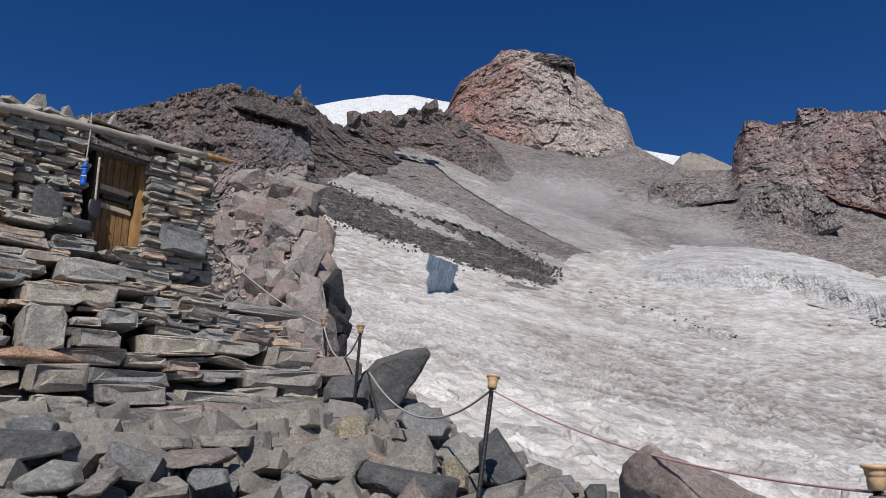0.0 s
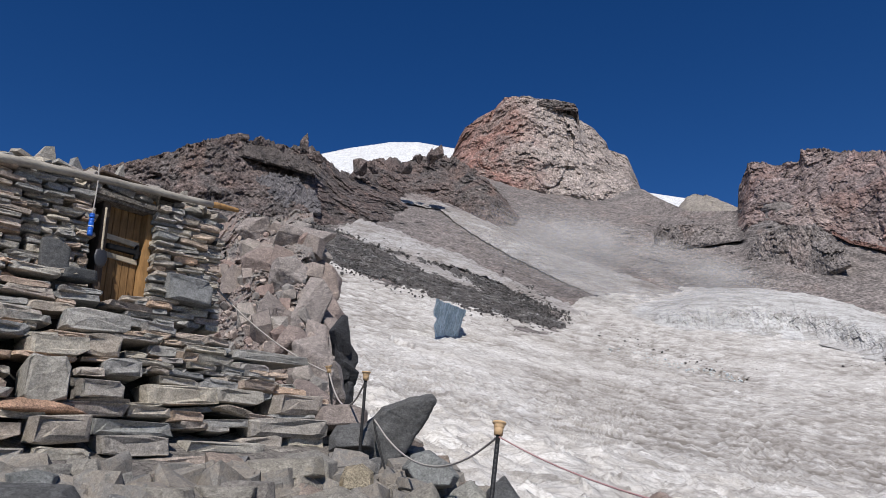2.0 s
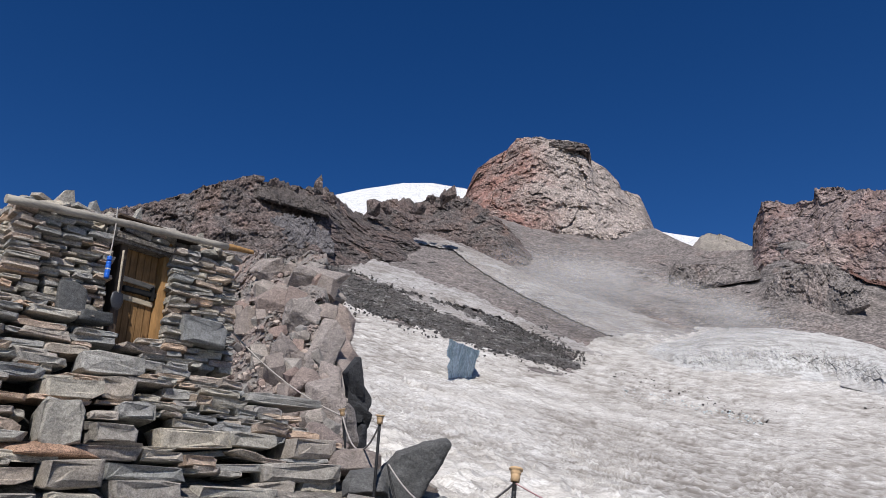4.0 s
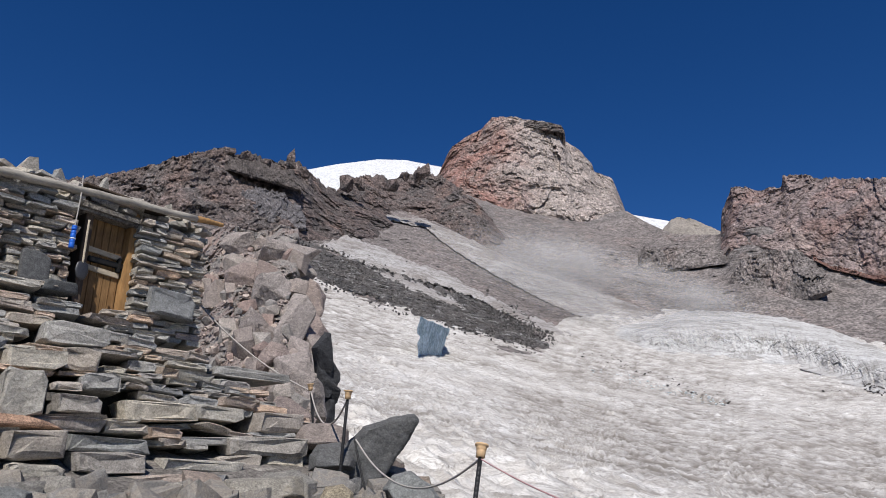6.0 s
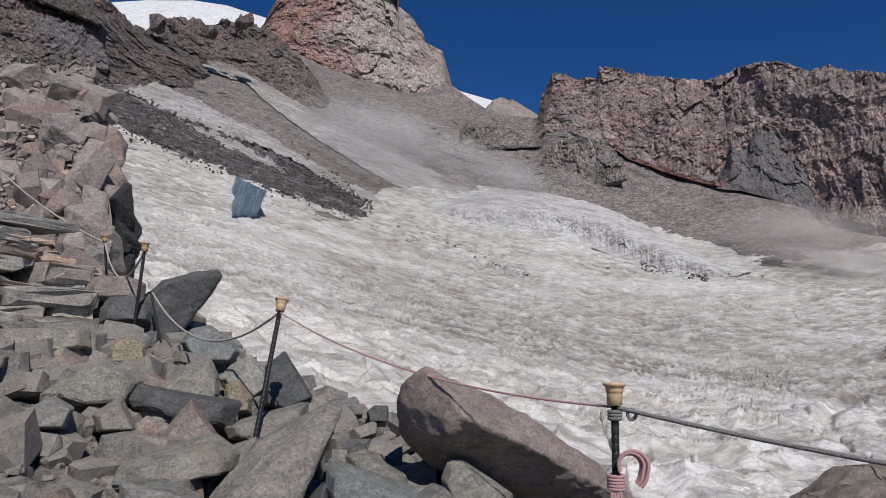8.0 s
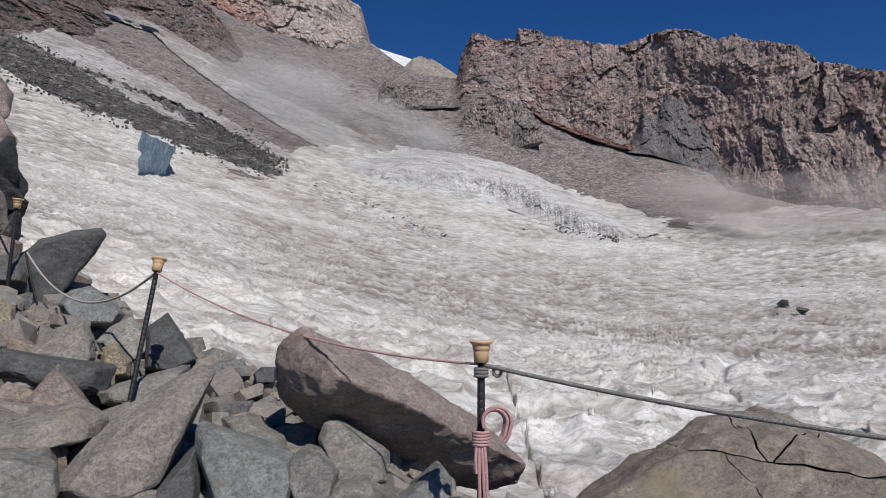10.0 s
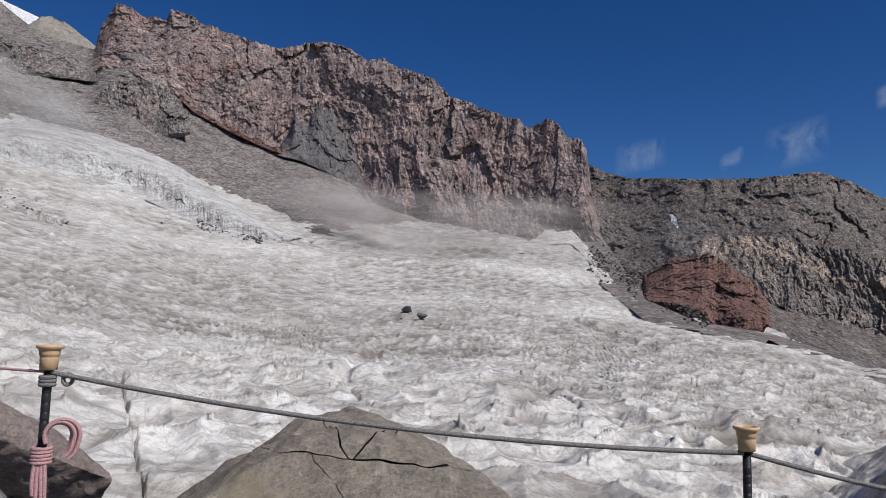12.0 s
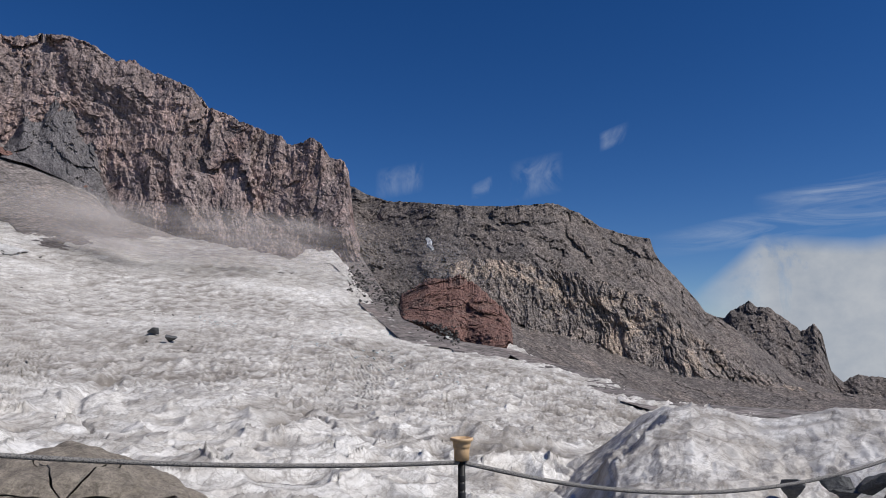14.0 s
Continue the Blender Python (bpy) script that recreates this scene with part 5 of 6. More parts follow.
rnd = random.Random(5)
terrace_face = line([(0.6, -5.3), (1.0, -5.55), (1.55, -5.9), (2.1, -6.3), (2.6, -6.75), (3.0, -7.1), (3.3, -7.6), (3.9, -8.0)])
terrace_top = line([(1.1, 4.0), (4.1, 3.95), (4.3, 3.35), (4.55, 3.4), (4.7, 3.85), (5.2, 3.6), (5.8, 3.2), (6.8, 2.65), (7.3, 2.0), (7.6, 1.2)])
core = bmesh.new()
prof = [(z, float(terrace_face(z)) - 0.42) for z in (0.4, 1.0, 1.55, 2.1, 2.6, 3.0, 3.3)]
ends = []
for u, cut in ((1.2, 9), (4.4, 3.2), (5.8, 3.0), (7.0, 2.2), (7.7, 1.2)):
    ends.append([core.verts.new(wall_at(u, c - (0.25 if z > cut else 0), min(z, cut))) for z, c in prof] + [core.verts.new(wall_at(u, -8.6, min(3.3, cut))), core.verts.new(wall_at(u, -8.6, 0.2))])
for a, b in zip(ends, ends[1:]):
    for k in range(len(a) - 1):
        core.faces.new((a[k], b[k], b[k + 1], a[k + 1]))
bmesh.ops.recalc_face_normals(core, faces=core.faces)
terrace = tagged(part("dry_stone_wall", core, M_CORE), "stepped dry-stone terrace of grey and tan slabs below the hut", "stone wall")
courses(terrace, 1.2, 7.6, 0.9, 3.9, terrace_face, rnd, 0.065, 0.135, 0.22, 0.75, 0.6, gap=0.98, top=terrace_top)
for ku, kz, kw, kh in KEY_STONES:
    lay(terrace, ku, float(terrace_face(min(kz - kh / 2, 3.9))) - (0.24 if kz < 3.8 else 0.46), kz, kw * 1.04, 0.62, kh * 1.08, rnd, 2.0)
for ku, kz, kw, kh, mat, say in ((3.19, 2.22, 0.76, 0.13, M_ORANGESLAB, "long orange tan slab"), (5.36, 2.31, 0.83, 0.11, M_TANSLAB, "pale tan slab")):
    ob = part("stone", rock_bm(int(ku * 100), (kw, 0.55, kh), 22, 0.08, 0.02, 0.1), mat, terrace, say)
    ob.matrix_world = Matrix.Translation(wall_at(ku, float(terrace_face(kz - kh / 2)) - 0.22, kz)) @ WALL_ROT.to_4x4()

hut = tagged(new("stone_hut"), "small dry-stone mountain hut with a weathered plank door", "hut")
hut.matrix_world = Matrix.Translation(wall_at(4.8, -8.6, 3.6))
bpy.context.view_layer.update()


def hut_part(name, bm, material, label="", parent=None):
    ob = part(name, bm, material, None, label)
    ob.parent = parent or hut
    ob.matrix_parent_inverse = (parent or hut).matrix_world.inverted()
    return ob


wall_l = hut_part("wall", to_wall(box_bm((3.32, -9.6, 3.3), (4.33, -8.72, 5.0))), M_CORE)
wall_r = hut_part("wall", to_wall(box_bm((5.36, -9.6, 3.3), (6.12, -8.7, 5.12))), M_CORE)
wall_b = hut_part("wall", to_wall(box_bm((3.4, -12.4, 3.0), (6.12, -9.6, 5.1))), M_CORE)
bpy.context.view_layer.update()
for w, u0, u1 in ((wall_l, 3.2, 4.38), (wall_r, 5.26, 6.3)):
    holder_rnd = random.Random(int(u0 * 10))
    z = 3.55
    while z < 5.1:
        h = holder_rnd.uniform(0.04, 0.1)
        u = u0
        while u < u1 - 0.03:
            wd = min(holder_rnd.uniform(0.16, 0.5), u1 - u + 0.05)
            ob = lay(w, u + wd / 2, -8.5 + holder_rnd.uniform(-0.07, 0.05), z + h / 2 + holder_rnd.gauss(0, 0.08 * h), wd * holder_rnd.uniform(0.92, 1.04), 0.4, h * holder_rnd.uniform(0.8, 1.1), holder_rnd, 3.0)
            u += wd
        z += h * 0.94
# the corners of the hut turn back
z = 3.6
while z < 5.0:
    h = rnd.uniform(0.06, 0.11)
    for k in range(3):
        lay(wall_l, 3.3 + rnd.uniform(-0.05, 0.06), -8.75 - 0.34 * k, z + h / 2, 0.32, 0.4, h * 1.05, rnd)
    z += h * 0.94
z = 3.6
while z < 5.05:
    h = rnd.uniform(0.06, 0.11)
    for k in range(3):
        ob = lay(wall_r, 6.22 + rnd.uniform(-0.05, 0.04), -8.75 - 0.34 * k, z + h / 2, 0.3, 0.4, h * 1.08, rnd)
    z += h * 0.94


def pole_bm(a, b, r0, r1, sides=12, bend=0.02, seed=1):
    """A round pole with a slight natural bend and taper."""
    rn = random.Random(seed)
    a, b = Vector(a), Vector(b)
    axis = (b - a).normalized()
    side = axis.cross(Vector((0, 0, 1)))
    side = side.normalized() if side.length > 0.1 else Vector((1, 0, 0))
    up = side.cross(axis)
    bm = bmesh.new()
    rings = []
    for k in range(13):
        s = k / 12
        c = a.lerp(b, s) + (side * rn.uniform(-bend, bend) + up * math.sin(s * 3.1) * bend) * 0.6
        r = r0 + (r1 - r0) * s
        rings.append([bm.verts.new(c + (side * math.cos(6.283 * j / sides) + up * math.sin(6.283 * j / sides)) * r * rn.uniform(0.93, 1.06)) for j in range(sides)])
    for p, q in zip(rings, rings[1:]):
        for j in range(sides):
            bm.faces.new((p[j], p[(j + 1) % sides], q[(j + 1) % sides], q[j])).smooth = True
    bm.faces.new(rings[0][::-1])
    bm.faces.new(rings[-1])
    bmesh.ops.recalc_face_normals(bm, faces=bm.faces)
    return bm


hut_part("roof_pole", pole_bm(wall_at(3.04, -8.25, 5.03), wall_at(6.0, -8.25, 5.345), 0.052, 0.046, seed=3), M_POLE, "long bleached grey roof pole")
hut_part("roof_pole", pole_bm(wall_at(5.95, -8.25, 5.34), wall_at(6.46, -8.25, 5.395), 0.05, 0.03, seed=4), M_RAWWOOD, "split raw orange end of a pole")
for k, (c, z) in enumerate(((-8.75, 5.08), (-9.3, 5.14), (-9.85, 5.18))):
    hut_part("roof_pole", pole_bm(wall_at(3.3 + 0.2 * k, c, z), wall_at(5.2, c, z + 0.1), 0.05, 0.05, seed=8 + k), M_POLE)
hut_part("roof", to_wall(box_bm((3.4, -12.2, 5.02), (6.25, -8.4, 5.16), 0.04)), M_GRAVEL, "earth and stone roof deck")
bpy.context.view_layer.update()
ROOF_STONES = variants("roof_stone", 10, M_STONE, 300, flat=0.6, extra=8, jitter=0.18)
for k in range(150):
    u, c = rnd.uniform(3.45, 6.3), -8.5 - 1.3 * rnd.random() ** 1.5
    ob = new("roof_stone", rnd.choice(ROOF_STONES))
    ob.parent = hut
    m = WALL_ROT.to_4x4()
    m.translation = wall_at(u, c, 5.17 + 0.17 * rnd.random() + (-8.36 - c) * 0.08)
    ob.matrix_parent_inverse = hut.matrix_world.inverted()
    ob.matrix_world = m @ Euler([rnd.gauss(0, 0.15), rnd.gauss(0, 0.15), rnd.uniform(0, 6.28)]).to_matrix().to_4x4() @ Matrix.Diagonal((rnd.uniform(0.18, 0.42), rnd.uniform(0.16, 0.3), rnd.uniform(0.05, 0.1), 1))


def upright_bm(w, h, d, seed):
    """A slab set on edge, pointed at the top."""
    rn = random.Random(seed)
    bm = bmesh.new()
    for sy in (-d / 2, d / 2):
        for x, z in ((-w / 2, 0), (w / 2, 0), (w * rn.uniform(0.32, 0.5), h * 0.45), (w * rn.uniform(-0.1, 0.2), h), (-w * rn.uniform(0.1, 0.25), h * 0.93), (-w * rn.uniform(0.35, 0.5), h * 0.4)):
            bm.verts.new((x, sy * rn.uniform(0.7, 1.1), z))
    bmesh.ops.convex_hull(bm, input=bm.verts)
    bmesh.ops.delete(bm, geom=[v for v in bm.verts if not v.link_faces], context="VERTS")
    bmesh.ops.recalc_face_normals(bm, faces=bm.faces)
    return bm


for k, (u, c, w, h, lean) in enumerate(((3.95, -8.95, 0.36, 0.44, 4), (4.4, -8.95, 0.27, 0.42, -8), (4.92, -8.95, 0.26, 0.54, 6), (5.42, -8.95, 0.38, 0.42, 24), (5.97, -8.95, 0.26, 0.48, 2), (6.2, -9.1, 0.3, 0.36, 12), (6.5, -9.3, 0.3, 0.4, -6), (3.5, -9.0, 0.3, 0.2, 3))):
    bm = upright_bm(w, h, 0.09, 40 + k)
    turn = WALL_ROT.to_4x4() @ Euler((radians(6), radians(lean), radians(10 * (k % 3) - 10))).to_matrix().to_4x4()
    for v in bm.verts:
        v.co = wall_at(u, c, 5.24) + (turn @ v.co)
    hut_part("roof_stone", bm, M_STONE, "pointed slab set upright on the roof edge")

def to_door(bm):
    for v in bm.verts:
        v.co.x -= 0.11
    return to_wall(bm)


# door, set back between the walls
hut_part("door_backing", to_door(box_bm((4.4, -9.2, 3.5), (5.5, -8.8, 5.2))), M_DARKWOOD)
bpy.context.view_layer.update()
door = hut_part("door", to_door(box_bm((4.80, -8.68, 3.62), (5.30, -8.65, 5.22))), M_DARKWOOD, "weathered brown plank door")
bpy.context.view_layer.update()
for k in range(5):
    u = 4.805 + 0.099 * k
    hut_part("plank", to_door(box_bm((u, -8.65, 3.62 + 0.01 * (k % 2)), (u + 0.094, -8.62, 5.215 - 0.012 * (k % 3)), 0.004)), M_PLANK, parent=door)
for z, tilt in ((5.075, -0.04), (4.6, -0.05), (4.36, -0.05)):
    bm = box_bm((4.79, -8.62, z - 0.035), (5.29, -8.59, z + 0.035), 0.006)
    for v in bm.verts:
        v.co.z += (v.co.x - 5.04) * tilt
    hut_part("batten", to_door(bm), M_PALEWOOD, "pale weathered batten", door)
hut_part("latch", to_door(box_bm((4.84, -8.62, 4.445), (5.33, -8.565, 4.515), 0.008)), M_IRON, "dark iron bar latch", door)
hut_part("latch", to_door(box_bm((5.235, -8.615, 4.39), (5.275, -8.55, 4.58), 0.006)), M_IRON, "dark iron bar latch", door)
# the left jamb's shade is put into its colour, the right one stays raw
hut_part("door_jamb", to_door(box_bm((4.68, -8.68, 3.5), (4.785, -8.5, 5.26), 0.008)), M_DARKWOOD, "door jamb with its shade put into dark wood")
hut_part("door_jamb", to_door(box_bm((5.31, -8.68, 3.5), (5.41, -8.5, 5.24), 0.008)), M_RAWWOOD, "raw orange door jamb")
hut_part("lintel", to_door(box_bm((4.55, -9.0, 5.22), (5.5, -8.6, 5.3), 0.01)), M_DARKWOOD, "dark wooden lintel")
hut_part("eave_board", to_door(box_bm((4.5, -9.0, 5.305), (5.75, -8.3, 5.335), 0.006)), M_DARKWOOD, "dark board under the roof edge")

# a leaning slab, a shovel and a blue bottle by the door
def flat_slab(outline, thick, seed, place, turn, label):
    ob = block("stone_slab", outline, thick, seed, place, turn, M_SLATE, label, cell=0.06, rough=0.006, inset=0.95)
    return tagged(ob, category="stone")


def lathe_bm(profile, sides=16, base=(0, 0, 0)):
    bm = bmesh.new()
    rings = [[bm.verts.new((base[0] + r * math.cos(6.2832 * j / sides), base[1] + r * math.sin(6.2832 * j / sides), base[2] + z)) for j in range(sides)] for r, z in profile]
    for p, q in zip(rings, rings[1:]):
        for j in range(sides):
            bm.faces.new((p[j], p[(j + 1) % sides], q[(j + 1) % sides], q[j])).smooth = True
    bm.faces.new(rings[0][::-1])
    bm.faces.new(rings[-1])
    bmesh.ops.recalc_face_normals(bm, faces=bm.faces)
    return bm


def tube(name, pts, radius, material, parent=None, label="", sides=2, cyclic=False):
    cu = bpy.data.curves.new(name, "CURVE")
    cu.dimensions, cu.bevel_depth, cu.bevel_resolution, cu.resolution_u = "3D", radius, sides, 6
    sp = cu.splines.new("NURBS")
    sp.points.add(len(pts) - 1)
    for p, c in zip(sp.points, pts):
        p.co = (*c, 1)
    sp.use_endpoint_u, sp.order_u, sp.use_cyclic_u = not cyclic, 3, cyclic
    cu.materials.append(material)
    tmp = bpy.data.objects.new(name, cu)
    me = bpy.data.meshes.new_from_object(tmp)
    bpy.data.objects.remove(tmp)
    me.materials.clear()
    me.materials.append(material)
    ob = new(name, me)
    if parent is not None:
        ob.parent = parent
        ob.matrix_parent_inverse = parent.matrix_world.inverted()
    return tagged(ob, label)


bottle_at = wall_at(4.3, -8.22, 4.42)
bottle = tagged(new("water_bottle"), "blue plastic bottle hanging by a cord beside the door", "bottle")
bottle.location = bottle_at
BOTTLE = 0.8
for z, h in ((0.0, 0.14), (0.15, 0.12), (0.28, 0.07)):
    z, h = z * BOTTLE, h * BOTTLE
    part("body", lathe_bm([(0.027, z), (0.032, z + 0.01), (0.032, z + h * 0.5), (0.029, z + h * 0.56), (0.032, z + h * 0.62), (0.032, z + h - 0.012), (0.026, z + h)]), M_BLUE, bottle)
part("band", lathe_bm([(0.034, 0.11), (0.034, 0.122)]), M_WHITE, bottle, "white band")
bpy.context.view_layer.update()
tube("cord", [bottle_at + Vector(v) for v in ((0, 0, 0.27), (0.01, 0, 0.55), (0, 0.02, 0.75), (-0.02, 0.03, 0.95))], 0.008, M_ROPE, bottle, "frayed grey cord")
shovel_at = wall_at(4.42, -8.12, 4.05)
shovel = tagged(new("shovel"), "small shovel with a pale handle leaning by the door", "shovel")
shovel.location = shovel_at
part("handle", pole_bm((0, 0, 0.18), (-0.02, 0.02, 0.75), 0.014, 0.014, 8, 0.002), M_PALEWOOD, shovel)
bm = lathe_bm([(0.01, -0.02), (0.06, 0.02), (0.085, 0.1), (0.07, 0.19), (0.012, 0.22)], 14)
for v in bm.verts:
    v.co = WALL_ROT @ Vector((v.co.x, v.co.y * 0.2, v.co.z))
part("blade", bm, M_STEEL, shovel, "grey steel blade")

# ---- large rocks ----
def block_bm(outline, thick, seed, cell=0.05, rough=0.02, inset=0.82, skew=0.0):
    """A boulder given by its broad side (across, up) and thickness, with rounded rims and a grainy face."""
    rn = random.Random(seed)
    cx, cz = sum(p[0] for p in outline) / len(outline), sum(p[1] for p in outline) / len(outline)
    bm = bmesh.new()
    for y, k in ((-0.5, inset), (-0.25, 0.5 + 0.5 * inset if inset < 0.6 else 1.0), (0.0, 1.0), (0.3, 1.0), (0.5, max(inset, 0.7))):
        for x, z in outline:
            kk = k * rn.uniform(0.95, 1.02)
            bm.verts.new((cx + (x - cx) * kk, y * thick * rn.uniform(0.85, 1.05) + skew * (z - cz), cz + (z - cz) * kk))
    bmesh.ops.convex_hull(bm, input=bm.verts)
    bmesh.ops.delete(bm, geom=[v for v in bm.verts if not v.link_faces], context="VERTS")
    for _ in range(7):
        long = [e for e in bm.edges if e.calc_length() > cell]
        if not long:
            break
        bmesh.ops.subdivide_edges(bm, edges=long, cuts=1)
        bmesh.ops.triangulate(bm, faces=bm.faces)
    bmesh.ops.smooth_vert(bm, verts=bm.verts, factor=0.35, use_axis_x=True, use_axis_y=True, use_axis_z=True)
    bm.normal_update()
    q = np.array([v.co for v in bm.verts])
    n1 = fbm(q[:, 0] * 3 + seed, q[:, 1] * 3, q[:, 2] * 3, 5, seed, 0.6)
    n2 = ridged(q[:, 0] * 7, q[:, 1] * 7 + seed, q[:, 2] * 11, 4, seed + 1)
    for v, d in zip(bm.verts, rough * (1.6 * n1 + 0.7 * n2)):
        v.co += v.normal * float(d)
    bmesh.ops.recalc_face_normals(bm, faces=bm.faces)
    for f in bm.faces:
        f.smooth = True
    return bm


def block(name, outline, thick, seed, place, turn, material, label, **kw):
    ob = part(name, block_bm(outline, thick, seed, **kw), material)
    ob.matrix_world = Matrix.LocRotScale(place, Euler([radians(a) for a in turn]), None)
    return tagged(ob, label, "boulder")


block("leaning_slab", [(0, -0.05), (0.53, 0.83), (0.47, 0.88), (0.3, 0.87), (-0.1, 0.73), (-0.17, 0.58), (-0.5, 0.3), (-0.5, 0.05), (-0.2, -0.05)], 0.42, 11, (-0.7, 8.5, 1.64), (8, 0, 6), M_SLATE, "dark grey slab of rock leaning out over the snow", cell=0.05, rough=0.026, inset=0.9)
block("boulder", [(-0.66, 0.33), (-0.61, 0.44), (-0.49, 0.49), (0.1, 0.2), (0.53, -0.08), (0.83, -0.37), (0.79, -0.5), (0.6, -0.58), (0.39, -0.5), (-0.07, -0.33), (-0.5, -0.1), (-0.67, 0.1)], 0.75, 12, (1.74, 4.42, 1.01), (0, 0, -18), M_BOULDER, "long reddish brown boulder propped on smaller rocks", cell=0.04, rough=0.024, inset=0.6, skew=-0.7)
flat_slab([(-0.17, -0.2), (0.15, -0.22), (0.18, 0.12), (0.05, 0.2), (-0.16, 0.19)], 0.07, 61, wall_at(3.92, -8.2, 4.08), (-8, 0, 55), "flat grey slab leaning against the hut wall")
flat_slab([(-0.2, -0.06), (0.22, -0.08), (0.2, 0.05), (-0.16, 0.06)], 0.3, 62, wall_at(4.1, -8.05, 3.86), (0, -6, 58), "flat slab lying by the hut door")
def angular_bm(outline, thick, seed, skew=0.35, cell=0.06, rough=0.02):
    """A broken block given by its broad side: flat faces, worn edges, a grainy and chipped skin."""
    rn = random.Random(seed)
    L = max(max(abs(x), abs(z)) for x, z in outline) * 2
    bm = bmesh.new()
    cx, cz = rn.uniform(-0.06, 0.06) * L, rn.uniform(-0.05, 0.05) * L
    for y, k in ((-0.5, rn.uniform(0.62, 0.85)), (-0.1, 1.0), (0.5, 0.85)):
        for x, z in outline:
            kk = k * rn.uniform(0.94, 1.0)
            bm.verts.new((cx * (1 - k) + x * kk, y * thick * rn.uniform(0.85, 1.1) + skew * z, cz * (1 - k) + z * kk))
    bmesh.ops.convex_hull(bm, input=bm.verts)
    bmesh.ops.delete(bm, geom=[v for v in bm.verts if not v.link_faces], context="VERTS")
    bmesh.ops.dissolve_limit(bm, angle_limit=radians(16), verts=bm.verts, edges=bm.edges)
    bmesh.ops.bevel(bm, geom=bm.edges, offset=L * 0.018, segments=1, affect="EDGES")
    bmesh.ops.triangulate(bm, faces=bm.faces)
    for _ in range(6):
        long = [e for e in bm.edges if e.calc_length() > L * cell]
        if not long:
            break
        bmesh.ops.subdivide_edges(bm, edges=long, cuts=1)
        bmesh.ops.triangulate(bm, faces=bm.faces)
    bmesh.ops.recalc_face_normals(bm, faces=bm.faces)
    bm.normal_update()
    q = np.array([v.co for v in bm.verts]) / L
    tilt, joint = facets(q[:, 0] * 3 + q[:, 1] * 2 + seed, q[:, 2] * 4 - q[:, 1], seed)
    d = 0.5 * fbm(q[:, 0] * 3 + seed, q[:, 1] * 3, q[:, 2] * 3, 6, seed, 0.6) + 0.9 * tilt - 0.25 * np.exp(-joint / 0.05)
    for v, k in zip(bm.verts, L * rough * d):
        v.co += v.normal * float(k)
    return bm


KIND = {"G": (M_RUBBLE, "grey angular lava block in the rubble"), "T": (M_RUBBLETAN, "tan grey flat block in the rubble"), "Y": (M_TAN, "yellow stained block in the rubble"), "D": (M_SLATE, "dark grey angular block in the rubble"), "R": (M_RUBBLERED, "reddish grey block in the rubble")}


def rubble_rock(kind, seed, thick, place, turn, outline):
    mat, lab = KIND[kind]
    ob = part("rubble_block", angular_bm(outline, thick, seed), mat)
    ob.matrix_world = Matrix.LocRotScale(place, Euler((0, 0, radians(turn))), None)
    return tagged(ob, lab, "rock", "rubble blocks")


rubble_rock("G", 600, 0.55, (0.3, 4.18, 0.98), 0, [(-0.45, -0.24), (-0.31, -0.35), (-0.08, -0.34), (0.09, -0.28), (0.38, 0.32), (0.31, 0.37), (-0.13, 0.13)])
rubble_rock("G", 601, 0.4, (0.78, 3.93, 0.82), -7, [(-0.25, 0.08), (-0.13, -0.2), (0.23, -0.2), (0.28, -0.08), (0.27, 0.06), (0.03, 0.17), (-0.25, 0.24)])
rubble_rock("D", 602, 0.4, (0.44, 6.18, 1.35), -1, [(-0.17, -0.18), (0.01, -0.22), (0.25, -0.12), (-0.01, 0.29), (-0.17, 0.16)])
rubble_rock("G", 603, 0.35, (0.14, 6.43, 1.38), 2, [(-0.24, 0.01), (-0.13, -0.17), (0.07, -0.19), (0.22, -0.07), (0.18, 0.08), (0.02, 0.21), (-0.13, 0.13)])
rubble_rock("G", 604, 0.4, (-0.21, 7.64, 1.68), 4, [(-0.31, 0.02), (-0.17, -0.19), (0.22, -0.19), (0.29, -0.07), (0.19, 0.07), (-0.02, 0.21), (-0.2, 0.16)])
rubble_rock("Y", 605, 0.25, (0.07, 6.05, 1.25), 2, [(-0.1, -0.0), (-0.03, -0.13), (0.11, -0.12), (0.12, -0.0), (0.01, 0.15), (-0.1, 0.11)])
rubble_rock("T", 606, 0.4, (-0.27, 6.09, 1.35), 6, [(-0.28, -0.04), (-0.21, -0.16), (0.03, -0.18), (0.21, -0.09), (0.21, 0.08), (0.12, 0.23), (-0.07, 0.15)])
rubble_rock("D", 607, 0.4, (-0.29, 5.5, 1.22), 6, [(-0.37, 0.07), (-0.35, -0.01), (0.13, -0.18), (0.35, -0.18), (0.43, 0.03), (0.25, 0.07), (-0.3, 0.16)])
rubble_rock("R", 608, 0.3, (-0.21, 5.13, 1.09), 6, [(-0.22, -0.08), (-0.16, -0.13), (0.19, -0.13), (0.2, -0.04), (0.1, 0.11), (0.0, 0.21), (-0.12, 0.09)])
rubble_rock("T", 609, 0.5, (-0.24, 4.66, 0.95), 7, [(-0.35, -0.1), (-0.24, -0.12), (0.01, -0.1), (0.34, -0.05), (0.36, 0.06), (0.23, 0.17), (-0.03, 0.12), (-0.32, 0.01)])
rubble_rock("G", 610, 0.4, (-0.23, 3.98, 0.82), 8, [(-0.22, -0.15), (0.09, -0.15), (0.19, -0.06), (0.16, 0.07), (0.0, 0.14), (-0.22, 0.16)])
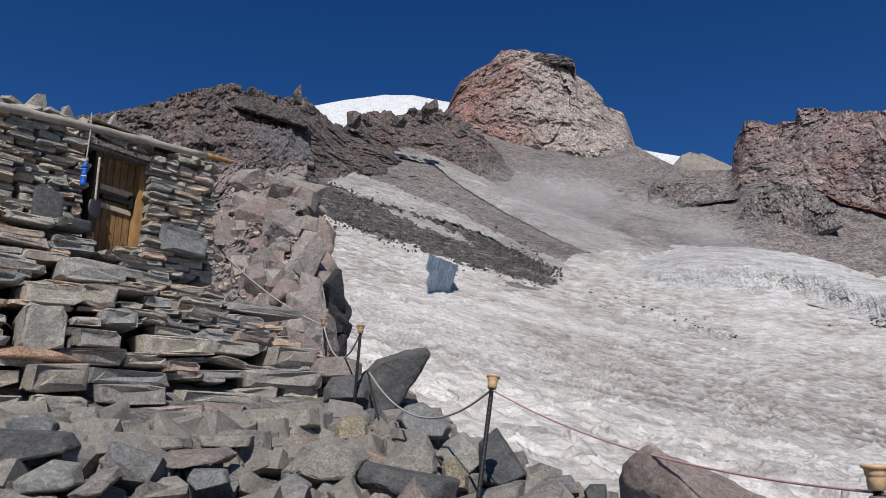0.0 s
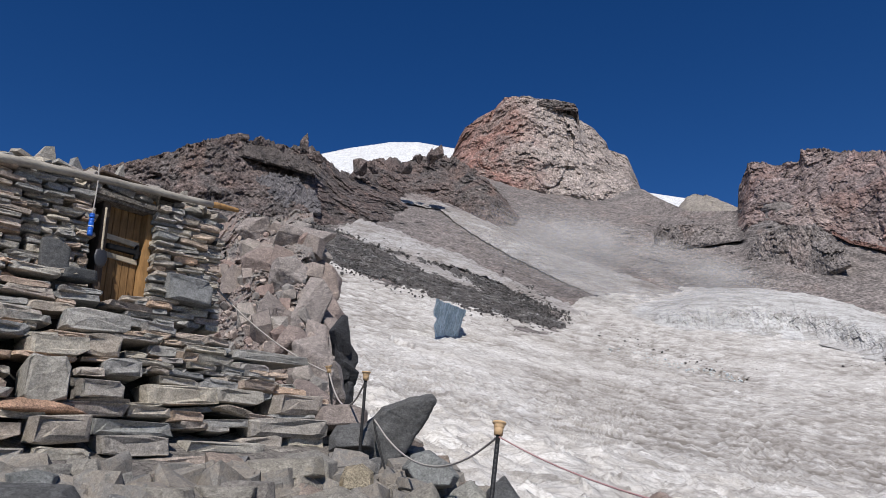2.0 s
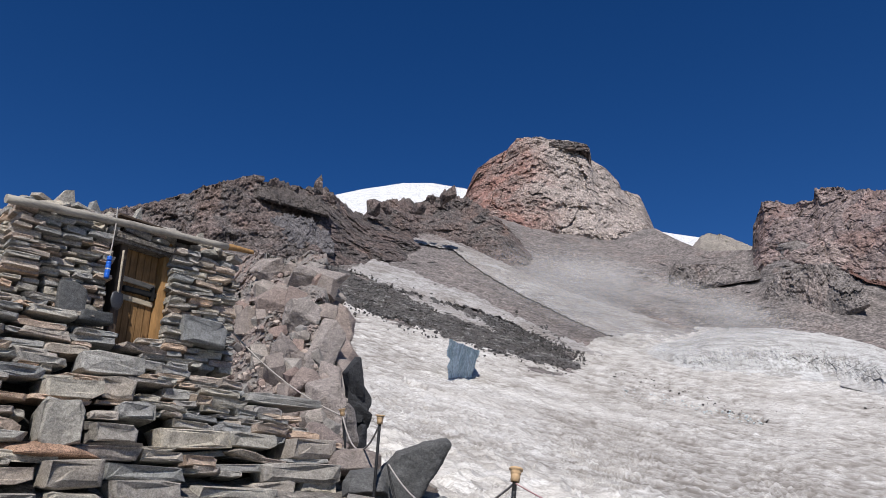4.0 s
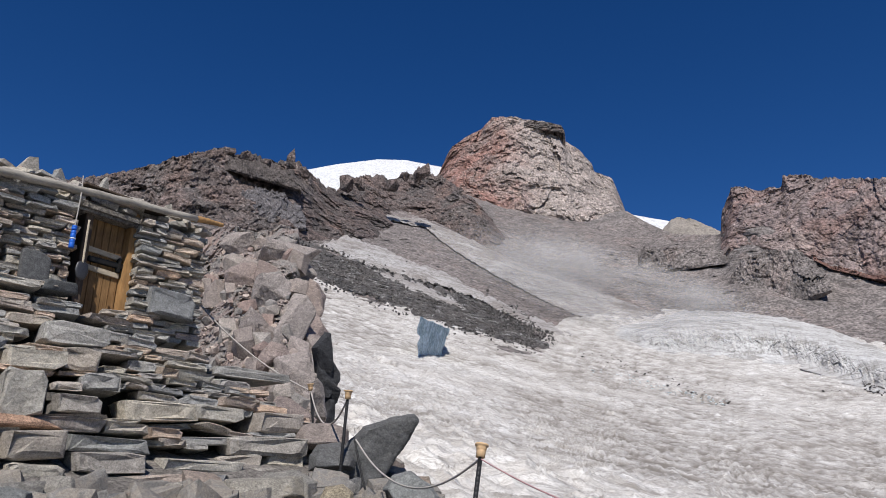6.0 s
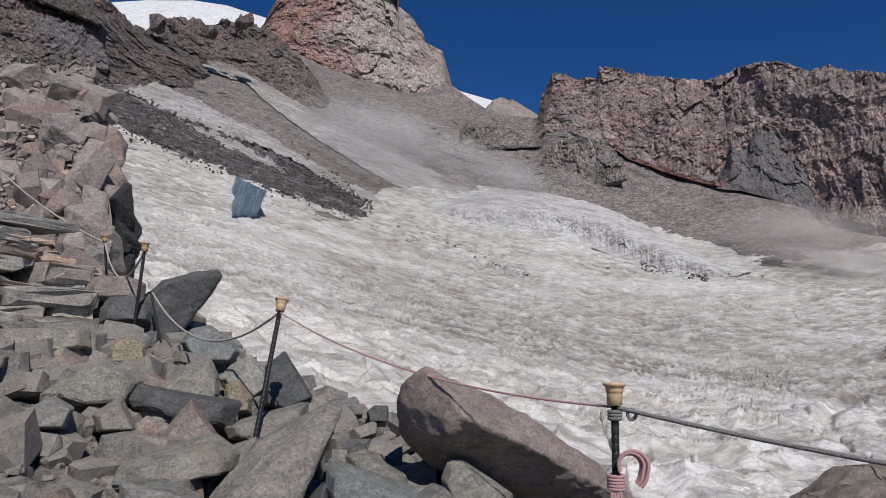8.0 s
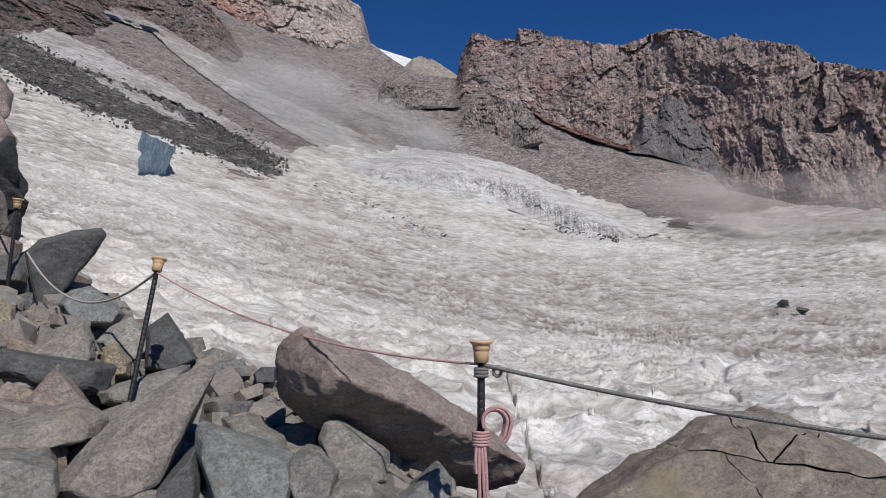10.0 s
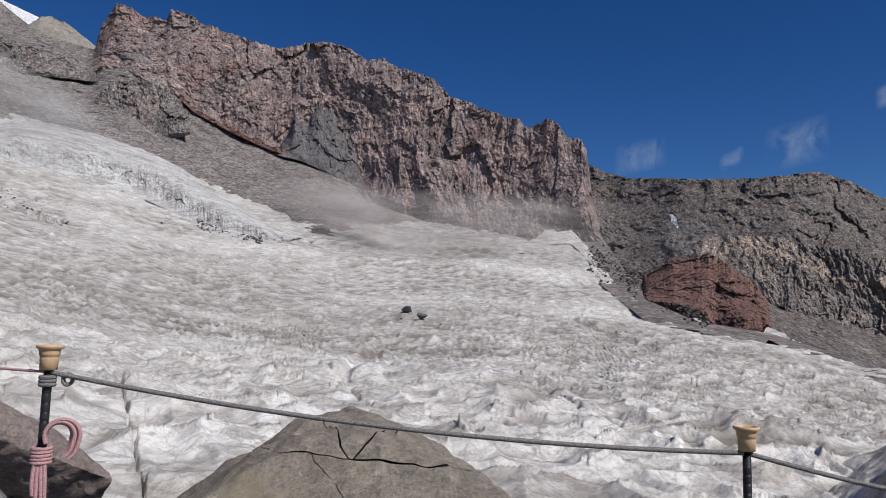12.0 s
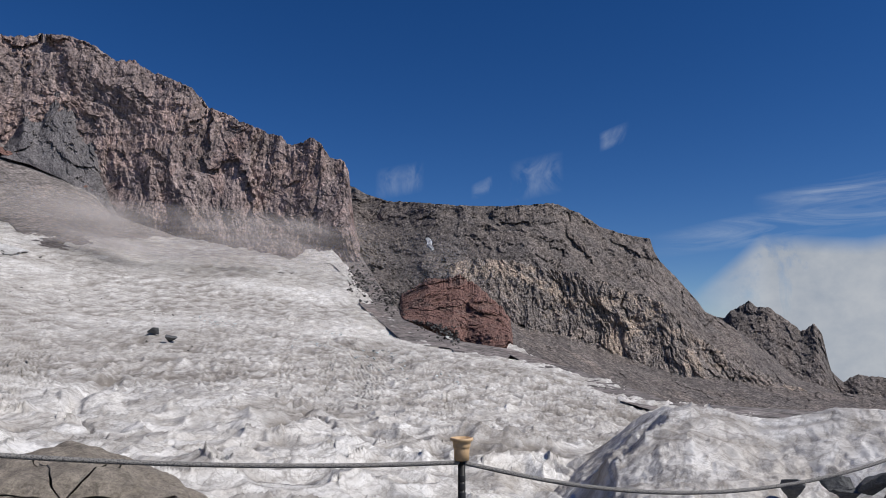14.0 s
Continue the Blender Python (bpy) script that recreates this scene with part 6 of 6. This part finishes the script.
rubble_rock("T", 611, 0.3, (1.34, 3.99, 0.84), -14, [(-0.18, 0.08), (-0.15, -0.03), (-0.09, -0.14), (0.07, -0.19), (0.23, -0.16), (0.23, 0.0), (-0.06, 0.19), (-0.14, 0.17)])
rubble_rock("G", 612, 0.3, (1.68, 3.68, 0.69), -20, [(-0.23, -0.08), (0.14, -0.1), (0.14, 0.04), (0.06, 0.13)])
rubble_rock("G", 613, 0.3, (1.1, 3.84, 0.78), -12, [(-0.13, -0.04), (-0.06, -0.16), (0.12, -0.13), (0.15, 0.01), (0.06, 0.11), (-0.02, 0.14), (-0.12, 0.07)])
rubble_rock("D", 614, 0.25, (0.47, 3.94, 0.77), -2, [(-0.21, -0.12), (0.1, -0.12), (0.11, 0.03), (0.08, 0.17), (-0.09, 0.03)])
rubble_rock("T", 615, 0.25, (1.33, 3.73, 0.69), -15, [(-0.28, -0.06), (0.19, -0.08), (0.16, -0.0), (0.04, 0.08), (-0.11, 0.06)])
rubble_rock("D", 616, 0.2, (1.14, 5.82, 1.14), -8, [(-0.09, 0.01), (-0.07, -0.07), (0.09, -0.07), (0.09, 0.06), (-0.03, 0.06)])
rubble_rock("T", 617, 0.3, (0.91, 4.47, 0.89), -8, [(-0.21, 0.11), (-0.19, 0.0), (0.09, -0.12), (0.21, -0.1), (0.16, 0.0), (-0.05, 0.11)])
rubble_rock("T", 618, 0.35, (0.28, 5.45, 1.1), 1, [(-0.31, -0.01), (-0.27, -0.11), (-0.01, -0.12), (0.28, -0.01), (0.32, 0.16), (-0.01, 0.09)])
rubble_rock("T", 619, 0.4, (-0.83, 5.58, 1.38), 8, [(-0.37, -0.08), (-0.13, -0.17), (0.22, -0.15), (0.29, 0.0), (0.22, 0.11), (0.0, 0.18), (-0.22, 0.11)])
rubble_rock("T", 620, 0.4, (-1.44, 6.53, 1.69), 12, [(-0.35, -0.13), (0.01, -0.13), (0.35, -0.07), (0.33, 0.11), (0.01, 0.13), (-0.35, 0.08)])
rubble_rock("D", 621, 0.5, (-2.57, 4.68, 1.48), 29, [(-0.4, -0.15), (0.02, -0.11), (0.27, -0.02), (0.29, 0.02), (0.22, 0.11), (-0.4, 0.15)])
rubble_rock("T", 622, 0.35, (-2.03, 5.22, 1.51), 21, [(-0.32, 0.08), (-0.25, -0.0), (0.04, -0.07), (0.28, -0.05), (0.25, 0.04)])
rubble_rock("R", 623, 0.3, (-2.04, 4.85, 1.41), 23, [(-0.18, 0.0), (-0.14, -0.06), (0.09, -0.08), (0.21, 0.0), (0.13, 0.06), (-0.1, 0.07)])
rubble_rock("R", 624, 0.4, (-1.7, 5.11, 1.41), 18, [(-0.29, -0.0), (-0.25, -0.06), (-0.1, -0.08), (0.23, -0.03), (0.31, 0.03), (0.23, 0.08), (-0.14, 0.07)])
rubble_rock("T", 625, 0.35, (-1.67, 5.68, 1.52), 16, [(-0.24, 0.05), (-0.21, -0.05), (0.02, -0.07), (0.22, -0.05), (0.25, 0.05), (-0.03, 0.07)])
rubble_rock("G", 626, 0.3, (-2.31, 4.48, 1.32), 27, [(-0.22, -0.01), (-0.18, -0.09), (0.1, -0.08), (0.18, -0.03), (0.14, 0.09), (-0.02, 0.11)])
rubble_rock("G", 627, 0.3, (-2.06, 4.51, 1.29), 25, [(-0.17, -0.06), (-0.12, -0.1), (0.03, -0.07), (0.14, 0.04), (0.11, 0.1), (-0.0, 0.08)])
rubble_rock("G", 628, 0.3, (-2.76, 5.0, 1.63), 29, [(-0.17, 0.03), (-0.15, -0.07), (0.14, -0.07), (0.16, 0.02), (0.01, 0.08)])
rubble_rock("G", 629, 0.3, (-1.53, 4.86, 1.3), 17, [(-0.14, -0.01), (-0.06, -0.08), (0.17, -0.03), (0.13, 0.06), (-0.1, 0.07)])
rubble_rock("G", 630, 0.3, (-1.01, 4.99, 1.22), 11, [(-0.13, -0.09), (0.1, -0.09), (0.14, 0.03), (0.02, 0.11), (-0.13, 0.03)])
rubble_rock("T", 631, 0.3, (-0.66, 5.18, 1.18), 7, [(-0.15, 0.02), (-0.11, -0.09), (0.14, -0.09), (0.1, 0.02), (0.02, 0.14)])
rubble_rock("G", 632, 0.3, (-0.34, 5.5, 1.18), 3, [(-0.28, 0.07), (-0.19, -0.1), (0.15, -0.1), (0.28, -0.02), (0.15, 0.07), (-0.11, 0.09)])
for k, (x, y, z, w, h, kind) in enumerate(((-1.31, 6.72, 1.70, 0.58, 0.37, "T"), (-1.33, 8.82, 2.33, 0.66, 0.35, "R"), (-1.10, 8.17, 2.06, 0.51, 0.32, "D"), (-1.56, 6.46, 1.65, 0.57, 0.31, "G"), (-0.82, 6.51, 1.62, 0.31, 0.25, "Y"))):
    rubble_rock(kind, 660 + k, w * 0.8, (x, y + w * 0.2, z - h * 0.05), -math.degrees(math.atan2(x, y)), [(-w / 2, -h * 0.5), (w / 2, -h * 0.45), (w * 0.48, h * 0.2), (w * 0.15, h * 0.5), (-w * 0.35, h * 0.4), (-w / 2, 0.0)])

# the cracked flat rock, broken into pieces that still sit together
flat_rock = tagged(new("cracked_rock"), "broad grey brown rock split by dark cracks", "boulder")
src = block_bm([(-1.3, -0.7), (-0.95, -0.17), (-0.67, -0.03), (-0.41, 0.1), (-0.4, 0.17), (-0.34, 0.23), (-0.17, 0.28), (0.06, 0.285), (0.33, 0.21), (0.54, 0.11), (0.75, 0.0), (0.92, -0.16), (1.2, -0.7)], 1.0, 77, 0.05, 0.007, 0.97, 0.9)
lay_out = Matrix.LocRotScale((3.19, 2.94, 0.735), Euler((0, 0, radians(-43))), None)
CUTS = [(Vector((-0.1, 0, 0.12)), Vector((0.12, 0.2, 1)).normalized()), (Vector((-0.06, 0, 0.3)), Vector((1, 0.3, 0.15)).normalized()), (Vector((0.22, 0, 0.3)), Vector((1, -0.3, -0.3)).normalized())]
SPLIT = (Vector((-0.12, 0, 0.0)), Vector((1, 0.25, 0.5)).normalized())
PIECES = [((CUTS[0], 1), (CUTS[1], -1)), ((CUTS[0], 1), (CUTS[1], 1), (CUTS[2], -1)), ((CUTS[0], 1), (CUTS[1], 1), (CUTS[2], 1)), ((CUTS[0], -1), (SPLIT, -1)), ((CUTS[0], -1), (SPLIT, 1))]
for piece in PIECES:
    bm = src.copy()
    for (co, no), side in piece:
        bmesh.ops.bisect_plane(bm, geom=bm.verts[:] + bm.edges[:] + bm.faces[:], plane_co=co + no * 0.004 * side, plane_no=no, clear_inner=side > 0, clear_outer=side < 0)
        rim = [e for e in bm.edges if e.is_boundary]
        if rim:
            for f in bmesh.ops.holes_fill(bm, edges=rim, sides=0)["faces"]:
                f.smooth = False
            bmesh.ops.split_edges(bm, edges=rim)
    for v in bm.verts:
        v.co += 0.05 * noise.noise_vector(v.co * 4.0) + 0.02 * noise.noise_vector(v.co * 13.0)
        v.co = lay_out @ v.co
    part("fragment", bm, M_FLATROCK, flat_rock)
src.free()


# ---- rope posts ----
def rope_post(top, foot, seed, flange=0.05):
    top, foot = Vector(top), Vector(foot)
    post = tagged(new("rope_post"), "black taped steel post with a yellow plastic cup on top", "post", "rope posts")
    post.location = foot
    d = top - foot
    n = d.length
    turn = Vector((0, 0, 1)).rotation_difference(d).to_matrix()
    bm = lathe_bm([(0.016, -0.15), (0.016, n * 0.4), (0.016, n - 0.1)], 14)
    for v in bm.verts:
        v.co = turn @ v.co
    part("pole", bm, M_BLACK, post)
    bm = lathe_bm([(0.02, -0.01), (0.032, -0.008), (0.034, 0.036), (0.034, 0.044), (0.037, 0.046), (0.038, 0.056), (0.04, 0.07), (flange, 0.075), (flange, 0.086), (flange * 0.86, 0.087), (flange * 0.82, 0.08), (0.028, 0.06)], 24)
    for v in bm.verts:
        v.co = turn @ v.co + d * ((n - 0.088) / n)
    part("cup", bm, M_CUP, post, "yellow plastic cup")
    for k in range(int(n / 0.035)):
        c = d * (k * 0.035 / n)
        if k * 0.035 < n - 0.16:
            bm = lathe_bm([(0.0162, -0.014), (0.0168, -0.012), (0.0168, 0.012), (0.0162, 0.014)], 12)
            for v in bm.verts:
                v.co = turn @ v.co + c
            part("tape_ring", bm, M_TAPE, post)
    return post


TOPS = {"E": ((-1.74, 10.32, 3.14), (-1.66, 10.4, 2.4)), "A": ((-0.92, 7.95, 2.72), (-0.99, 8.02, 1.72)), "B": ((0.35, 5.37, 1.98), (0.15, 5.05, 0.7)), "C": ((1.66, 2.96, 1.47), (1.64, 2.94, 0.25)), "D": ((3.47, 0.93, 1.20), (3.46, 0.93, -0.02))}
for k, (key, (top, foot)) in enumerate(TOPS.items()):
    rope_post(top, foot, 20 + k)


def sag(a, b, drop, n=9, side=0.0):
    a, b = Vector(a), Vector(b)
    return [a.lerp(b, k / (n - 1)) - Vector((0, 0, drop * 4 * (k / (n - 1)) * (1 - k / (n - 1)))) for k in range(n)]


def neck(key, down=0.105):
    t, f = (Vector(v) for v in TOPS[key])
    return t + (f - t).normalized() * down


def rope(pts, radius, material, label):
    return tagged(tube("rope", pts, radius, material), label, "rope", "guide ropes")


rope(sag((-3.6, 10.6, 4.45), neck("E"), 0.15), 0.011, M_ROPE, "thin pale rope hanging from the crag to a post")
rope(sag(neck("E"), neck("A"), 0.36), 0.011, M_ROPE, "thin pale rope sagging between two posts")
rope(sag((-0.82, 7.95, 2.2), neck("B"), 0.33, 11), 0.009, M_ROPE, "pale grey rope sagging from the slab to a post")
rope(sag((-0.84, 8.0, 2.21), (-0.6, 7.6, 1.5), 0.05) + [Vector((-0.4, 6.9, 1.52)), Vector((-0.2, 6.3, 1.45))], 0.011, M_BLACK, "black cord lying down over the slab and rocks")
rope(sag(neck("B"), neck("C"), 0.12, 11), 0.0055, M_PINKROPE, "faded pink rope between two posts")
rope(sag(neck("C"), neck("D"), 0.06, 11), 0.0095, M_GREYROPE, "dark grey braided rope between two posts")
rope(sag(neck("D"), (5.6, -1.6, 1.25), 0.28, 11), 0.0095, M_GREYROPE, "dark grey braided rope running off from a post")

coil = tagged(new("rope_coil"), "coiled faded pink rope tied to a post", "rope")
coil.location = neck("C", 0.3)
bpy.context.view_layer.update()
cc, view = neck("C", 0.36), Vector((0.5, 0.87, 0))
right = Vector((0.87, -0.5, 0))
for k in range(6):
    w = 0.062 + 0.004 * k
    pts = []
    for j in range(14):
        s = j / 13
        a = math.pi * (1.15 - 1.5 * s)
        pts.append(cc + right * (0.058 + w * 0.75 * math.cos(a)) + Vector((0, 0, 0.02 + w * 0.75 * math.sin(a) - 0.03 * (s > 0.9))) - view * (0.03 + 0.011 * (k % 3)) + right * 0.003 * k)
    tube("loop", pts, 0.0078, M_PINKROPE, coil)
for k in range(5):
    tube("wrap", [cc + right * 0.034 * math.cos(a) - view * (0.01 + 0.034 * math.sin(a)) + Vector((0, 0, -0.03 - 0.013 * k)) for a in np.linspace(0, 5.6, 9)], 0.0078, M_PINKROPE, coil, cyclic=True)
for k in range(4):
    x0 = -0.025 + 0.017 * k
    tube("strand", [cc + right * (x0 * 0.6) - view * 0.035 + Vector((0, 0, -0.08)), cc + right * x0 - view * 0.04 + Vector((0, 0, -0.14)), cc + right * (x0 + 0.008) - view * 0.035 + Vector((0, 0, -0.2 - 0.22 * (k % 2) - 0.05 * k))], 0.0078, M_PINKROPE, coil)
knot = tagged(new("rope_knot"), "grey rope knotted round the neck of a post", "rope")
knot.location = neck("C")
bpy.context.view_layer.update()
for k in range(3):
    tube("turn", [neck("C", 0.125 + 0.014 * k) + right * 0.026 * math.cos(a) + view * 0.026 * math.sin(a) for a in np.linspace(0, 5.6, 9)], 0.0085, M_GREYROPE, knot, cyclic=True)
for k in range(3):
    tube("turn", [neck("C", 0.13) + right * (0.07 + 0.018 * math.cos(a)) + Vector((0, 0, 0.022 * math.sin(a) - 0.004)) + view * (0.012 * k - 0.012) for a in np.linspace(0, 5.6, 8)], 0.007, M_GREYROPE, knot, cyclic=True)

# ---- rubble over the mound ----
CHUNKS = variants("rubble_stone", 14, M_CHUNK, 700, flat=0.8, extra=9, jitter=0.22)
rubble_rnd = random.Random(9)
rubble = tagged(new("rubble_pile"), "loose angular rubble covering the slope below the hut", "rubble", kind="stuff")
count = 0
verts, faces = [], []
for _ in range(9000):
    a, r = rubble_rnd.uniform(-40, 34), math.sqrt(rubble_rnd.uniform(2.6 ** 2, 13.0 ** 2))
    if r > RIM(a) + 0.5:
        continue
    x, y = ORIGIN[0] + r * math.sin(radians(a)), ORIGIN[1] + r * math.cos(radians(a))
    c = OUT.x * x + OUT.y * y
    u = ALONG.x * x + ALONG.y * y
    if c < -5.5 and u < 6.9:
        continue
    s = rubble_rnd.choice((0.025, 0.035, 0.05, 0.07, 0.1, 0.14, 0.22, 0.32)) * rubble_rnd.uniform(0.7, 1.4)
    z = float(ground_z(x, y)) + s * 0.24
    m = Matrix.LocRotScale((x, y, z), Euler([rubble_rnd.uniform(-0.5, 0.5), rubble_rnd.uniform(-0.5, 0.5), rubble_rnd.uniform(0, 6.28)]), (s, s * rubble_rnd.uniform(0.6, 0.95), s * rubble_rnd.uniform(0.4, 0.75)))
    me = rubble_rnd.choice(CHUNKS)
    if s > 0.16 and count < 300:
        ob = new("rubble_stone", me)
        ob.parent, ob.matrix_world = rubble, m
        count += 1
    else:
        n0 = len(verts)
        verts += [tuple(m @ v.co) for v in me.vertices]
        faces += [tuple(n0 + i for i in p.vertices) for p in me.polygons]
me = bpy.data.meshes.new("gravel")
me.from_pydata(verts, [], faces)
me.materials.append(M_CHIPS)
gravel_ob = new("gravel", me)
gravel_ob.parent = rubble
tagged(gravel_ob, "small broken chips", kind="stuff")

# ---- dark stones scattered on the ice ----
def scatter(name, zones, material, label, category, seed, meshes, lift=0.998):
    rn = random.Random(seed)
    verts, faces = [], []
    for n, a0, e0, a1, e1, spread, s0, s1 in zones:
        for _ in range(n):
            s = rn.random()
            a, e = a0 + (a1 - a0) * s, e0 + (e1 - e0) * s + rn.gauss(0, spread)
            r = float(reach(a, e))
            p = at(a, e, r * lift)
            k = rn.uniform(s0, s1) * r * rn.choice((0.6, 0.8, 1, 1.5))
            m = Matrix.LocRotScale(Vector(p), Euler([rn.uniform(-0.6, 0.6), rn.uniform(-0.6, 0.6), rn.uniform(0, 6.28)]), (k, k * 0.8, k * rn.uniform(0.5, 0.9) * (0.55 if lift > 0.99 else 1)))
            me = rn.choice(meshes)
            n0 = len(verts)
            verts += [tuple(m @ v.co) for v in me.vertices]
            faces += [tuple(n0 + i for i in p.vertices) for p in me.polygons]
    me = bpy.data.meshes.new(name)
    me.from_pydata(verts, [], faces)
    me.materials.append(material)
    return tagged(new(name, me), label, category, kind="stuff")


scatter("scattered_stones", [(160, 3, 14.5, 22, 6.6, 0.35, 0.001, 0.0026), (60, 20, 7.5, 38, 3.5, 0.6, 0.0008, 0.002), (60, 36, 4.5, 50, 1.0, 0.7, 0.0008, 0.002), (40, 44, 1, 60, -1.5, 0.8, 0.0008, 0.002), (50, 28, 7, 40, 5.8, 0.25, 0.001, 0.003), (30, 76, -2, 100, -5, 0.5, 0.001, 0.002)], M_MORAINE, "dark stones scattered over the snow", "stones", 15, CHUNKS)
scatter("moraine_blocks", [(4200, -12, 18.3, 8, 12.3, 0.68, 0.0012, 0.0032), (500, 2, 15, 9.5, 11.8, 0.3, 0.001, 0.003), (700, 61.0, 5.4, 69.8, 0.7, 0.5, 0.001, 0.0034), (260, 30.5, 7.5, 35.5, 6.2, 0.3, 0.0012, 0.003)], M_MORAINE, "dark lava blocks on the moraines", "stones", 16, CHUNKS, 0.984)
scatter("ice_rubble", [(220, 12, 9.2, 22, 6.5, 0.2, 0.001, 0.0026), (260, 50, 1.8, 60, 0, 0.3, 0.0012, 0.0028), (260, 58, 0.6, 70, -2.3, 0.5, 0.0012, 0.0028)], M_BLUEICE, "broken blue white ice in the crevassed zones", "ice", 17, CHUNKS)
for a, e in ((46.9, 0.62), (48.15, 0.3)):
    r = float(reach(a, e))
    rock("dark_boulder", int(a * 10), (0.0165 * r, 0.013 * r, 0.011 * r), tuple(at(a, e, r) + np.array([0, 0, 0.006 * r])), (0, 10, 30), M_SLATE, "dark boulder lying out on the glacier", "boulder")
for k, (a, e, w) in enumerate(((94.3, -9.6, 0.035), (96.8, -9.1, 0.034), (99.0, -8.9, 0.04), (90.5, -6.3, 0.013), (94, -6.2, 0.015), (97.5, -9.8, 0.035), (100.5, -9.4, 0.045))):
    r = 12.0 if w > 0.03 else 16.0
    rock("dark_boulder", 900 + k, (w * r, w * r * 0.8, w * r * 0.6), tuple(at(a, e, r)), (0, 10, 30 * k), M_SLATE, "dark boulder on the snow spur", "boulder")
